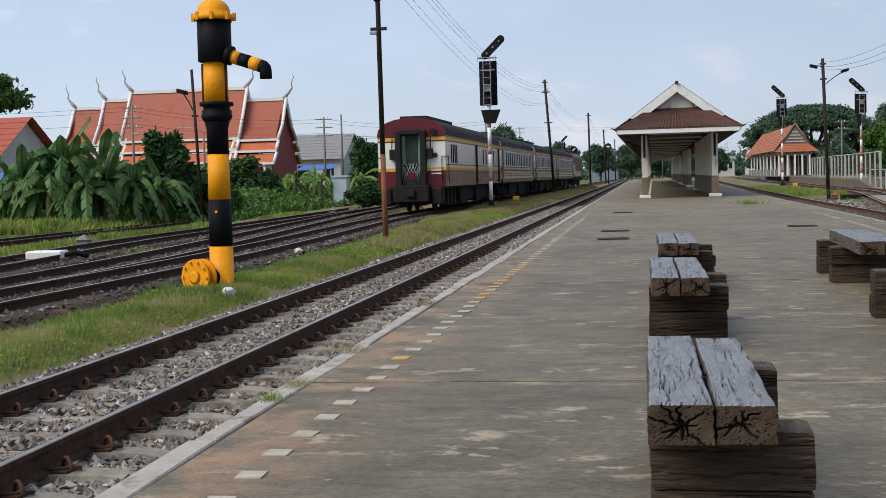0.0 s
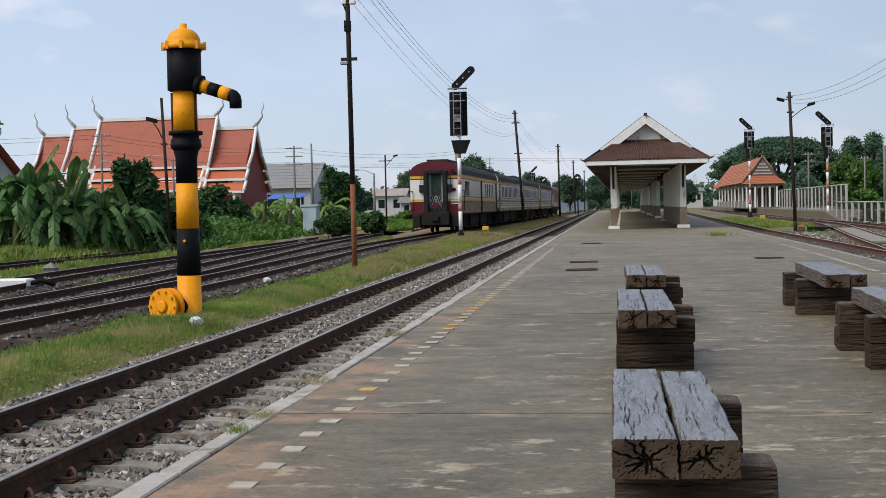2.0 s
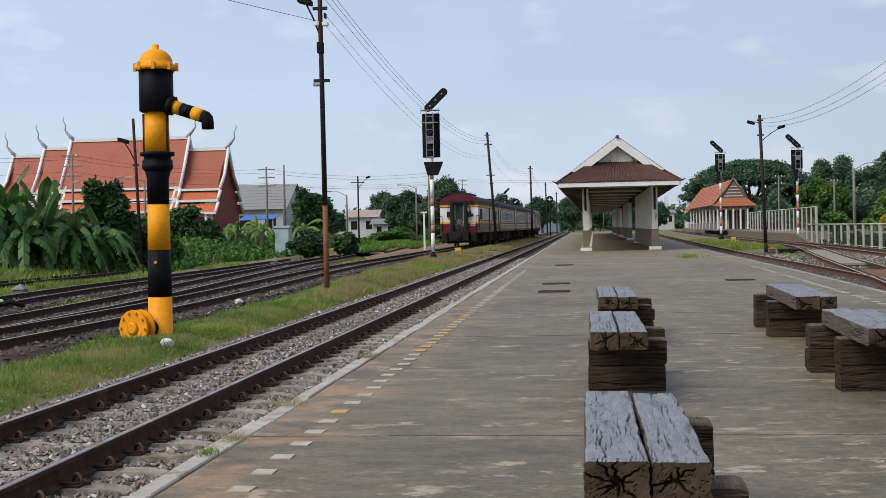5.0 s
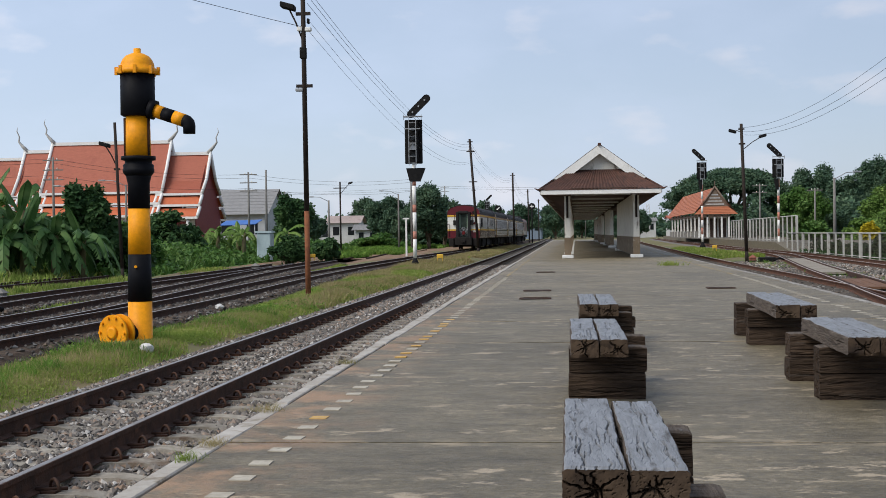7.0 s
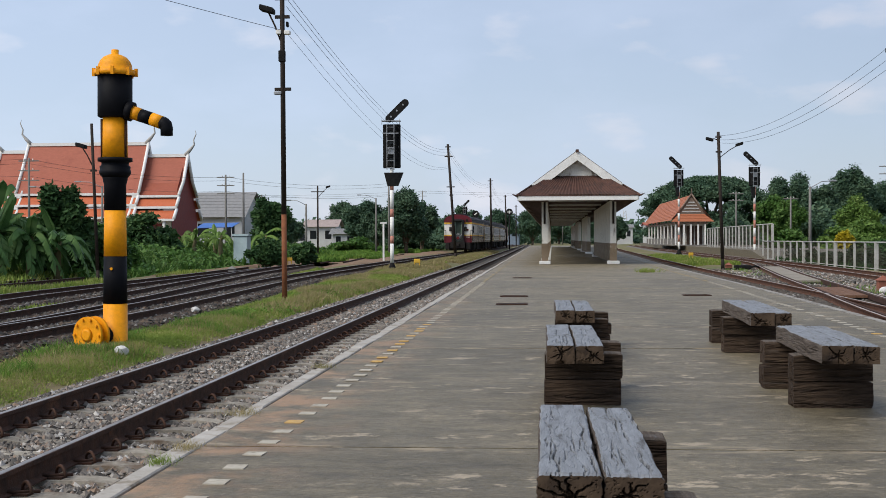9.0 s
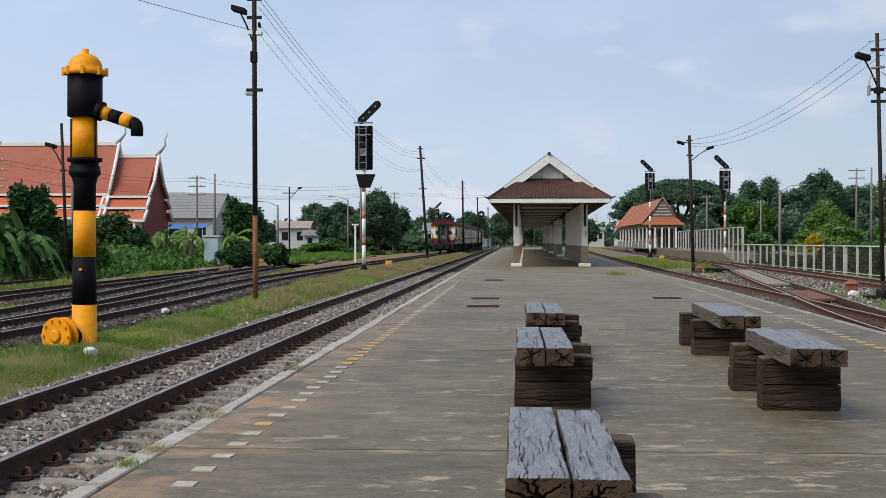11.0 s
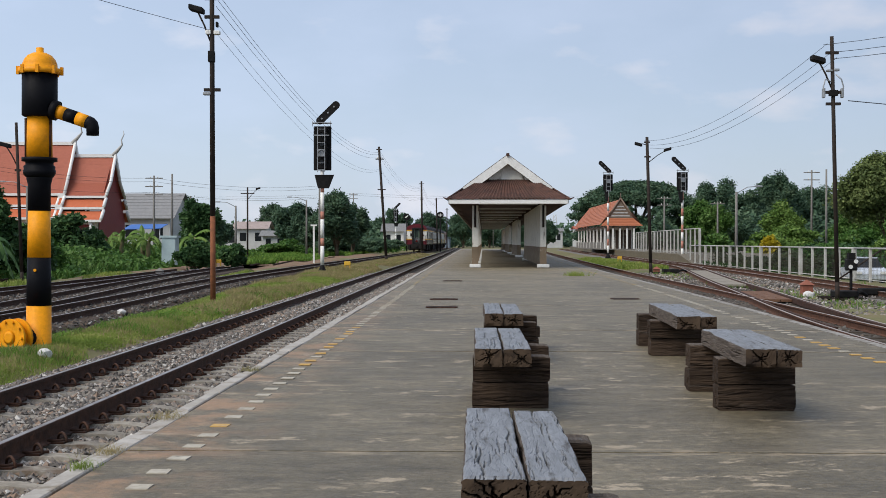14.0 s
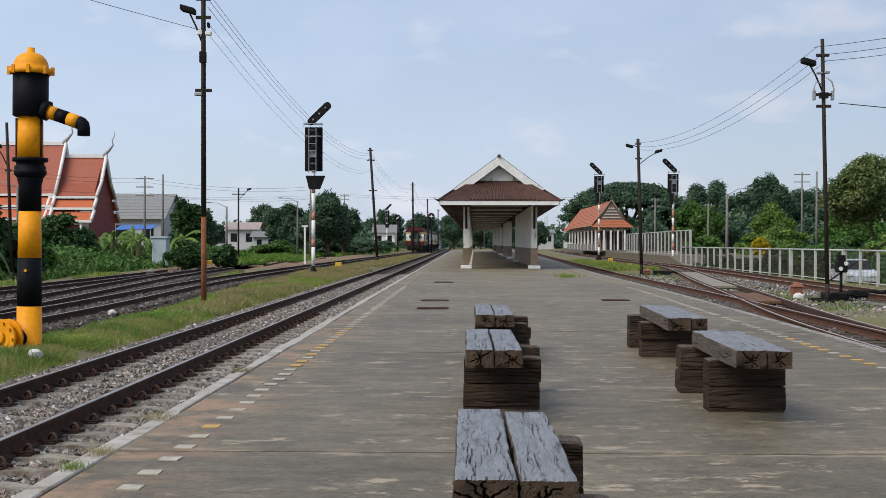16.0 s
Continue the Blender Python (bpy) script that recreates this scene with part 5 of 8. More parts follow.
def wire(pts, sag, label="thin black overhead wire sagging between poles", r=0.011, group="wires"):
    bm = bmesh.new()
    out = []
    for a, b in zip(pts, pts[1:]):
        a, b = Vector(a), Vector(b)
        for k in range(12):
            u = k / 12
            p = a.lerp(b, u)
            p.z -= 4 * sag * u * (1 - u)
            out.append(p)
    out.append(Vector(pts[-1]))
    tube(bm, out, r, 4)
    single("overhead_wire", bm, M_CABLE, label, "wire", group)


for dx, za, zb, sag, r in ((0.16, 6.90, 7.72, 1.08, 0.0065), (0.12, 6.80, 7.55, 1.08, 0.0065), (0.08, 6.66, 7.32, 1.09, 0.0065), (0.14, 6.22, 6.50, 1.15, 0.005), (0.10, 6.02, 6.40, 1.2, 0.005)):
    wire([(-6.03 + dx, 29.75, za), (-6.75 + dx * 0.4, 93, zb), (-6.0 + dx, 150, zb + 0.1), (-5.9 + dx, 207, zb + 0.1)], sag, r=r)
for dx, za, zb in ((-0.06, 6.95, 7.6), (-0.06, 6.12, 6.6)):
    wire([(-6.03 + dx, 29.75, za), (-13.0 + dx, 14, zb)], 0.1, r=0.006)
for i, (dx, dz) in enumerate(((-0.12, 6.05), (0.0, 5.85), (0.12, 5.7))):
    wire([(9.0 + dx, 32.5, dz + 0.13), (8.35 + dx, 62, dz + 0.02)], 0.64 + 0.02 * i, r=0.0065)
    wire([(8.9 + dx, 32.5, dz + 0.1), (14.5 + dx, 16, dz + 0.2)], 0.4, r=0.0065)
wire([(9.4, 32.5, 4.75), (30, 40, 4.9)], 0.3)
rail_pole(-13.0, 14, 9.1, (0, 0), "dark steel line pole beside the sidings", None, [(8.9, 0.2, 0)], 0.2)
rail_pole(14.5, 16, 6.4, (0, 0), "dark steel line pole by the fence", None, [(6.0, 0.2, 0)], 0.2)
rail_pole(30.0, 40, 5.1, (0, 0), "dark steel service pole behind the fence", None, [(4.9, 0.2, 0)], 0.2)
for dz in (0.0, 0.35):
    wire([(-70, 215, 9.0 + dz), (-20, 215, 9.0 + dz), (31, 215, 9.0 + dz), (90, 215, 9.0 + dz)], 0.6, "distant black power line across the sky", 0.013)
for k, dz in enumerate((0.0, 0.9, 1.2)):
    wire([(-75, 84, 6.2 + dz), (-36.8, 90, 5.9 + dz), (-26.9, 108, 5.4 + dz), (-15.3, 128, 5.6 + dz)], 0.45, "thin black power line over the gardens", 0.010)


M_LENS = mat("lamp_lens_white", (0.75, 0.75, 0.72), rough=0.25, bump=0)


def colour_signal(x, y, z0, top, side, label, bands=True, s=1.0, short=False):
    """A colour-light signal: banded post, long black lamp case with backboard, slanted route indicator on top."""
    t = thing("railway_signal", label, "railway signal", pose(x, y, 0), "colour-light signals")
    case_h = 1.35 if short else 1.98
    zb = top - (case_h + 1.07) * s            # bottom of the lamp case
    bm = bmesh.new()
    lathe(bm, [(0.26, z0), (0.22, z0 + 0.12), (0.10, z0 + 0.38), (0.085, z0 + 0.45)], 14)
    part("foot", bm, M_BLACK_MATT, t, "black cast foot")
    zz, k = z0 + 0.45, 0
    while zz < zb + 0.05:
        z1 = min(zz + ((0.62 if short else 0.85) if k % 2 == 0 else (0.55 if short else 0.35)), zb + 0.05)
        bm = bmesh.new()
        tube(bm, [(0, 0, zz), (0, 0, z1)], 0.085, 14)
        part("post_band", bm, M_RED_BAND if (k % 2 and bands) else M_WHITE, t, "faded red band" if (k % 2 and bands) else "white band")
        zz, k = z1, k + 1
    bm = bmesh.new()
    box(bm, -0.40 * s, 0.40 * s, 0.05, 0.11, zb, zb + case_h * s)
    bevelled(bm, 0.03)
    part("backboard", bm, M_BLACK_MATT, t)
    bm = bmesh.new()
    box(bm, -0.22 * s, 0.22 * s, -0.22, 0.05, zb + 0.05, zb + (case_h - 0.05) * s)
    bevelled(bm, 0.03)
    case = part("lamp_case", bm, M_BLACK_MATT, t, "black lamp case")
    for q, hz in enumerate((0.35, 0.95) if short else (0.35, 0.75, 1.15, 1.55)):
        bm = bmesh.new()
        tube(bm, [(0, -0.225, zb + hz * s), (0, -0.26, zb + hz * s)], 0.10, 14)
        part("lens", bm, M_GLASS_DARK, case)
        bm = bmesh.new()
        for a in range(7):
            an = math.pi * (0.05 + 0.9 * a / 6)
            bz = zb + hz * s
            if a:
                box(bm, math.cos(an) * 0.12 - 0.02, math.cos(an) * 0.12 + 0.02, -0.42, -0.22, bz + math.sin(an) * 0.12, bz + math.sin(an) * 0.12 + 0.012)
        part("hood", bm, M_BLACK_MATT, case)
    bm = bmesh.new()
    box(bm, -0.14, 0.14, -0.32, -0.222, zb + 0.62 * s, zb + 0.92 * s)
    part("back_plate", bm, M_GREY_METAL, case, "pale grey panel")
    # ladder hoops and stays of galvanised strip
    bm = bmesh.new()
    for xx in (-0.16, 0.16):
        box(bm, xx - 0.015, xx + 0.015, -0.46, -0.43, zb - 0.1, zb + (case_h - 0.03) * s)
    for q in range(int(case_h / 0.3) + 1):
        zq = zb + q * 0.3
        box(bm, -0.16, 0.16, -0.455, -0.435, zq, zq + 0.02)
    box(bm, -0.36 * s, 0.36 * s, -0.45, -0.42, zb + (case_h - 0.46) * s, zb + (case_h - 0.42) * s)
    part("ladder", bm, M_GREY_METAL, t, "galvanised ladder")
    bm = bmesh.new()
    zt = zb + (case_h + 0.14) * s
    for xx in (-0.4 * s, 0.4 * s):
        tube(bm, [(xx, -0.3, zt - 0.18), (xx, -0.3, zt + 0.08)], 0.012, 5)
    box(bm, -0.42 * s, 0.42 * s, -0.32, 0.08, zt - 0.03, zt)
    part("top_platform", bm, M_GREY_METAL, t)
    bm = bmesh.new()
    a, b = Vector((-0.1 * side, 0, zt + 0.1)), Vector((0.62 * side * s, 0, zt + 0.80 * s))
    d = (b - a).normalized()
    n2 = Vector((-d.z, 0, d.x))
    w = 0.17 * s
    pts = []
    for c, sg in ((b, 1), (a, -1)):
        for k2 in range(9):
            an = -math.pi / 2 + math.pi * k2 / 8
            pts.append(c + d * sg * math.cos(an) * w + n2 * sg * math.sin(an) * w)
    slab(bm, pts, 0.10)
    ind = part("route_indicator", bm, M_BLACK_MATT, t, "black slanted route indicator")
    for u in (0.12, 0.5, 0.88):
        p = a.lerp(b, u)
        bm = bmesh.new()
        tube(bm, [p + Vector((0, 0.13, 0)), p + Vector((0, -0.13, 0))], 0.04 * s, 10)
        part("indicator_lens", bm, M_GREY_METAL, ind, "small white lens")
    bm = bmesh.new()
    if short:
        v = box(bm, -0.30 * s, 0.02 * s, -0.12, 0.12, zb - 0.85 * s, zb - 0.05)
    else:
        v = box(bm, -0.34 * s, 0.52 * s, -0.12, 0.12, zb - 0.80 * s, zb - 0.20 * s)
    for q in v:
        if q.co.z < zb - 0.5 * s:
            q.co.x *= 0.55
    part("calling_on_lamp", bm, M_BLACK_MATT, t, "black wedge-shaped lamp below the case")
    return t


colour_signal(-6.74, 57.5, -0.28, 7.46, 1, "colour-light signal on a white post with faded red bands")
colour_signal(11.2, 107, -0.15, 7.9, -1, "far signal with red and white post in grass", short=True)
colour_signal(15.15, 93.5, -0.32, 7.35, -1, "far signal with red and white post by the fence", short=True)


def disc_signal(x, y, zc, r, z0, label, slash):
    t = thing("disc_signal", label, "railway signal", pose(x, y, 0), "disc signals")
    bm = bmesh.new()
    tube(bm, [(0, 0, z0), (0, 0, zc)], 0.09, 8)
    part("post", bm, M_BLACK_MATT, t)
    bm = bmesh.new()
    tube(bm, [(0, -0.02, zc), (0, -0.08, zc)], r, 24)
    part("disc", bm, M_BLACK_MATT, t, "black disc")
    bm = bmesh.new()
    if slash:
        slab(bm, [(-r * 0.55, -0.085, zc - r * 0.15), (r * 0.3, -0.085, zc + r * 0.5), (r * 0.5, -0.085, zc + r * 0.3), (-r * 0.3, -0.085, zc - r * 0.4)], 0.005)
    else:
        box(bm, -r * 0.6, r * 0.6, -0.09, -0.085, zc - r * 0.1, zc + r * 0.12)
        box(bm, -r * 0.1, r * 0.1, -0.095, -0.0905, zc - r * 0.45, zc + r * 0.45)
    part("stripe", bm, M_WHITE, t, "white stripe")


disc_signal(-4.95, 195, 5.3, 0.52, -0.3, "black disc signal on a tall thin post", False)
disc_signal(-10.5, 204, 5.2, 0.52, -0.3, "black disc signal with a white slash", True)
colour_signal(-12.6, 210, -0.3, 7.6, 1, "distant colour-light signal beyond the train", False)


def sign_post(x, y, h):
    t = thing("track_marker", "white T-shaped trackside marker post", "marker", pose(x, y, 0))
    bm = bmesh.new()
    box(bm, -0.06, 0.06, -0.05, 0.05, -0.3, h)
    part("post", bm, M_WHITE, t)
    bm = bmesh.new()
    box(bm, -0.22, 0.22, -0.07, 0.07, h, h + 0.10)
    part("cap", bm, M_WHITE, t)


sign_post(-10.9, 88, 2.3)


def dwarf_signal(x, y):
    t = thing("dwarf_signal", "black shunting signal with two white lenses beside the points", "shunting signal", pose(x, y, 0))
    bm = bmesh.new()
    tube(bm, [(0, 0, -0.3), (0, 0, 0.5)], 0.04, 8)
    part("post", bm, M_BLACK_MATT, t)
    bm = bmesh.new()
    box(bm, -0.145, 0.145, -0.12, 0.1, 0.46, 0.77)
    bevelled(bm, 0.03)
    head = part("head", bm, M_BLACK_MATT, t)
    for dx, dz in ((-0.05, 0.56), (0.09, 0.70)):
        bm = bmesh.new()
        tube(bm, [(dx, -0.13, dz), (dx, -0.16, dz)], 0.055, 12)
        part("lens", bm, M_LENS, head, "white round lens")
    bm = bmesh.new()
    box(bm, -0.09, 0.09, -0.1, 0.08, 0.77, 0.92)
    part("cap", bm, M_BLACK_MATT, t)


dwarf_signal(9.92, 34.0)


def point_machine(x, y, label, lid, turn=0, s=1.0):
    t = thing("point_machine", label, "point machine", pose(x, y, -0.30, 0, 0, turn))
    bm = bmesh.new()
    box(bm, -0.55 * s, 0.55 * s, -0.3, 0.3, 0, 0.08)
    box(bm, -0.9 * s, -0.5 * s, -0.08, 0.08, 0.05, 0.12)
    part("base_plate", bm, M_STEEL_DARK, t)
    bm = bmesh.new()
    box(bm, -0.4 * s, 0.35 * s, -0.22, 0.22, 0.08, 0.26)
    bevelled(bm, 0.03)
    part("casing", bm, lid, t)
    bm = bmesh.new()
    tube(bm, [(0.35 * s, 0, 0.16), (0.55 * s, 0, 0.22), (0.8 * s, 0.1, 0.12)], 0.05, 8)
    part("crank", bm, M_BLACK_MATT, t)


point_machine(10.9, 35.2, "black point machine on a steel plate", M_BLACK_MATT)
point_machine(9.6, 33.4, "low black lever gear beside the points", M_BLACK_MATT, 10, 0.8)
point_machine(9.2, 60.0, "black point lever on gravel", M_BLACK_MATT, 0)
point_machine(-12.0, 24.6, "white lidded point machine between sidings", M_WHITE, 5)


def marker_pillar(x, y, h, label, material):
    t = thing("boundary_pillar", label, "pillar", pose(x, y, -0.3))
    bm = bmesh.new()
    box(bm, -0.14, 0.14, -0.14, 0.14, 0, h)
    part("shaft", bm, material, t)
    bm = bmesh.new()
    v = [bm.verts.new(p) for p in ((-0.18, -0.18, h), (0.18, -0.18, h), (0.18, 0.18, h), (-0.18, 0.18, h), (0, 0, h + 0.14))]
    bm.faces.new(v[3::-1])
    for i in range(4):
        bm.faces.new((v[i], v[(i + 1) % 4], v[4]))
    part("cap", bm, material, t)


M_BRICK_RED = mat("red_brown_brick", (0.28, 0.10, 0.065), (0.20, 0.08, 0.055), 9, 0.85)
marker_pillar(9.15, 35.5, 0.34, "red-brown painted concrete pillar with a pointed cap", M_BRICK_RED)
marker_pillar(8.6, 60.5, 0.24, "small red-brown pillar on gravel", M_BRICK_RED)
marker_pillar(-13.9, 30.5, 0.22, "small pale marker stone with a domed cap", M_POLE_CONC)
marker_pillar(-13.7, 56.0, 0.24, "small pale blue marker stone by the siding", M_POLE_CONC)


def yellow_marker(x, y):
    """A small yellow plate on two short legs."""
    t = thing("track_marker", "small yellow plate marker on short legs", "marker", pose(x, y, -0.3), "yellow markers")
    bm = bmesh.new()
    box(bm, -0.16, 0.16, -0.05, 0.05, 0.34, 0.54)
    bevelled(bm, 0.02)
    part("plate", bm, M_COACH_GOLD, t)
    for q in (-0.12, 0.12):
        bm = bmesh.new()
        box(bm, q - 0.02, q + 0.02, -0.02, 0.02, 0, 0.34)
        part("leg", bm, M_COACH_GOLD, t)


for x, y in ((-6.2, 63.5), (-13.9, 70.0), (9.9, 87.0)):
    yellow_marker(x, y)


def lattice_mast(x, y, h):
    t = thing("lattice_mast", "dark steel lattice mast behind the fence", "mast", pose(x, y, 0))
    for s in (-1, 1):
        bm = bmesh.new()
        box(bm, s * 0.16 - 0.03, s * 0.16 + 0.03, -0.03, 0.03, -0.3, h)
        part("leg", bm, M_STEEL_DARK, t)
    z = 0.0
    k = 1
    while z < h - 0.5:
        bm = bmesh.new()
        tube(bm, [(-0.16 * k, 0, z), (0.16 * k, 0, z + 0.5)], 0.018, 4)
        part("brace", bm, M_STEEL_DARK, t)
        z += 0.5
        k = -k
    bm = bmesh.new()
    tube(bm, [(0, 0.02, 1.6), (-2.6, 0.5, -0.3)], 0.035, 6)
    part("stay", bm, M_STEEL_DARK, t)


lattice_mast(16.6, 49.5, 5.4)


def lump(name, x, y, z, r, material, label, category, seed):
    """A single rough stone."""
    bm = bmesh.new()
    bmesh.ops.create_icosphere(bm, subdivisions=2, radius=r)
    for v in bm.verts:
        v.co *= 1 + 0.3 * noise.noise(v.co * (2.2 / r) + Vector((seed, 0, 0)))
        v.co.z *= 0.75
    single(name, bm, material, label, category, m=pose(x, y, z))


M_PALE_STONE = mat("pale_stone", (0.62, 0.61, 0.58), (0.45, 0.44, 0.42), 10, 0.85)
lump("stone", -5.34, 15.95, -0.20, 0.10, M_PALE_STONE, "pale lump of concrete in the grass", "stone", 1)
lump("stone", 8.95, 34.5, -0.22, 0.16, M_PALE_STONE, "pale lump of stone by the pillar", "stone", 5)
lump("stone", -7.0, 25.5, -0.20, 0.09, M_PALE_STONE, "pale lump of concrete in the grass", "stone", 8)
# ---- fences and far platform ----
M_FENCE = mat("weathered_white_fence", (0.50, 0.49, 0.46), (0.38, 0.37, 0.345), 3, 0.75, 0, 0.15, 30, c3=(0.24, 0.20, 0.16), c3_at=(0.60, 0.75), c3_scale=3)


def fence(rows, y0, y1, step, h, z, label, post=0.045):
    t = thing("fence", label, "fence", None, "white fences")
    y = y0
    ends = []
    k = 0
    while y <= y1:
        x = curve_at(rows, y)
        w = post * (1.7 if k % 4 == 0 else 1.0)
        bm = bmesh.new()
        box(bm, x - w, x + w, y - w, y + w, z, z + h)
        part("post", bm, M_FENCE, t)
        ends.append((x, y))
        y += step
        k += 1
    for zz in (z + h, z + 0.12):
        for (xa, ya), (xb, yb) in zip(ends[::6], ends[6::6] + [ends[-1]]):
            bm = bmesh.new()
            tube(bm, [(xa, ya, zz), (xb, yb, zz)], 0.038 if zz > z + 0.5 else 0.022, 6)
            part("rail", bm, M_FENCE, t)
    # wire mesh behind the posts
    bm = bmesh.new()
    y = y0
    while y < y1:
        x = curve_at(rows, y) + 0.05
        box(bm, x - 0.003, x + 0.003, y - 0.003, y + 0.003, z + 0.1, z + h - 0.03)
        y += 0.16
    for k in range(1, int(h / 0.16)):
        for (xa, ya), (xb, yb) in zip(ends[::6], ends[6::6] + [ends[-1]]):
            if yb > ya:
                slab(bm, [(xa + 0.05, ya, z + 0.16 * k), (xb + 0.05, yb, z + 0.16 * k), (xb + 0.05, yb, z + 0.16 * k + 0.005), (xa + 0.05, ya, z + 0.16 * k + 0.005)], 0.005)
    part("wire_mesh", bm, M_MESH, t, "dark wire mesh infill")


M_MESH = mat("rusty_mesh_wire", (0.10, 0.085, 0.07), (0.06, 0.05, 0.042), 5, 0.8)
fence([(20, 14.0), (40, 14.35), (90, 15.0)], 24, 90, 2.1, 1.28, -0.30, "white tubular fence with upright posts along the tracks")
fence([(90, 15.95), (132, 16.8)], 91, 133, 2.2, 1.85, 0.33, "tall white fence on the far platform end")


def far_platform():
    t = thing("platform_far", "second concrete platform beyond the tracks", "platform", kind="structure")
    bm = bmesh.new()
    rows = [(86, -0.28), (93, 0.33), (260, 0.33)]
    for (a, za), (b, zb) in zip(rows, rows[1:]):
        xa, xb = eased(RIGHT_2, a) + 1.55, eased(RIGHT_2, b) + 1.55
        v = [bm.verts.new(p) for p in ((xa, a, za), (xa + 11, a, za), (xb + 11, b, zb), (xb, b, zb), (xa, a, -0.6), (xa + 11, a, -0.6), (xb + 11, b, -0.6), (xb, b, -0.6))]
        for f in ((0, 1, 2, 3), (0, 3, 7, 4), (1, 0, 4, 5)):
            bm.faces.new([v[i] for i in f])
    part("platform_body", bm, M_CONCRETE, t)


far_platform()
M_ORANGE_TILE = mat("orange_roof_tile", (0.40, 0.135, 0.062), (0.30, 0.105, 0.055), 5, 0.7, 0, 0.4, 20, (1, 4, 4), (0.26, 0.10, 0.06), (0.6, 0.75), 0.8)
M_WOOD_GABLE = mat("grey_brown_boards", (0.22, 0.16, 0.12), (0.15, 0.11, 0.085), 6, 0.85, stretch=(1, 1, 8))


def tiled(bm, a, b, c, d, rows, lip=0.025):
    """A roof slope in overlapping courses, each proud of the next: eave a-b, upper edge d-c."""
    a, b, c, d = (Vector(p) for p in (a, b, c, d))
    nrm = (b - a).cross(d - a).normalized() * lip
    for k in range(rows):
        u0, u1 = k / rows, (k + 1) / rows
        p = [a.lerp(d, u0) + nrm, b.lerp(c, u0) + nrm, b.lerp(c, u1), a.lerp(d, u1)]
        poly(bm, p)
        poly(bm, [a.lerp(d, u0), b.lerp(c, u0), b.lerp(c, u0) + nrm, a.lerp(d, u0) + nrm])


def hut():
    t = thing("waiting_hall", "long white-columned waiting hall with an orange tiled gable roof", "building")
    x0, x1, y0, y1, zf = 15.5, 18.9, 150.5, 190.0, 0.33
    xc, ze, za = (x0 + x1) / 2, 3.25, 6.2
    bm = bmesh.new()
    tiled(bm, (x0 - 0.7, y1, ze), (x0 - 0.7, y0 - 0.6, ze), (xc, y0 + 0.2, za), (xc, y1, za), 14)
    tiled(bm, (x1 + 0.7, y0 - 0.6, ze), (x1 + 0.7, y1, ze), (xc, y1, za), (xc, y0 + 0.2, za), 14)
    part("roof", bm, M_ORANGE_TILE, t, "orange tiled roof")
    bm = bmesh.new()
    tiled(bm, (x0 - 0.75, y0 - 1.3, ze - 0.15), (x1 + 0.75, y0 - 1.3, ze - 0.15), (x1 - 0.25, y0 - 0.1, ze + 0.75), (x0 + 0.25, y0 - 0.1, ze + 0.75), 5)
    part("porch_roof", bm, M_ORANGE_TILE, t, "orange tiled porch roof")
    bm = bmesh.new()
    poly(bm, [(x0 + 0.1, y0 - 0.05, ze + 0.7), (x1 - 0.1, y0 - 0.05, ze + 0.7), (xc, y0 - 0.05, za - 0.2)])
    part("gable", bm, M_WOOD_GABLE, t, "weathered boarded gable")
    for s, xx in ((-1, x0 - 0.2), (1, x1 + 0.2)):
        bm = bmesh.new()
        tube(bm, [(xc, y0 - 0.1, za + 0.12), ((xc + xx) / 2, y0 - 0.1, (za + ze + 0.5) / 2 - 0.05), (xx, y0 - 0.1, ze + 0.45)], 0.11, 6)
        part("bargeboard", bm, M_WOOD_GABLE, t)
    bm = bmesh.new()
    tube(bm, [(xc, y0 - 0.1, za), (xc, y0 - 0.15, za + 0.4), (xc, y0 - 0.3, za + 0.75)], [0.1, 0.06, 0.02], 6)
    part("finial", bm, M_WOOD_GABLE, t)
    y = y0 - 0.9
    while y < y1:
        bm = bmesh.new()
        box(bm, x0 - 0.28, x0 - 0.12, y, y + 0.18, zf, ze)
        part("column", bm, M_WHITE, t)
        y += 4.6
    for x in (x0 + 0.65, x0 + 1.45, x0 + 2.25, x0 + 3.05):
        bm = bmesh.new()
        box(bm, x, x + 0.17, y0 - 1.1, y0 - 0.9, zf, ze - 0.1)
        part("column", bm, M_WHITE, t)
    bm = bmesh.new()
    box(bm, x0 - 0.24, x0 - 0.14, y0 - 0.7, y1, zf + 0.12, zf + 0.85)
    part("low_wall", bm, M_POLE_CONC, t, "grey low wall between columns")
    bm = bmesh.new()
    box(bm, x0 - 0.3, x0 - 0.08, y0 - 1.0, y1, ze - 0.45, ze - 0.2)
    box(bm, x0 - 0.08, x1, y0 - 1.1, y0 - 0.9, ze - 0.45, ze - 0.2)
    part("lintel", bm, M_WOOD_GABLE, t, "dark timber lintel")
    for k in range(4):
        bm = bmesh.new()
        zz = ze + 0.95 + 0.36 * k
        half = (za - 0.35 - zz) / (za - ze) * (x1 - x0) * 0.55
        box(bm, xc - half, xc + half, y0 - 0.10, y0 - 0.06, zz, zz + 0.14)
        part("gable_board", bm, M_FENCE, t, "weathered white gable board")
    bm = bmesh.new()
    box(bm, x0 + 1.2, x1 - 0.1, y0 + 1.6, y1, zf, ze)
    part("wall", bm, M_CREAM_WALL, t)
    # dark panels on the solid wall, in place of the shade inside doorways
    for k in range(12):
        bm = bmesh.new()
        y = y0 + 1.2 + 3.2 * k
        box(bm, x0 + 1.17, x0 + 1.22, y + 0.6, y + 2.6, zf + 0.1, ze - 0.5)
        part("opening", bm, M_SOFFIT, t, "dark panel for a shaded doorway")
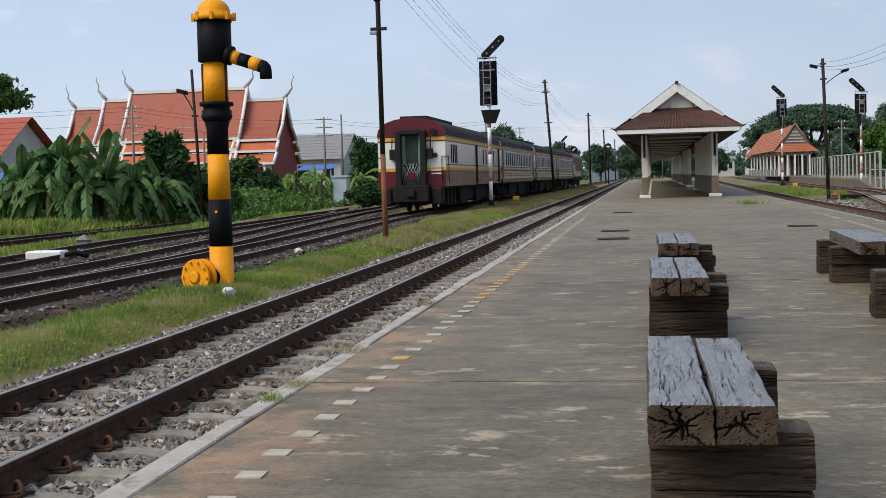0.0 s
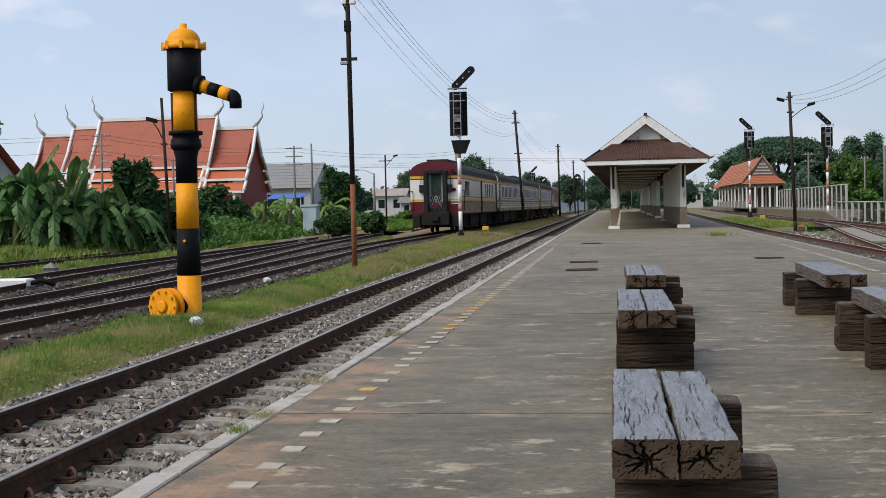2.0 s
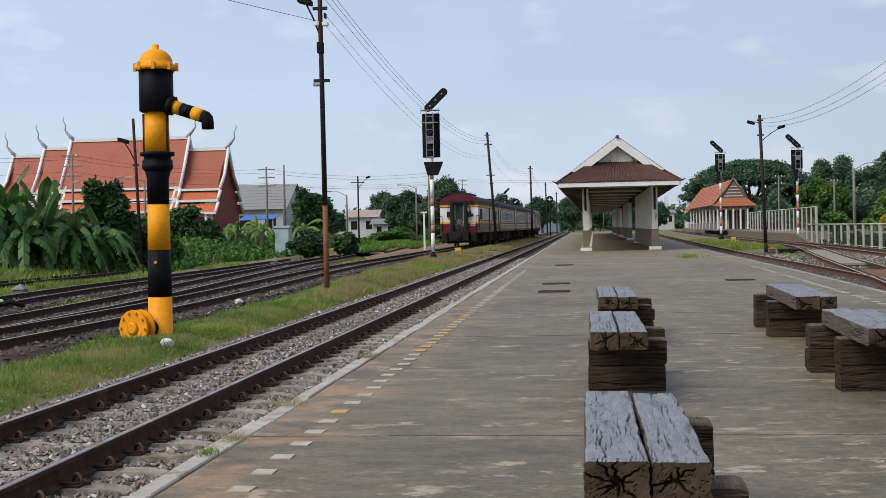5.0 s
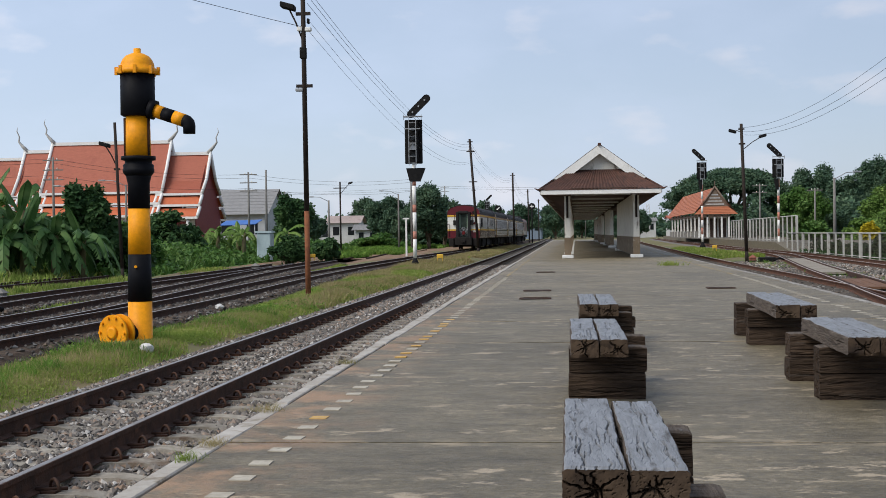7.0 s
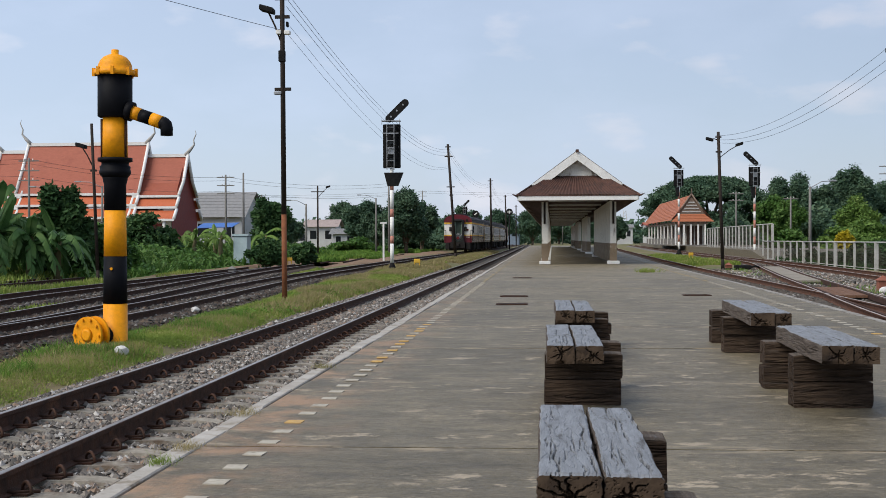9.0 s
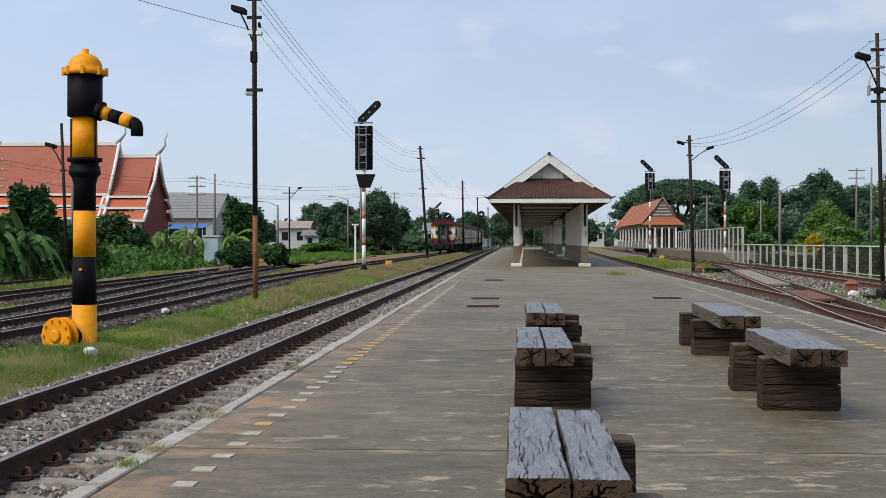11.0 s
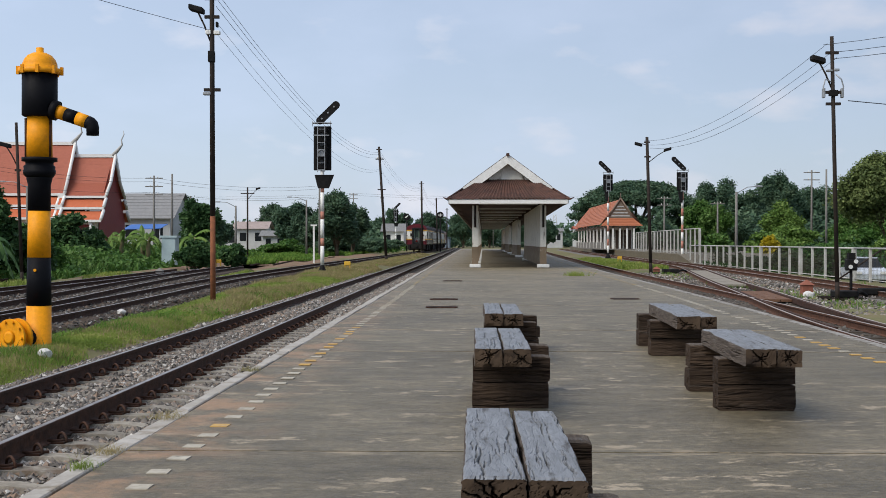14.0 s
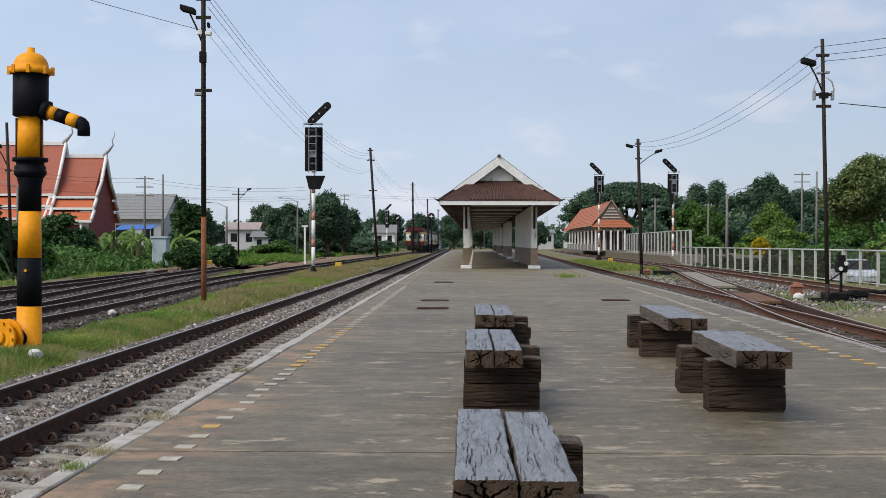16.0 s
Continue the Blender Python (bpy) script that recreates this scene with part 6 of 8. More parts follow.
    for k in range(4):
        bm = bmesh.new()
        x = x0 + 1.3 + 0.5 * k
        box(bm, x, x + 0.34, y0 + 1.57, y0 + 1.63, zf + 0.1, ze - 0.6)
        part("opening", bm, M_SOFFIT, t, "dark panel for a shaded doorway")
    bm = bmesh.new()
    box(bm, x0 - 0.4, x1 + 0.2, y0 - 1.2, y1, zf, zf + 0.12)
    part("plinth", bm, M_POLE_CONC, t)


hut()


# ---- temple ----
M_TEMPLE_TILE = mat("temple_terracotta", (0.40, 0.125, 0.078), (0.34, 0.105, 0.066), 3, 0.6, 0, 0.2, 30, (1, 1, 3), (0.26, 0.075, 0.05), (0.56, 0.8), 0.5)
M_TEMPLE_BAND = mat("temple_orange_band", (0.52, 0.14, 0.06), (0.46, 0.12, 0.05), 4, 0.55)
M_TEMPLE_RED = mat("temple_dark_red", (0.22, 0.035, 0.03), (0.17, 0.03, 0.028), 3, 0.6)
M_TEMPLE_WHITE = mat("temple_white", (0.78, 0.77, 0.74), (0.70, 0.69, 0.66), 2, 0.6)


M_HORN = mat("pale_horn_stucco", (0.46, 0.45, 0.43), (0.36, 0.35, 0.33), 3, 0.7)


def chofa(t, x, y, z, s, lean):
    """A slender curved horn finial on a ridge end."""
    bm = bmesh.new()
    pts = [(x - 0.25 * lean, y, z - 0.1), (x + 0.25 * lean * s, y, z + 0.45 * s), (x + 0.62 * lean * s, y, z + 0.9 * s), (x + 0.55 * lean * s, y, z + 1.35 * s), (x + 0.80 * lean * s, y, z + 1.9 * s), (x + 0.70 * lean * s, y, z + 2.3 * s)]
    tube(bm, pts, [0.20, 0.15, 0.085, 0.06, 0.045, 0.012], 6)
    part("horn_finial", bm, M_HORN, t, "slender curved roof finial")


def temple():
    t = thing("temple_hall", "temple hall with tiered terracotta roofs, white trim and horn finials", "temple")
    yr, zt = 113.5, 0.0
    tiers = [(-52.0, -48.5, 8.55, 0.9, -1), (-49.0, -45.9, 9.2, 0.6, -1), (-46.4, -35.3, 9.85, 0.0, 0), (-35.8, -31.7, 8.75, 0.6, 1)]
    for x0, x1, zr, back, end in tiers:
        prof = [(yr - 0.0, zr), (yr - 1.5, zr - 2.4), (yr - 3.0, 5.3 - 0.35 * back), None, (yr - 2.95, 5.1 - 0.35 * back), (yr - 3.75, 4.3 - 0.35 * back), None, (yr - 3.7, 4.05 - 0.35 * back), (yr - 4.6, 3.2 - 0.35 * back)]
        segs, cur = [], []
        for p in prof:
            if p is None:
                segs.append(cur)
                cur = []
            else:
                cur.append(p)
        segs.append(cur)
        for i, seg in enumerate(segs):
            for sgn in (1, -1):
                bm = bmesh.new()
                for (ya, za), (yb, zb) in zip(seg, seg[1:]):
                    if sgn < 0:
                        ya, yb = 2 * yr - ya, 2 * yr - yb
                    rows = 34 if i == 0 else 8
                    if sgn > 0:
                        tiled(bm, (x0, yb, zb), (x1, yb, zb), (x1, ya, za), (x0, ya, za), rows, 0.008)
                    else:
                        tiled(bm, (x1, yb, zb), (x0, yb, zb), (x0, ya, za), (x1, ya, za), rows)
                part("roof_tier", bm, M_TEMPLE_TILE if i == 0 else M_TEMPLE_BAND, t, "terracotta tiled slope" if i == 0 else "orange lower roof tier")
            bm = bmesh.new()
            ye, zz = seg[-1]
            box(bm, x0 - 0.05, x1 + 0.05, ye - 0.12, ye - 0.02, zz - 0.10, zz + 0.10)
            part("eave_trim", bm, M_TEMPLE_WHITE, t, "white eave band")
        bm = bmesh.new()
        box(bm, x0 - 0.1, x1 + 0.1, yr - 0.14, yr + 0.14, zr - 0.05, zr + 0.24)
        part("ridge_trim", bm, M_TEMPLE_WHITE, t, "white ridge")
        for xx in (x0, x1):
            for seg in segs:
                for sgn in (1, -1):
                    bm = bmesh.new()
                    pts = [(xx, y if sgn > 0 else 2 * yr - y, z + 0.1) for y, z in seg]
                    tube(bm, pts, 0.15, 6)
                    part("verge_trim", bm, M_TEMPLE_WHITE, t, "white verge moulding")
            s = 1 if xx == x1 else -1
            bm = bmesh.new()
            yy = [(y, z - 0.15) for y, z in prof if True and (y, z)] if None not in prof else [(p[0], p[1] - 0.15) for p in prof if p]
            poly(bm, [(xx - 0.3 * s, yr - 4.1, 0), (xx - 0.3 * s, yr - 4.1, 3.1), (xx - 0.3 * s, yr - 3.0, 5.0), (xx - 0.3 * s, yr, zr - 0.2), (xx - 0.3 * s, yr + 3.0, 5.0), (xx - 0.3 * s, yr + 4.1, 3.1), (xx - 0.3 * s, yr + 4.1, 0)])
            part("gable_wall", bm, M_TEMPLE_RED, t, "dark red gable")
        chofa(t, x0 if end <= 0 else x1, yr, zr + 0.2, 0.95, -1 if end <= 0 else 1)
        if end == 0:
            chofa(t, x1, yr, zr + 0.2, 0.95, 1)
    bm = bmesh.new()
    box(bm, -51.5, -32.1, yr - 4.0, yr + 4.0, -0.3, 3.2)
    wall = part("wall", bm, M_CREAM_WALL, t)
    for k in range(6):
        bm = bmesh.new()
        x = -48.5 + 2.9 * k
        box(bm, x, x + 1.2, yr - 4.04, yr - 3.96, 1.0, 2.7)
        part("window", bm, M_TEMPLE_RED, wall, "dark red shutter")
    bm = bmesh.new()
    box(bm, -51, -36.5, yr - 8.6, yr - 8.4, -0.3, 1.9)
    part("compound_wall", bm, M_TEMPLE_RED, t, "dark red compound wall")
    for x in (-46.0, -41.5, -37.5, -32.6):
        bm = bmesh.new()
        tube(bm, [(x, yr - 4.4, -0.3), (x, yr - 4.4, 3.1)], 0.16, 8)
        part("column", bm, M_TEMPLE_WHITE, t)


temple()


def gable_house(x0, x1, y0, y1, ze, za, roof_m, wall_m, label, along_x=True, openings=True):
    """A plain building with a pitched roof, its eaves overhanging."""
    t = thing("house", label, "building")
    bm = bmesh.new()
    box(bm, x0, x1, y0, y1, -0.4, ze)
    wall = part("wall", bm, wall_m, t)
    bm = bmesh.new()
    o = 0.5
    if along_x:
        yc = (y0 + y1) / 2
        tiled(bm, (x0 - o, y0 - o, ze - 0.1), (x1 + o, y0 - o, ze - 0.1), (x1 + o, yc, za), (x0 - o, yc, za), 8)
        tiled(bm, (x1 + o, y1 + o, ze - 0.1), (x0 - o, y1 + o, ze - 0.1), (x0 - o, yc, za), (x1 + o, yc, za), 8)
    else:
        xc = (x0 + x1) / 2
        tiled(bm, (x0 - o, y1 + o, ze - 0.1), (x0 - o, y0 - o, ze - 0.1), (xc, y0 - o, za), (xc, y1 + o, za), 8)
        tiled(bm, (x1 + o, y0 - o, ze - 0.1), (x1 + o, y1 + o, ze - 0.1), (xc, y1 + o, za), (xc, y0 - o, za), 8)
    part("roof", bm, roof_m, t)
    for q in (0, 1):
        bm = bmesh.new()
        if along_x:
            x = (x0, x1)[q]
            poly(bm, [(x, y0, ze), (x, y1, ze), (x, (y0 + y1) / 2, za - 0.1)])
        else:
            y = (y0, y1)[q]
            poly(bm, [(x0, y, ze), (x1, y, ze), ((x0 + x1) / 2, y, za - 0.1)])
        part("gable", bm, wall_m, t)
    if openings:
        n = max(2, int((x1 - x0) / 2.2))
        for k in range(n):
            bm = bmesh.new()
            x = x0 + (k + 0.3) * (x1 - x0) / n
            box(bm, x, x + (x1 - x0) / n * 0.42, y0 - 0.03, y0 + 0.03, ze * 0.42, ze * 0.80)
            part("window", bm, M_GLASS_DARK, wall)
    return t


M_GREY_ROOF = mat("grey_fibre_roof", (0.26, 0.255, 0.25), (0.20, 0.20, 0.20), 3, 0.8, 0, 0.2, 20, c3=(0.30, 0.29, 0.28), c3_at=(0.66, 0.75), c3_scale=0.5)
M_PALE_WALL = mat("pale_grey_wall", (0.48, 0.49, 0.50), (0.40, 0.41, 0.42), 1, 0.8, c3=(0.32, 0.31, 0.30), c3_scale=0.8)
M_WHITE_WALL = mat("white_wall", (0.52, 0.52, 0.51), (0.44, 0.44, 0.43), 1, 0.8, c3=(0.42, 0.40, 0.38), c3_scale=0.9)
M_BLUE_SHEET = mat("blue_tarpaulin", (0.05, 0.16, 0.48), (0.04, 0.13, 0.40), 3, 0.5)
M_BLUE_WALL = mat("faded_blue_wall", (0.20, 0.245, 0.31), (0.17, 0.21, 0.27), 2, 0.7)
M_RED_TILE = mat("red_house_tile", (0.42, 0.10, 0.065), (0.33, 0.085, 0.055), 5, 0.7, stretch=(1, 1, 6), c3=(0.22, 0.08, 0.06), c3_scale=0.7)
M_PINK_ROOF = mat("dusty_pink_roof", (0.42, 0.34, 0.31), (0.33, 0.27, 0.25), 3, 0.8, 0, 0.2, 20, c3=(0.24, 0.18, 0.16), c3_scale=0.8)
gable_house(-39.4, -31.2, 132, 142, 3.7, 6.4, M_GREY_ROOF, M_PALE_WALL, "grey-roofed warehouse with pale walls")
gable_house(-42.5, -33.2, 62, 70, 2.7, 5.2, M_RED_TILE, M_WHITE_WALL, "house with a steep red tiled roof among trees")
gable_house(-42, -33, 205, 213, 2.6, 3.4, M_GREY_ROOF, M_WHITE_WALL, "low white house with a flat grey roof")
gable_house(-34.3, -29.9, 185, 190, 3.2, 4.2, M_PINK_ROOF, M_WHITE_WALL, "low white house with a dusty pink roof beyond the sidings")
gable_house(-29.2, -26.0, 178, 182, 2.1, 2.8, M_GREY_ROOF, M_WHITE_WALL, "small white outhouse with a grey roof")
gable_house(-16.2, -12.5, 232, 240, 3.2, 4.6, M_GREY_ROOF, M_WHITE, "white building behind the sidings")
gable_house(-13.0, -6.0, 330, 345, 4.6, 7.4, M_BLUE_WALL, M_BLUE_WALL, "faded blue building beyond the station throat")
gable_house(19.8, 24.0, 345, 352, 4.2, 5.0, M_GREY_ROOF, M_WHITE_WALL, "distant white building past the platform")
gable_house(25.5, 29.5, 320, 330, 4.5, 5.2, M_RED_TILE, M_WHITE_WALL, "distant pinkish building past the platform")


def tarp(x0, x1, y, z, label):
    t = thing("tarpaulin_roof", label, "awning")
    bm = bmesh.new()
    slab(bm, [(x0, y - 1.5, z - 0.35), (x1, y - 1.5, z - 0.25), (x1, y + 1.5, z + 0.2), (x0, y + 1.5, z + 0.15)], 0.04)
    part("sheet", bm, M_BLUE_SHEET, t)
    for x in (x0 + 0.1, x1 - 0.1):
        bm = bmesh.new()
        tube(bm, [(x, y - 1.4, -0.3), (x, y - 1.4, z - 0.28)], 0.05, 6)
        part("post", bm, M_GREY_METAL, t)


tarp(-33.0, -29.4, 122, 2.7, "sagging blue tarpaulin awning beside the temple")
tarp(-30.6, -27.2, 56, 1.9, "blue sheet awning beside the red-roofed house")


def concrete_pole(x, y, h, label, lamp=0.0, arms=0):
    t = thing("concrete_pole", label, "pole", pose(x, y, 0), "concrete poles")
    bm = bmesh.new()
    tube(bm, [(0, 0, -0.4), (0, 0, h)], [0.115, 0.075], 8)
    part("shaft", bm, M_POLE_CONC, t)
    if lamp:
        bm = bmesh.new()
        tube(bm, [(0, 0, h - 0.1), (lamp * 0.5, 0, h + 0.3), (lamp, 0, h + 0.35)], 0.03, 6)
        part("lamp_arm", bm, M_GREY_METAL, t)
        bm = bmesh.new()
        box(bm, lamp - 0.24, lamp + 0.24, -0.10, 0.10, h + 0.29, h + 0.40)
        bevelled(bm, 0.03)
        part("lamp_head", bm, M_GREY_METAL, t)
    for k in range(arms):
        bm = bmesh.new()
        box(bm, -0.75, 0.75, -0.05, 0.05, h - 0.26 - 0.7 * k, h - 0.18 - 0.7 * k)
        part("crossarm", bm, M_POLE_CONC, t)
        insulators(t, 0.0, h - 0.18 - 0.7 * k, 0, 3)
    return t


for x, y, h, lp, ar in ((-25.6, 109, 7.0, 0, 0), (-26.9, 108, 6.8, 0, 3), (-22.7, 103, 4.9, 0, 0), (-33.5, 96, 5.4, -1.9, 0), (-36.8, 90, 7.2, 0, 3), (-20.9, 113, 4.4, -1.6, 0), (-17.5, 135, 5.6, -1.8, 0), (-15.3, 128, 6.8, 0, 0),
                        (16.7, 82, 4.4, 1.4, 0), (30.0, 110, 7.4, 0, 0), (31.9, 122, 8.0, 0, 2), (20.0, 135, 6.0, 0, 2), (24.6, 130, 5.3, 0, 1), (5.2, 330, 9.0, 0, 0), (-33.2, 86, 4.6, -1.7, 0), (-70, 215, 9.4, 0, 2), (-20, 215, 9.4, 0, 2), (31, 215, 9.4, 0, 2), (90, 215, 9.4, 0, 2), (-75, 84, 7.6, 0, 2)):
    concrete_pole(x, y, h, "grey concrete pole with crossarms" if ar else ("grey concrete street lamp with a curved arm" if lp else "plain grey concrete pole"), lp, ar)


def utility_box(x, y, h, w, material, label):
    t = thing("utility_box", label, "box", pose(x, y, -0.3))
    bm = bmesh.new()
    box(bm, -w / 2, w / 2, -w / 2, w / 2, 0, h)
    bevelled(bm, 0.05)
    part("body", bm, material, t)
    bm = bmesh.new()
    v = box(bm, -w / 2 - 0.06, w / 2 + 0.06, -w / 2 - 0.06, w / 2 + 0.06, h, h + 0.12)
    part("lid", bm, material, t)


M_TANK = mat("pale_blue_tank", (0.42, 0.52, 0.53), (0.34, 0.43, 0.45), 2, 0.5)
utility_box(-17.6, 74.5, 1.75, 0.85, M_TANK, "pale blue-grey tank box among bushes")


def lattice_tower(x, y, h):
    t = thing("radio_tower", "distant red and white lattice tower", "tower", pose(x, y, 0))
    for s, q in ((-1, -1), (1, -1), (1, 1), (-1, 1)):
        bm = bmesh.new()
        tube(bm, [(s * 1.6, q * 1.6, 0), (s * 0.4, q * 0.4, h)], 0.15, 4)
        part("leg", bm, M_PALE_WALL, t)
    for k in range(9):
        z = h * k / 9
        w = 1.6 - 1.2 * k / 9
        bm = bmesh.new()
        tube(bm, [(-w, -w, z), (w * 0.9, -w * 0.9, z + h / 9)], 0.1, 4)
        part("brace", bm, M_PALE_WALL, t)


lattice_tower(30.5, 480, 11.5)

M_CAR = mat("silver_car_paint", (0.62, 0.66, 0.72), (0.56, 0.60, 0.66), 2, 0.3, 0.2, 0)
M_TYRE = mat("tyre_rubber", (0.02, 0.02, 0.02), rough=0.9)


def car(x, y, turn, paint, label):
    """A parked saloon: shaped body, glasshouse, wheels with rims, lights."""
    t = thing("car", label, "car", pose(x, y, land(x, y) - 0.01, 0, 0, turn), "parked cars")
    bm = bmesh.new()
    prof = [(-2.1, 0.3), (2.1, 0.3), (2.15, 0.65), (1.95, 0.82), (1.1, 0.92), (-1.35, 0.95), (-2.05, 0.88), (-2.15, 0.6)]
    slab(bm, [(-0.84, a, b) for a, b in prof], 1.68)
    bevelled(bm, 0.06, 2)
    body = part("body", bm, paint, t)
    bm = bmesh.new()
    lo = [(-0.76, -1.5, 0.93), (0.76, -1.5, 0.93), (0.76, 1.15, 0.91), (-0.76, 1.15, 0.91)]
    hi = [(-0.60, -0.95, 1.42), (0.60, -0.95, 1.42), (0.60, 0.35, 1.45), (-0.60, 0.35, 1.45)]
    a = [bm.verts.new(p) for p in lo]
    b = [bm.verts.new(p) for p in hi]
    for i in range(4):
        bm.faces.new((a[i], a[(i + 1) % 4], b[(i + 1) % 4], b[i]))
    part("glasshouse", bm, M_GLASS_DARK, body, "dark car glass")
    bm = bmesh.new()
    slab(bm, [(-0.6, -0.95, 1.42), (0.6, -0.95, 1.42), (0.6, 0.35, 1.45), (-0.6, 0.35, 1.45)], 0.04)
    part("roof", bm, paint, body)
    for sx in (-1, 1):
        for sy in (-1.3, 1.3):
            bm = bmesh.new()
            tube(bm, [(sx * 0.66, sy, 0.31), (sx * 0.86, sy, 0.31)], 0.31, 18)
            wh = part("wheel", bm, M_TYRE, t)
            bm = bmesh.new()
            tube(bm, [(sx * 0.85, sy, 0.31), (sx * 0.875, sy, 0.31)], 0.19, 14)
            part("rim", bm, M_GREY_METAL, wh)
        bm = bmesh.new()
        box(bm, sx * 0.62 - 0.16, sx * 0.62 + 0.16, -2.19, -2.08, 0.6, 0.74)
        part("headlight", bm, M_LENS, body)


car(21.0, 70.0, -4, M_CAR, "silver saloon car parked behind the white fence")
# ---- plants ----
L_DARK = leaf_mat("leaves_dark", (0.020, 0.052, 0.020), (0.046, 0.100, 0.034), (0.105, 0.178, 0.060))
# L_HEDGE: dull dark tones that stand for shade behind the fence
L_HEDGE = leaf_mat("shade_hedge_leaves", (0.022, 0.036, 0.018), (0.046, 0.064, 0.030), (0.090, 0.105, 0.052))
# far leaves tinted pale and bluish, so distance haze is in the colour
L_FAR = leaf_mat("leaves_far_haze", (0.034, 0.074, 0.046), (0.074, 0.130, 0.076), (0.145, 0.210, 0.118), clump=0.35)
L_MID = leaf_mat("leaves_mid", (0.030, 0.080, 0.018), (0.070, 0.150, 0.030), (0.160, 0.245, 0.075))
L_LIGHT = leaf_mat("leaves_light", (0.055, 0.110, 0.022), (0.125, 0.212, 0.046), (0.245, 0.34, 0.095))
L_OLIVE = leaf_mat("leaves_olive", (0.052, 0.080, 0.028), (0.130, 0.172, 0.058), (0.27, 0.32, 0.12))
L_YELLOW = leaf_mat("yellow_blossom", (0.35, 0.28, 0.02), (0.5, 0.4, 0.03), (0.2, 0.24, 0.04))
L_GRASS = leaf_mat("grass_blades", (0.12, 0.190, 0.040), (0.235, 0.310, 0.062), (0.44, 0.41, 0.17), 0.8, 0.9, 0.3)
L_WEED = leaf_mat("green_weed_blades", (0.065, 0.145, 0.026), (0.135, 0.245, 0.042), (0.25, 0.33, 0.08), 0.8, 0.9, 0.3)
L_DRY = leaf_mat("dry_grass_blades", (0.17, 0.175, 0.062), (0.320, 0.265, 0.125), (0.42, 0.34, 0.19), 0.8, 0.9, 0.3)
# upper two tones raised to paint glints on the banana leaves
L_BANANA = leaf_mat("banana_leaf", (0.024, 0.066, 0.022), (0.066, 0.140, 0.042), (0.160, 0.250, 0.085), 0.42, 1.4)
M_BARK = mat("grey_brown_bark", (0.16, 0.125, 0.09), (0.09, 0.07, 0.05), 8, 0.9, 0, 0.6, 25, (1, 1, 0.3))
RNG = np.random.default_rng(7)


def leaves_mesh(name, centres, normals_up, size, material, fold=0.35, aspect=1.7):
    """Many small folded leaf sprays, each two triangles about a rib, at the centres."""
    n = len(centres)
    d = RNG.normal(size=(n, 3))
    d[:, 2] = d[:, 2] * 0.6 - 0.25
    d /= np.linalg.norm(d, axis=1)[:, None]
    up = RNG.normal(size=(n, 3)) * 0.55 + normals_up
    s = np.cross(d, up)
    s /= np.linalg.norm(s, axis=1)[:, None] + 1e-9
    w = np.cross(s, d)
    sz = (size * RNG.uniform(0.55, 1.35, n))[:, None]
    a = centres - d * sz * aspect * 0.5
    b = centres + s * sz * 0.5 + w * sz * fold * 0.3
    c = centres + d * sz * aspect * 0.5
    e = centres - s * sz * 0.5 + w * sz * fold * 0.3
    verts = np.stack([a, b, c, e], 1).reshape(-1, 3)
    idx = np.arange(n)[:, None] * 4
    faces = np.concatenate([idx + [0, 1, 2], idx + [0, 2, 3]], 0)
    me = bpy.data.meshes.new(name)
    me.from_pydata(verts.tolist(), [], faces.tolist())
    me.materials.append(material)
    return me


def blob_points(blobs, n, depth=0.35):
    """Points through the outer part of a set of ellipsoids (x, y, z, rx, ry, rz), uneven outside."""
    vol = np.array([b[3] * b[4] + b[4] * b[5] + b[3] * b[5] for b in blobs])
    pick = RNG.choice(len(blobs), n, p=vol / vol.sum())
    B = np.array(blobs)[pick]
    v = RNG.normal(size=(n, 3))
    v /= np.linalg.norm(v, axis=1)[:, None]
    r = 1 - depth * RNG.random(n) ** 1.4 + 0.15 * RNG.normal(size=n)
    return B[:, :3] + v * B[:, 3:] * r[:, None], v


def crown_blobs(cx, cy, cz, rx, ry, rz, n, seed, small=0.36):
    rnd = random.Random(seed)
    out = [(cx, cy, cz - rz * 0.1, rx * 0.62, ry * 0.62, rz * 0.62)]
    for k in range(n):
        th, ph = rnd.uniform(0, 2 * math.pi), math.asin(rnd.uniform(-0.6, 1.0))
        q = rnd.uniform(0.60, 0.88)
        s = rnd.uniform(small * 0.45, small * 1.05)
        out.append((cx + rx * q * math.cos(th) * math.cos(ph), cy + ry * q * math.sin(th) * math.cos(ph), cz + rz * q * math.sin(ph), rx * s, ry * s, rz * s * 0.85))
    return out


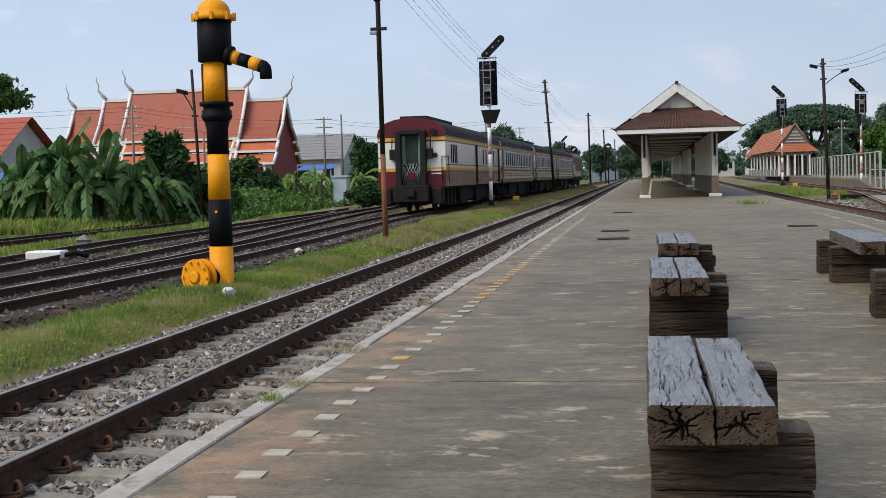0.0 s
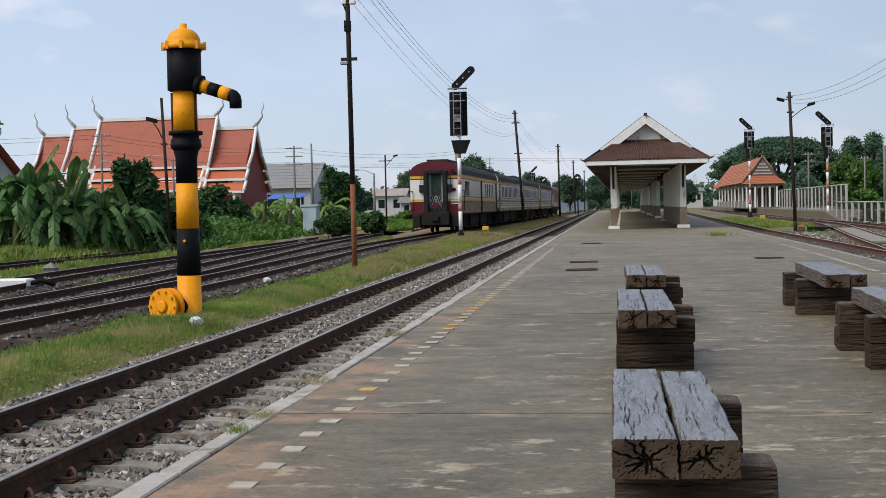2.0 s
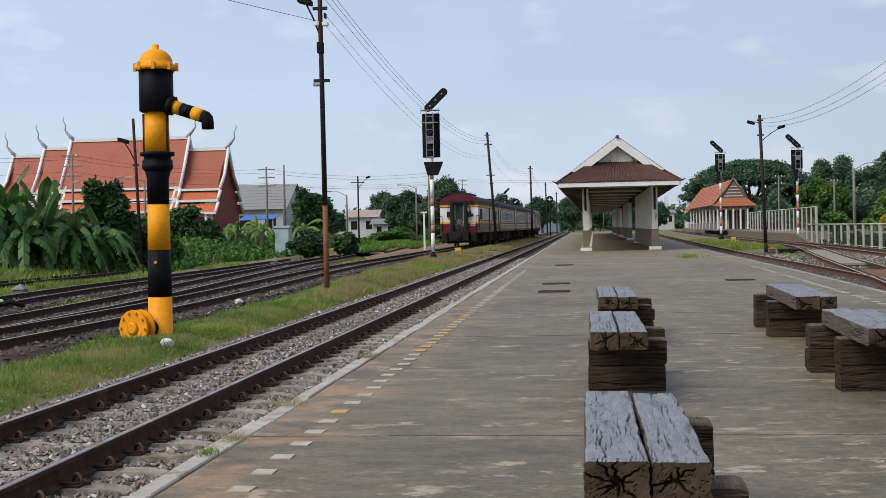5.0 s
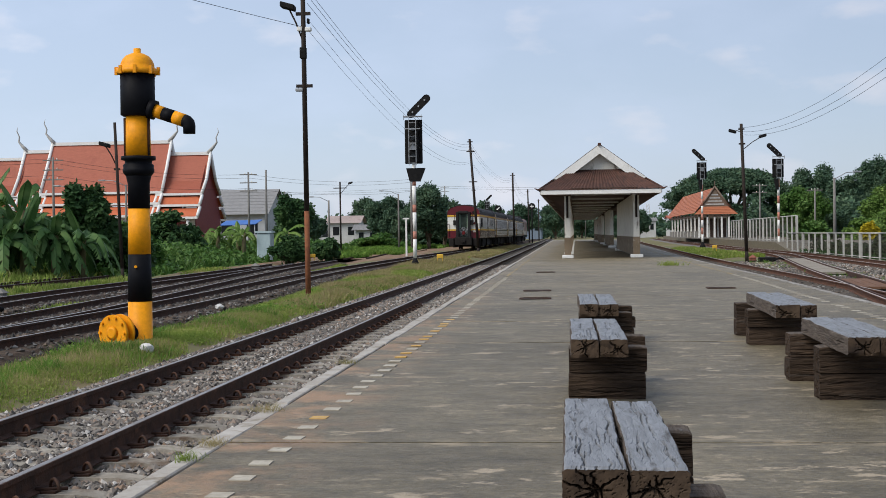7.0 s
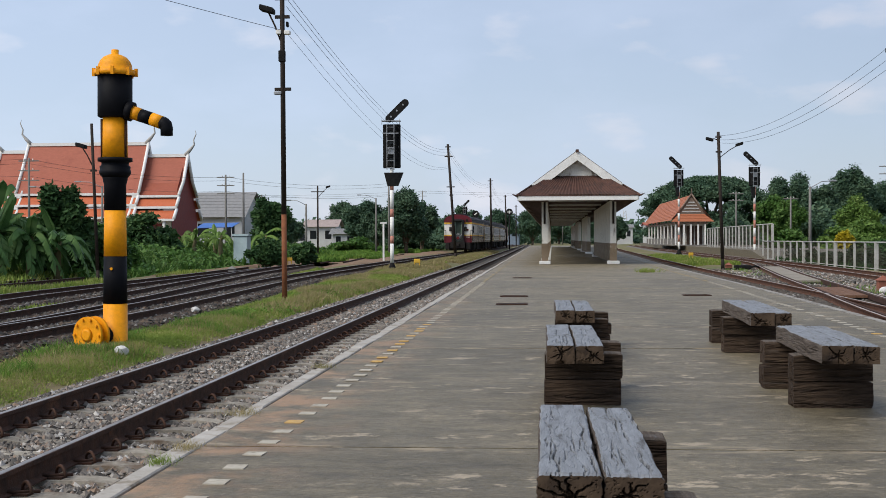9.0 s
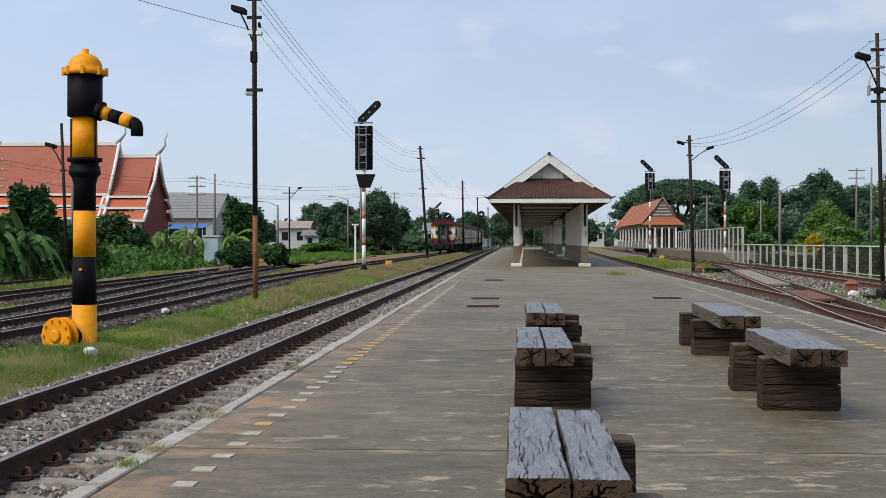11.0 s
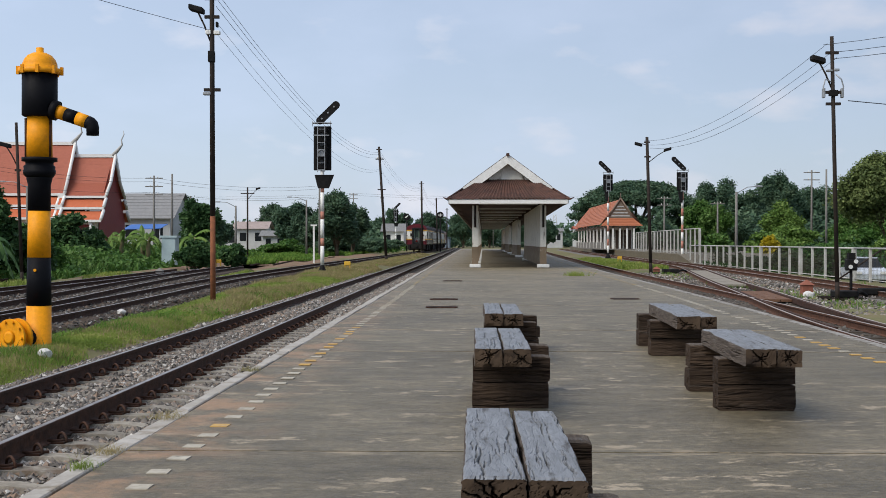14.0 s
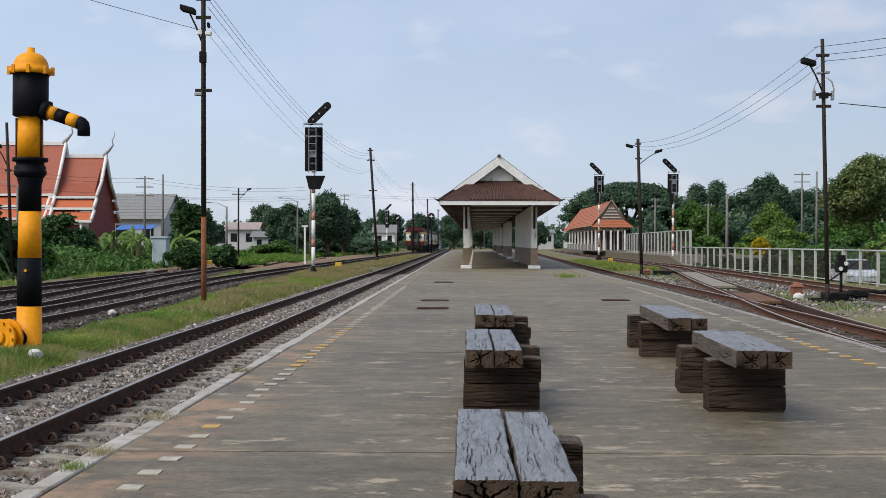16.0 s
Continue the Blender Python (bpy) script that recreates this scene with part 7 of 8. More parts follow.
def tree(x, y, top, width, label, material=None, trunk=0.25, base=0.35, leaf=0.4, n=5000, seed=1, name="tree", depth=None, lobes=26):
    """A tapered trunk with limbs, and a crown of leaf sprays in uneven clumps; base: where the crown starts, as a share of the height."""
    t = thing(name, label, "tree" if name == "tree" else "bush")
    z0 = min(-0.35, land(x, y) - 0.08)
    h = top - z0
    cz, rz = z0 + h * (1 + base) / 2, h * (1 - base) / 2
    rx = width / 2
    blobs = crown_blobs(x, y, cz, rx, depth or rx, rz, lobes, seed)
    bm = bmesh.new()
    rnd = random.Random(seed)
    tube(bm, [(x, y, z0), (x + rnd.uniform(-0.1, 0.1) * trunk * 4, y, z0 + h * base * 0.6), (x + rnd.uniform(-0.5, 0.5) * trunk, y, cz)], [trunk * 1.2, trunk, trunk * 0.45], 8)
    for b in blobs[1:8]:
        tube(bm, [(x, y, z0 + h * base * rnd.uniform(0.6, 1.0)), ((x + b[0]) / 2, (y + b[1]) / 2, (cz + b[2]) / 2 - 0.1 * rz), (b[0], b[1], b[2])], [trunk * 0.5, trunk * 0.3, trunk * 0.1], 5)
    part("trunk", bm, M_BARK, t)
    pts, up = blob_points(blobs, n, 0.5)
    pts[:, 2] = np.maximum(pts[:, 2], z0 + 0.05)
    part("crown", leaves_mesh("crown", pts, up + np.array([0, 0, 0.6]), leaf, material or L_MID), None, t)
    return t


def rain_tree():
    """A broad umbrella crown in tiers over spreading limbs."""
    t = thing("rain_tree", "huge spreading rain tree with a dome-shaped crown", "tree")
    cx, cy = 26.1, 205.0
    blobs = []
    rnd = random.Random(3)
    for k in range(130):
        u = math.sqrt(rnd.random())
        th = rnd.uniform(0, 2 * math.pi)
        x, y = cx + 9.7 * u * math.cos(th), cy + 9.7 * u * math.sin(th)
        z = 3.6 + 6.7 * math.sqrt(max(0, 1 - u * u * 0.97)) + rnd.uniform(-0.3, 0.3)
        blobs.append((x, y, z, 1.7, 1.7, 0.65))
    for k in range(110):
        th = rnd.uniform(0, 2 * math.pi)
        u = rnd.uniform(0.55, 1.0)
        blobs.append((cx + 9.4 * u * math.cos(th), cy + 9.4 * u * math.sin(th), rnd.uniform(1.0, 5.0), 1.5, 1.5, 0.8))
    bm = bmesh.new()
    tube(bm, [(cx, cy, -0.4), (cx, cy, 2.6), (cx + 0.5, cy, 4.5)], [0.9, 0.7, 0.4], 10)
    for k in range(9):
        b = blobs[k * 9]
        tube(bm, [(cx, cy, 2.6), ((cx + b[0]) / 2, (cy + b[1]) / 2, b[2] * 0.7), (b[0], b[1], b[2])], [0.4, 0.22, 0.06], 6)
    part("trunk", bm, M_BARK, t)
    pts, up = blob_points(blobs, 110000, 0.5)
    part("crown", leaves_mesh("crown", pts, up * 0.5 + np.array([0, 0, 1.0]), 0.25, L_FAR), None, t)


rain_tree()
# trees about the station: x, y, top, width, material, base, seed
for i, (x, y, top, w, m, base, n, lf) in enumerate((
        (-19.9, 34.5, 5.2, 4.2, L_MID, 0.55, 3600, 0.22),
        (-20.7, 96, 4.5, 3.0, L_DARK, 0.15, 4500, 0.30),
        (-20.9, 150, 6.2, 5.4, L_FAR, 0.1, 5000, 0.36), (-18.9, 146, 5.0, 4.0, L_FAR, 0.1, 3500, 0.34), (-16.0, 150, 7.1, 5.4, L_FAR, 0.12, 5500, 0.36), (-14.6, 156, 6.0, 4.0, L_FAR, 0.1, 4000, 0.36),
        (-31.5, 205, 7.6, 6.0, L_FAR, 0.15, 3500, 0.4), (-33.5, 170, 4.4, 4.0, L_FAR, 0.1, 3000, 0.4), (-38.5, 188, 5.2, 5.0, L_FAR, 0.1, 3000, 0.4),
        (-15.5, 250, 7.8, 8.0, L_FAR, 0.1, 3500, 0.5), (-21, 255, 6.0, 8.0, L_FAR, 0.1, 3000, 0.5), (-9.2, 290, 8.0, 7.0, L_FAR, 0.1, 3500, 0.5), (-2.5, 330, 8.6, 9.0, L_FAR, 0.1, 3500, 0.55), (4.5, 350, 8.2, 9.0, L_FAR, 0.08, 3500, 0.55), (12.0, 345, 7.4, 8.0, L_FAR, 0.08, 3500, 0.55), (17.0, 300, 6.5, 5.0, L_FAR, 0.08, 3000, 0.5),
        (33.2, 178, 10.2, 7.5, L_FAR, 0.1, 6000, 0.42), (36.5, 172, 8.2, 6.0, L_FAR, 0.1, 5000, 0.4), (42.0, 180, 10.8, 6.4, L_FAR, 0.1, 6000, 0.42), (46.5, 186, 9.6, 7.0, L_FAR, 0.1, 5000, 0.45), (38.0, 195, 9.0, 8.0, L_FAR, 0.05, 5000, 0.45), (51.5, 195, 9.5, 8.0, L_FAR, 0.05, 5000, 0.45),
        (37.6, 118, 9.9, 8.6, L_OLIVE, 0.2, 9000, 0.34), (44.5, 122, 10.5, 8.0, L_LIGHT, 0.15, 7000, 0.34),
        (25.2, 140, 5.8, 5.6, L_MID, 0.05, 4500, 0.34), (34.2, 142, 5.4, 5.0, L_LIGHT, 0.05, 4500, 0.34), (29.5, 150, 4.0, 6.0, L_FAR, 0.0, 4500, 0.34), (38.0, 130, 4.8, 6.0, L_MID, 0.0, 5000, 0.32))):
    tree(x, y, top, w, ("broad leafy tree with a dense dark crown" if m in (L_DARK, L_FAR) else "leafy green tree with an uneven crown"), m, 0.12 + top * 0.018, base, lf * 0.52, int(n * 3.2), 11 + i)
for i, (x, y, top, w, m, n, lf) in enumerate((
        (-23.0, 73, 2.9, 4.2, L_DARK, 6500, 0.2), (-15.2, 70, 1.35, 2.2, L_DARK, 3500, 0.17), (-14.2, 76, 1.1, 1.8, L_DARK, 2500, 0.17), (-26, 78, 2.2, 3.0, L_MID, 3000, 0.22),
        (-17.2, 50, 1.7, 2.2, L_DARK, 3500, 0.18), (-21.5, 52, 2.3, 3.4, L_DARK, 5000, 0.2), (-24.5, 50, 2.4, 3.4, L_DARK, 4500, 0.2), (-19.6, 56, 2.4, 3.0, L_MID, 4000, 0.2),
        (24.0, 104, 2.0, 4.6, L_LIGHT, 4500, 0.24), (21.0, 112, 1.8, 4.0, L_MID, 3500, 0.26), (27.2, 110, 2.6, 4.6, L_LIGHT, 5000, 0.24), (31.0, 104, 2.3, 4.0, L_MID, 4000, 0.24), (33.5, 98, 3.2, 4.6, L_LIGHT, 5000, 0.22), (29.0, 88, 1.6, 4.2, L_LIGHT, 4000, 0.22), (36.5, 108, 3.6, 5.0, L_MID, 5000, 0.24), (22.5, 84, 1.3, 4.0, L_MID, 3500, 0.22), (26.0, 70, 1.5, 4.0, L_DARK, 3500, 0.2), (20.0, 54, 0.9, 3.4, L_DARK, 3500, 0.18), (23.5, 60, 1.6, 3.6, L_MID, 3500, 0.2), (19.5, 75, 1.0, 3.0, L_DARK, 3000, 0.2),
        (-13.0, 165, 1.8, 6.0, L_FAR, 3500, 0.26), (-18.0, 162, 2.0, 6.0, L_FAR, 3500, 0.26), (-20.5, 140, 1.5, 5.0, L_MID, 3500, 0.26), (-11.5, 180, 1.6, 4.0, L_FAR, 2500, 0.28), (-32.0, 148, 2.2, 4.0, L_FAR, 3000, 0.26))):
    tree(x, y, top, w, "dense rounded dark green bush" if m in (L_DARK, L_FAR) else "bushy green shrub in full leaf", m, 0.06, 0.0, lf * 0.75, int(n * 1.7), 71 + i, "bush")
tree(23.2, 101, 1.8, 1.6, "shrub covered in yellow blossom", L_YELLOW, 0.05, 0.0, 0.2, 1500, 140, "bush")


def papaya(x, y, h, seed):
    """A slim upright tree hung thickly with drooping lobed leaves."""
    tree(x, y, h, 2.1, "slim dark tree thickly hung with drooping leaves", L_DARK, 0.09, 0.02, 0.15, 10000, seed, lobes=20)
    tree(x - 0.3, y + 0.2, h * 0.52, 2.7, "dark leafy shrub at the foot of a slim tree", L_DARK, 0.06, 0.0, 0.14, 6500, seed + 1, "bush")


papaya(-18.3, 48.2, 3.45, 31)
tree(-22.3, 49.5, 3.2, 0.8, "thin flowering stem among banana leaves", L_LIGHT, 0.05, 0.35, 0.16, 350, 35, lobes=6)


def banana(x, y, h, n, seed, material, label="banana plant with long torn drooping leaves", size=1.0):
    t = thing("banana_plant", label, "plant", None, "banana plants")
    rnd = random.Random(seed)
    bm = bmesh.new()
    tube(bm, [(x, y, -0.35), (x, y, h * 0.35), (x + 0.1, y, h * 0.6)], [0.16, 0.13, 0.06], 8)
    part("stem", bm, M_DRY_STEM, t)
    for k in range(n):
        th = 2 * math.pi * k / n + rnd.uniform(-0.4, 0.4)
        ln = rnd.uniform(1.7, 2.7) * size
        up = rnd.random() < 0.22
        rise = rnd.uniform(0.8, 1.25) if up else rnd.uniform(0.2, 1.0)
        droop = rnd.uniform(0.5, 1.1) if up else rnd.uniform(1.1, 1.9)
        bm = bmesh.new()
        z0 = h * rnd.uniform(0.42, 0.62)
        rib = []
        segs = 13
        for i in range(segs + 1):
            u = i / segs
            out = ln * (0.55 if up else 1.0) * (u - 0.28 * u * u)
            zz = z0 + ln * (rise * u - droop * u * u * 0.75)
            rib.append(Vector((x + math.cos(th) * out, y + math.sin(th) * out, max(-0.2, zz))))
        tube(bm, rib, [0.022 * (1 - 0.8 * i / segs) for i in range(segs + 1)], 4, False)
        side = Vector((-math.sin(th), math.cos(th), 0))
        ribv = [bm.verts.new(p) for p in rib]
        for sg in (-1, 1):
            last = None
            for i in range(1, segs + 1):
                u = i / segs
                w = 0.22 * size * math.sin(math.pi * min(1, 0.05 + u * 0.95)) ** 0.5 + 0.004
                fall = 0.85 + 0.45 * noise.noise((u * 2.5, k * 3.1 + sg, seed))
                e = rib[i] + side * sg * w + Vector((0, 0, -w * fall))
                if last is not None and rnd.random() < 0.45:
                    # torn here: the next strip hangs lower
                    last = bm.verts.new(last.co + Vector((0, 0, -0.16 * size * rnd.random())) + (rib[i] - rib[i - 1]) * 0.25)
                v = bm.verts.new(e)
                bm.faces.new((ribv[i - 1], ribv[i], v, last) if last is not None else (ribv[i - 1], ribv[i], v))
                last = v
        me = finish("leaf", bm, material)
        part("leaf", me, None, t)


M_DRY_STEM = mat("banana_stem", (0.20, 0.18, 0.09), (0.13, 0.11, 0.06), 4, 0.8, stretch=(1, 1, 0.3))
for k, (x, y, h, n, s) in enumerate(((-20.6, 44.0, 3.9, 11, 0.95), (-21.6, 44.6, 3.3, 10, 0.9), (-19.4, 44.6, 3.0, 10, 0.85), (-22.4, 44.2, 2.9, 9, 0.85), (-18.4, 45.0, 2.3, 9, 0.75), (-20.0, 45.8, 3.9, 7, 0.9), (-23.2, 45.6, 2.6, 9, 0.8), (-17.6, 45.6, 2.0, 8, 0.75), (-24.3, 44.8, 2.9, 9, 0.85), (-25.2, 45.8, 2.4, 8, 0.8), (-21.0, 43.4, 2.5, 10, 0.85), (-19.6, 43.5, 2.1, 9, 0.8))):
    banana(x, y, h, n + 8, 40 + k, L_BANANA, size=s * 1.1)
for k, (x, y) in enumerate(((-20.6, 75), (-19.6, 76), (-18.9, 74.5), (-22.0, 77), (-17.0, 78))):
    banana(x, y, 2.5, 8, 60 + k, L_LIGHT, "young light-green banana plant", 0.7)


# ---- ground cover ----
def tufts(name, label, pts, heights, material, width=0.012, blades=3, lean=0.5, kind="stuff"):
    """Grass: a few bent blades at each point."""
    n = len(pts) * blades
    base = np.repeat(np.array(pts), blades, 0)
    h = np.repeat(np.array(heights), blades) * RNG.uniform(0.6, 1.25, n)
    base[:, :2] += RNG.normal(size=(n, 2)) * 0.02
    th = RNG.uniform(0, 2 * math.pi, n)
    d = np.stack([np.cos(th), np.sin(th), np.zeros(n)], 1)
    s = np.stack([-np.sin(th), np.cos(th), np.zeros(n)], 1)
    ph = RNG.uniform(0, 2 * math.pi, n)
    s = np.stack([np.cos(ph), np.sin(ph), np.zeros(n)], 1)
    w = (width * (0.5 + h / 0.15 * 0.5))[:, None]
    ln = RNG.uniform(0.1, lean, n)[:, None]
    a = base - s * w
    b = base + s * w
    m1 = base + d * ln * h[:, None] * 0.35 + np.array([0, 0, 1]) * h[:, None] * 0.6 + s * w * 0.7
    m0 = m1 - s * w * 1.4
    tip = base + d * ln * h[:, None] + np.array([0, 0, 1]) * h[:, None]
    verts = np.stack([a, b, m1, m0, tip], 1).reshape(-1, 3)
    i = np.arange(n)[:, None] * 5
    faces = np.concatenate([i + [0, 1, 2], i + [0, 2, 3], i + [3, 2, 4]], 0)
    me = bpy.data.meshes.new(name)
    me.from_pydata(verts.tolist(), [], faces.tolist())
    me.materials.append(material)
    tagged(new(name, me), label, "grass", kind=kind or "stuff")


def scatter(x0, x1, y0, y1, per_m2, keep, hmin, hmax):
    n = int((x1 - x0) * (y1 - y0) * per_m2)
    xs, ys = RNG.uniform(x0, x1, n), RNG.uniform(y0, y1, n)
    pts, hs = [], []
    for x, y in zip(xs.tolist(), ys.tolist()):
        k = keep(x, y)
        if k > 0:
            pts.append((x, y, land(x, y) - 0.01))
            hs.append(hmin + (hmax - hmin) * k * (0.5 + 0.5 * noise.noise((x * 0.9, y * 0.9, 5)) + 0.25))
    return pts, hs


def off_track(x, y, gap):
    return all(abs(x - eased(rows, y)) > gap for rows in TRACKS)


def verge(x, y):
    """Grass between the main line and the first siding, ragged at its edges."""
    r = eased(LEFT_2, y) + 1.25 + 0.25 * noise.noise((y * 0.7, 1, 0))
    l = -5.02 + 0.28 * noise.noise((y * 0.6, 3, 0)) + 0.15 * noise.noise((y * 2.1, 6, 0))
    if not r < x < l:
        return 0
    e = min(x - r, l - x)
    if e < 0.25 and RNG.random() > e / 0.25 * 0.8 + 0.1:
        return 0
    k = 0.55 + 0.6 * noise.noise((x * 0.6, y * 0.35, 9))
    return max(0.15, min(1.0, k))


p, h = scatter(-7.4, -4.8, 8, 24, 1150, verge, 0.025, 0.105)
tufts("verge_grass", "short bright green grass between the tracks", p, h, L_GRASS, 0.0042, 4, 1.3)
p, h = scatter(-7.4, -4.8, 8, 26, 500, verge, 0.01, 0.09)
p = np.array(p)
p[:, 2] += np.array(h) * 0.8
tagged(new("clover", leaves_mesh("clover", p, np.tile(np.array([0.0, 0.0, 1.0]), (len(p), 1)), 0.026, L_GRASS)), "small-leaved green weeds in the grass", "grass", kind="stuff")
p, h = scatter(-7.3, -4.75, 8, 26, 120, lambda x, y: verge(x, y) if noise.noise((x * 1.1, y * 0.8, 55)) > 0.12 else 0, 0.08, 0.22)
tufts("verge_grass", "taller rough clumps in the trackside grass", p, h, L_WEED, 0.006, 4, 1.1)
p, h = scatter(-9.0, -4.8, 24, 60, 300, verge, 0.05, 0.17)
tufts("verge_grass", "rough green grass between the tracks", p, h, L_GRASS, 0.009, 3, 1.2)
p, h = scatter(-9.0, -4.8, 24, 60, 170, lambda x, y: verge(x, y) * (noise.noise((x * 0.5, y * 0.16, 83)) > 0.10 - max(0, y - 32) * 0.012), 0.08, 0.26)
tufts("dry_grass", "straw-coloured grass heads between the tracks", p, h, L_DRY, 0.006, 4, 1.0)
p, h = scatter(-9.2, -4.8, 58, 120, 40, lambda x, y: verge(x, y) * (noise.noise((x * 0.5, y * 0.15, 45)) > 0.0), 0.06, 0.22)
tufts("verge_grass", "green grass patches between distant tracks", p, h, L_GRASS, 0.014, 4, 0.9)
p, h = scatter(-9.2, -4.8, 60, 150, 60, lambda x, y: verge(x, y) if noise.noise((x * 0.5, y * 0.12, 71)) > -0.25 else 0, 0.06, 0.30)
tufts("verge_grass", "taller dry-green grass between distant tracks", p, h, L_DRY, 0.016, 4, 0.9)
p, h = scatter(-7.2, -4.9, 7, 30, 60, lambda x, y: verge(x, y) * (noise.noise((x * 0.5, y * 0.3, 31)) > 0.1), 0.06, 0.16)
tufts("dry_grass", "straw-coloured dry grass patches", p, h, L_DRY, 0.007, 3)
p, h = scatter(-7.4, -5.0, 8, 24, 330, lambda x, y: verge(x, y) * (noise.noise((x * 0.45, y * 0.22, 93)) > 0.02), 0.07, 0.15)
tufts("dry_grass", "fine straw seed stalks over the grass", p, h, L_DRY, 0.0022, 3, 1.0)
p, h = scatter(-7.4, -5.0, 7, 40, 90, lambda x, y: verge(x, y) * (noise.noise((x * 0.8, y * 0.4, 120)) > 0.22), 0.06, 0.15)
pp = np.repeat(np.array(p), 6, 0) + RNG.normal(size=(len(p) * 6, 3)) * np.array([0.05, 0.05, 0.02])
pp[:, 2] += np.repeat(np.array(h), 6) * RNG.uniform(0.2, 1.0, len(pp))
tagged(new("creeper", leaves_mesh("creeper", pp, np.tile(np.array([0.0, -0.3, 1.0]), (len(pp), 1)), 0.035, L_WEED)), "low leafy green creeper in the grass", "grass", kind="stuff")


def siding_grass(x, y):
    if not off_track(x, y, 1.15):
        return 0
    k = noise.noise((x * 0.35, y * 0.2, 17)) + 0.25
    return max(0.0, min(1.0, k + 0.3)) if k > 0 else 0


p, h = scatter(-19.0, -9.5, 14, 62, 70, siding_grass, 0.05, 0.22)
tufts("siding_grass", "patchy green grass between the sidings", p, h, L_GRASS, 0.016, 3)
def thicket(name, label, x0, x1, y0, y1, n, inside, height, leaf, material):
    """Low tangled growth: leaf sprays over a lumpy mound."""
    xs, ys = RNG.uniform(x0, x1, n), RNG.uniform(y0, y1, n)
    out = []
    for x, y, q in zip(xs.tolist(), ys.tolist(), RNG.random(n).tolist()):
        k = inside(x, y)
        if k > 0:
            hh = height * k * (0.55 + 0.6 * noise.noise((x * 0.45, y * 0.25, 3)) + 0.25 * noise.noise((x * 1.6, y * 1.1, 8)))
            out.append((x, y, min(-0.25, land(x, y)) + max(0.1, hh) * q ** 0.4))
    pts = np.array(out)
    up = np.tile(np.array([0.0, -0.4, 1.0]), (len(pts), 1))
    tagged(new(name, leaves_mesh(name, pts, up, leaf, material)), label, "undergrowth", kind="stuff")


def behind_sidings(x, y):
    e = -16.3 - (y - 48) * 0.03 + 0.8 * noise.noise((y * 0.3, 0, 0)) - x
    return max(0.0, min(1.0, e / 2.2))


thicket("undergrowth", "tangled green creepers and weeds behind the sidings", -28, -13, 47, 112, 44000, behind_sidings, 1.75, 0.155, L_MID)
thicket("undergrowth", "thick green scrub behind the white fence", 15.2, 40, 36, 125, 34000, lambda x, y: (min(1.0, (x - 15.2) / 4) if y < 86 or x > 26 else 0) * (0 if 0.272 < x / y < 0.336 and y < 75 else 1), 1.9, 0.21, L_DARK)
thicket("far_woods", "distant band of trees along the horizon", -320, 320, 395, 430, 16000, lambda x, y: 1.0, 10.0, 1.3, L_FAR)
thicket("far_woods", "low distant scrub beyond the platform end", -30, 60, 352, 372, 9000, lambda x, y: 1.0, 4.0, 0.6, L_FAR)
# leaves added to darken the strip behind the mesh, in place of shade
thicket("undergrowth", "dark leaves added as shade behind the wire fence", 15.0, 17.2, 26, 82, 15000, lambda x, y: 0 if 0.27 < x / y < 0.34 and y > 44 and y < 75 else 1.0, 1.6, 0.14, L_HEDGE)
thicket("far_woods", "belt of trees tinted for haze behind the fence", 22, 75, 158, 172, 22000, lambda x, y: 0.75 + 0.35 * noise.noise((x * 0.16, 3, 1)), 7.2, 0.42, L_FAR)
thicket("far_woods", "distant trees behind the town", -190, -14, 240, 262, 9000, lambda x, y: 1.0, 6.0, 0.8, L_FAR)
thicket("undergrowth", "low scrub along the distant sidings", -40, -10.5, 140, 215, 14000, lambda x, y: (1.0 if x < eased(LEFT_3, y) - 2.5 or (x < eased(LEFT_2, y) - 2.5 and y > 165) else 0) * (0 if -36 < x < -24 and y > 150 and y < 192 else 1), 1.2, 0.24, L_MID)
p, h = scatter(-28.0, -13.5, 46, 110, 3, lambda x, y: 1.0 if x < -16.6 - (y - 48) * 0.02 + noise.noise((y * 0.3, 0, 0)) else 0, 0.3, 0.6)
tufts("tall_weeds", "thick tall green weeds behind the sidings", p, h, L_MID, 0.035, 4, 0.8)
p, h = scatter(-27.0, -14.0, 38, 50, 40, lambda x, y: 0.8 if x < -17.6 else 0, 0.2, 0.55)
tufts("tall_weeds", "grass at the foot of the banana plants", p, h, L_GRASS, 0.02, 3, 0.7)
p, h = scatter(-30.0, -9.5, 90, 200, 14, lambda x, y: 1.0 if x < -14.0 - 2.0 * noise.noise((y * 0.06, 2, 9)) and noise.noise((x * 0.3, y * 0.1, 77)) > -0.2 else 0, 0.12, 0.45)
tufts("tall_weeds", "rough green weeds beside distant sidings", p, h, L_WEED, 0.022, 4, 0.9)
p, h = scatter(8.3, 11.0, 70, 112, 40, lambda x, y: 0.8 if eased(RIGHT_1, y) + 1.1 < x < eased(RIGHT_SPUR, y) - 1.0 else 0, 0.08, 0.25)
tufts("verge_grass", "green grass between the platform track and the turnout", p, h, L_GRASS, 0.03, 3)
p, h = scatter(8.0, 14.2, 22, 60, 9, lambda x, y: (0.7 if off_track(x, y, 1.1) and noise.noise((x * 0.5, y * 0.3, 40)) > 0.1 else 0), 0.05, 0.2)
tufts("verge_grass", "sparse grass on gravel", p, h, L_WEED, 0.008, 4, 1.0)
p, h = scatter(14.8, 34.0, 36, 120, 14, lambda x, y: (0.9 if y < 84 or x > 25 else 0) * (0 if 0.272 < x / y < 0.336 and y < 75 else 1), 0.15, 0.5)
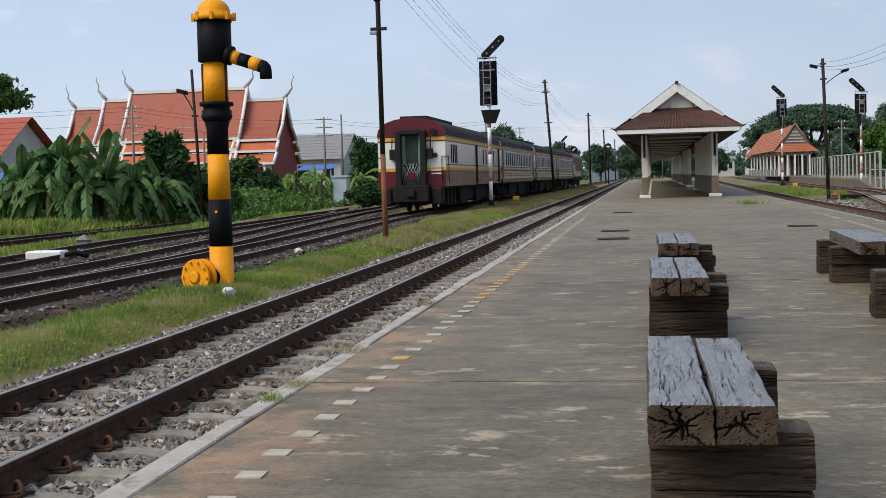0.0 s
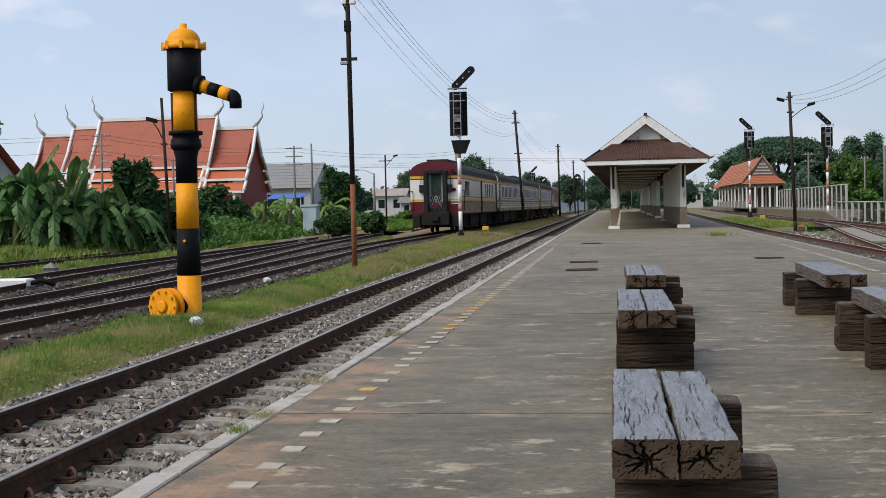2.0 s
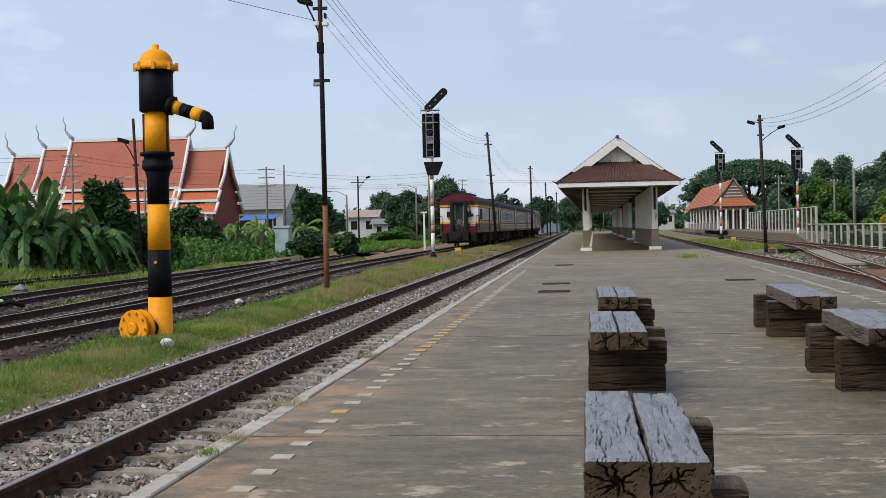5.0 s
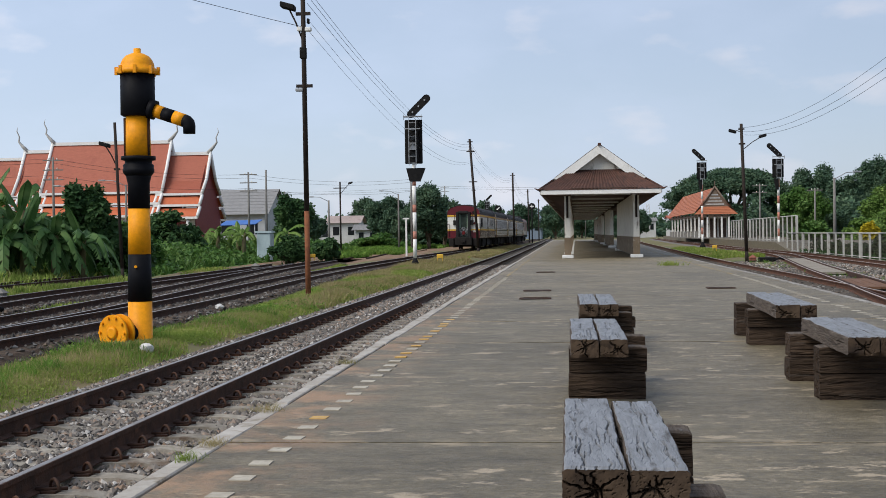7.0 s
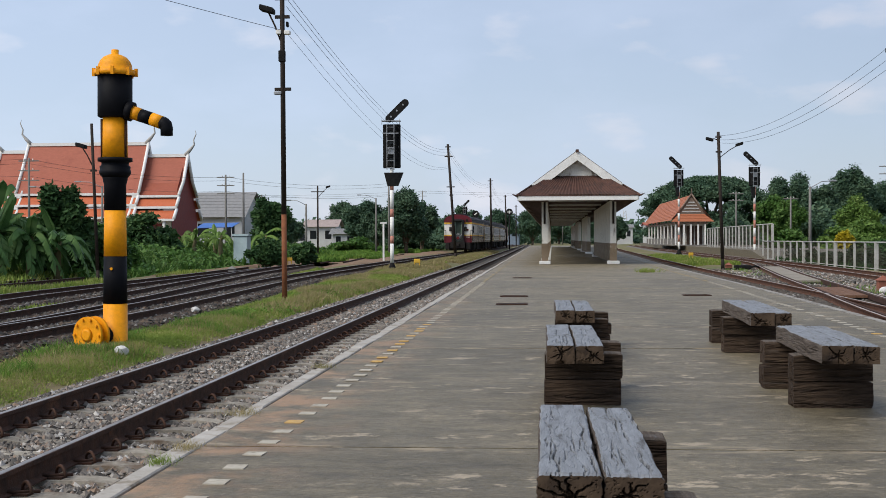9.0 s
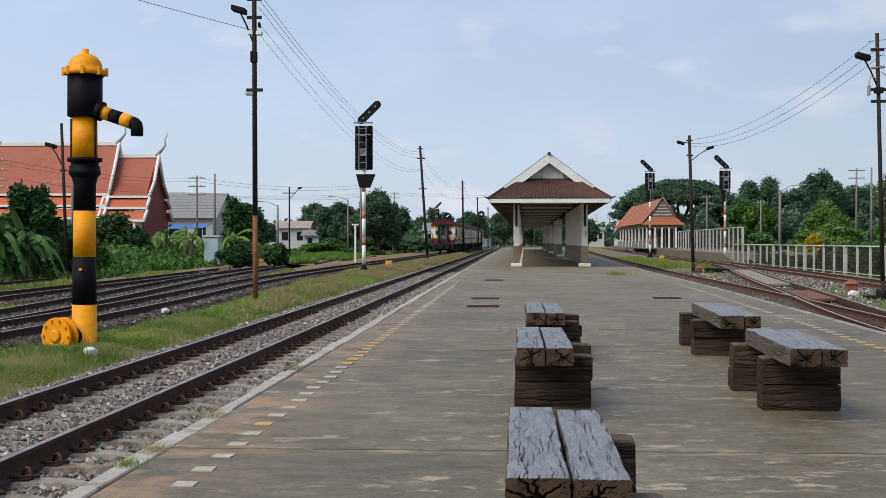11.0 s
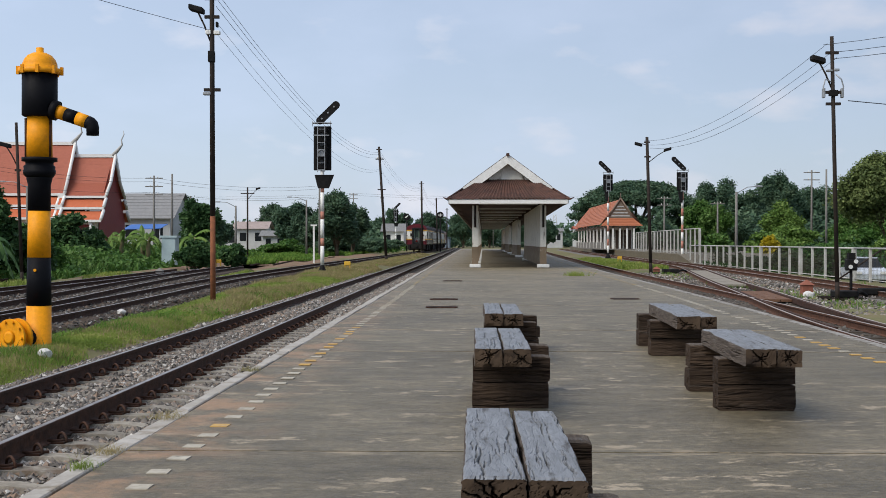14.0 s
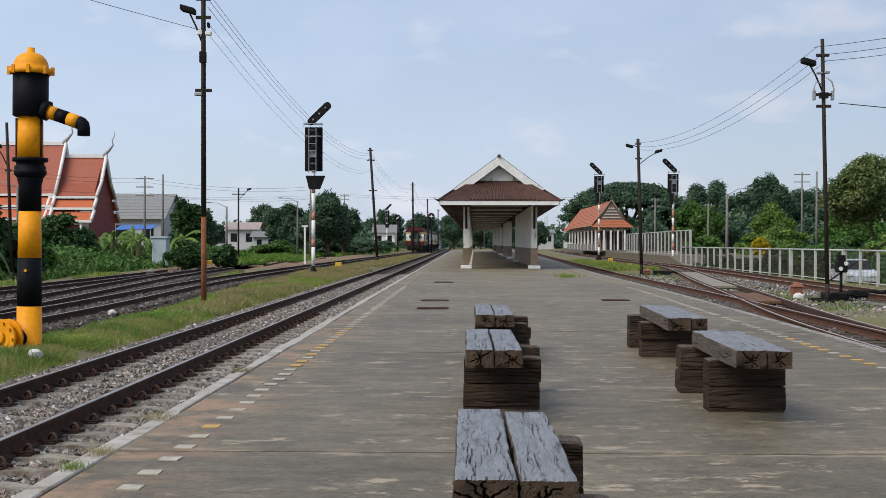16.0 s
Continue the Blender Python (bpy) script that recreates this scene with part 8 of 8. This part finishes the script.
tufts("tall_weeds", "thick green weeds behind the fence", p, h, L_DARK, 0.016, 5, 0.9)


def weed(x, y, z, r, n, label, material=None, tall=1.0, wide=0.0022):
    pts = [(x + RNG.normal() * r, y + RNG.normal() * r, z) for k in range(n)]
    tufts("weed", label, pts, [RNG.uniform(0.015, 0.06) * tall for k in range(n)], material or L_GRASS, wide, 5, 1.8, kind="")


for y, r, n, m in ((6.75, 0.035, 40, L_GRASS), (7.25, 0.05, 50, L_DRY), (8.7, 0.06, 50, L_DRY), (11.9, 0.05, 40, L_DRY)):
    weed(-2.06, y, 0.004, r, n, "small dry-green weed rooted in the platform edge", m)
weed(3.68, 46.0, 0.004, 0.2, 90, "tuft of grass growing from the platform", L_GRASS, 3.2, 0.006)


M_EARTH = mat("bare_red_earth", (0.25, 0.155, 0.095), (0.17, 0.11, 0.07), 1.5, 0.95, 0, 0.6, 20, c3=(0.12, 0.13, 0.05), c3_at=(0.56, 0.66), c3_scale=0.8)


def earth_patch(x0, x1, y0, y1):
    """Bare soil lying just over the ground, ragged at its rim."""
    verts, faces, idx = [], [], {}
    nx, ny = 28, 44
    for j in range(ny + 1):
        for i in range(nx + 1):
            x, y = x0 + (x1 - x0) * i / nx, y0 + (y1 - y0) * j / ny
            u, w = 2 * i / nx - 1, 2 * j / ny - 1
            rim = u * u + w * w + 0.5 * noise.noise((x * 0.6, y * 0.3, 50))
            idx[i, j] = len(verts)
            verts.append((x, y, land(x, y) + (0.02 if rim < 0.8 else -0.06)))
    for j in range(ny):
        for i in range(nx):
            faces.append((idx[i, j], idx[i + 1, j], idx[i + 1, j + 1], idx[i, j + 1]))
    me = bpy.data.meshes.new("earth_patch")
    me.from_pydata(verts, [], faces)
    me.materials.append(M_EARTH)
    tagged(new("earth_patch", me), "patch of bare reddish earth beside the sidings", "ground", kind="structure")


earth_patch(-19.5, -12.6, 46, 100)
earth_patch(-18.0, -9.9, 62, 118)
earth_patch(-16.5, -9.6, 100, 160)


def rail_stub(x, y, ln, turn):
    """A length of old rail left lying in the earth."""
    bm = bmesh.new()
    box(bm, -0.06, 0.06, 0, ln, 0.0, 0.015)
    box(bm, -0.012, 0.012, 0, ln, 0.015, 0.10)
    box(bm, -0.032, 0.032, 0, ln, 0.10, 0.135)
    single("rail_length", bm, M_RAIL, "rusty length of old rail lying in bare earth", "rail", "loose rails", m=pose(x, y, land(x, y) - 0.02, 0, 0, turn))


for x, y, ln, turn in ((-14.6, 84, 22, 4), (-13.4, 86, 20, 4), (-13.6, 118, 16, 3)):
    rail_stub(x, y, ln, turn)


# ---- ballast ----
def stones(name, label, pts, r0, r1, material):
    n = len(pts)
    oct_v = np.array([(1, 0, 0), (-1, 0, 0), (0, 1, 0), (0, -1, 0), (0, 0, 1), (0, 0, -1)], float)
    oct_f = np.array([(0, 2, 4), (2, 1, 4), (1, 3, 4), (3, 0, 4), (2, 0, 5), (1, 2, 5), (3, 1, 5), (0, 3, 5)])
    v = oct_v[None] * RNG.uniform(0.6, 1.25, (n, 6, 1)) + RNG.normal(size=(n, 6, 3)) * 0.22
    th = RNG.uniform(0, 2 * math.pi, n)
    c, s = np.cos(th), np.sin(th)
    x, y = v[..., 0] * c[:, None] - v[..., 1] * s[:, None], v[..., 0] * s[:, None] + v[..., 1] * c[:, None]
    v = np.stack([x, y, v[..., 2] * 0.75], -1) * RNG.uniform(r0, r1, n)[:, None, None] + np.array(pts)[:, None, :]
    f = (oct_f[None] + (np.arange(n) * 6)[:, None, None]).reshape(-1, 3)
    me = bpy.data.meshes.new(name)
    me.from_pydata(v.reshape(-1, 3).tolist(), [], f.tolist())
    me.materials.append(material)
    tagged(new(name, me), label, "ballast", kind="stuff")


def stone_mat(name, k):
    m = bpy.data.materials.new(name)
    m.use_nodes = True
    n, l = m.node_tree.nodes, m.node_tree.links
    b = n["Principled BSDF"]
    b.inputs["Roughness"].default_value = 0.9
    g = n.new("ShaderNodeNewGeometry")
    r = n.new("ShaderNodeValToRGB")
    e = r.color_ramp.elements
    e[0].color, e[1].color = (0.04 * k, 0.034 * k, 0.029 * k, 1), (0.56 * k, 0.53 * k, 0.49 * k, 1)
    for at, c in ((0.3, (0.15, 0.135, 0.12, 1)), (0.62, (0.22, 0.195, 0.17, 1)), (0.8, (0.27, 0.185, 0.13, 1)), (0.9, (0.31, 0.29, 0.265, 1))):
        q = e.new(at)
        q.color = (c[0] * k, c[1] * k, c[2] * k, 1)
    l.new(g.outputs["Random Per Island"], r.inputs["Fac"])
    l.new(r.outputs["Color"], b.inputs["Base Color"])
    return m


M_LOOSE = stone_mat("loose_ballast", 0.92)
M_LOOSE_DARK = stone_mat("oily_ballast", 0.42)


def bed_points(rows, y0, y1, half, per_m2, z, skip=None):
    n = int((y1 - y0) * half * 2 * per_m2)
    out = []
    for u, y, q in zip(RNG.uniform(-1, 1, n).tolist(), RNG.uniform(y0, y1, n).tolist(), RNG.random(n).tolist()):
        d = u * half
        if abs(abs(d) - 0.5325) < 0.075:
            continue
        if skip and abs(d) < 1.0:
            k = (y - skip[0]) / skip[1]
            if abs(k - round(k)) * skip[1] < 0.125 and q > (0.22 if d > 0.55 else 0.28 if abs(d) > 0.3 else 0.45):
                continue
        drop = 0.20 * max(0, abs(u) - 0.74) / 0.26
        out.append((eased(rows, y) + d, y, z - drop + 0.02 * q))
    return out


stones("ballast_stones", "loose grey and brown ballast stones about the main track", bed_points(MAIN, 5.5, 22, 1.56, 1000, -0.290, (3.0, 0.52)), 0.016, 0.038, M_LOOSE)
stones("ballast_stones", "loose grey and brown ballast stones along the main track", bed_points(MAIN, 22, 60, 1.56, 300, -0.285, (3.0, 0.52)), 0.032, 0.056, M_LOOSE)
for rows, a, b in ((LEFT_2, 12, 55), (LEFT_3, 16, 55), (LEFT_4, 22, 55), (RIGHT_1, 20, 60), (RIGHT_2, 34, 80), (RIGHT_SPUR, 30, 85)):
    stones("ballast_stones", "loose brown ballast stones about a side track", bed_points(rows, a, b, 1.5, 45, -0.275 if rows in (RIGHT_1, RIGHT_2, RIGHT_SPUR) else -0.245), 0.03, 0.055, M_LOOSE if rows is RIGHT_2 else M_LOOSE_DARK)
p = [(x, y, -0.27) for x, y in zip(RNG.uniform(7.5, 12, 3500).tolist(), RNG.uniform(26, 62, 3500).tolist()) if off_track(x, y, 1.3)]
stones("ballast_stones", "loose pale gravel between the turnout tracks", p, 0.04, 0.07, M_LOOSE)

motions()
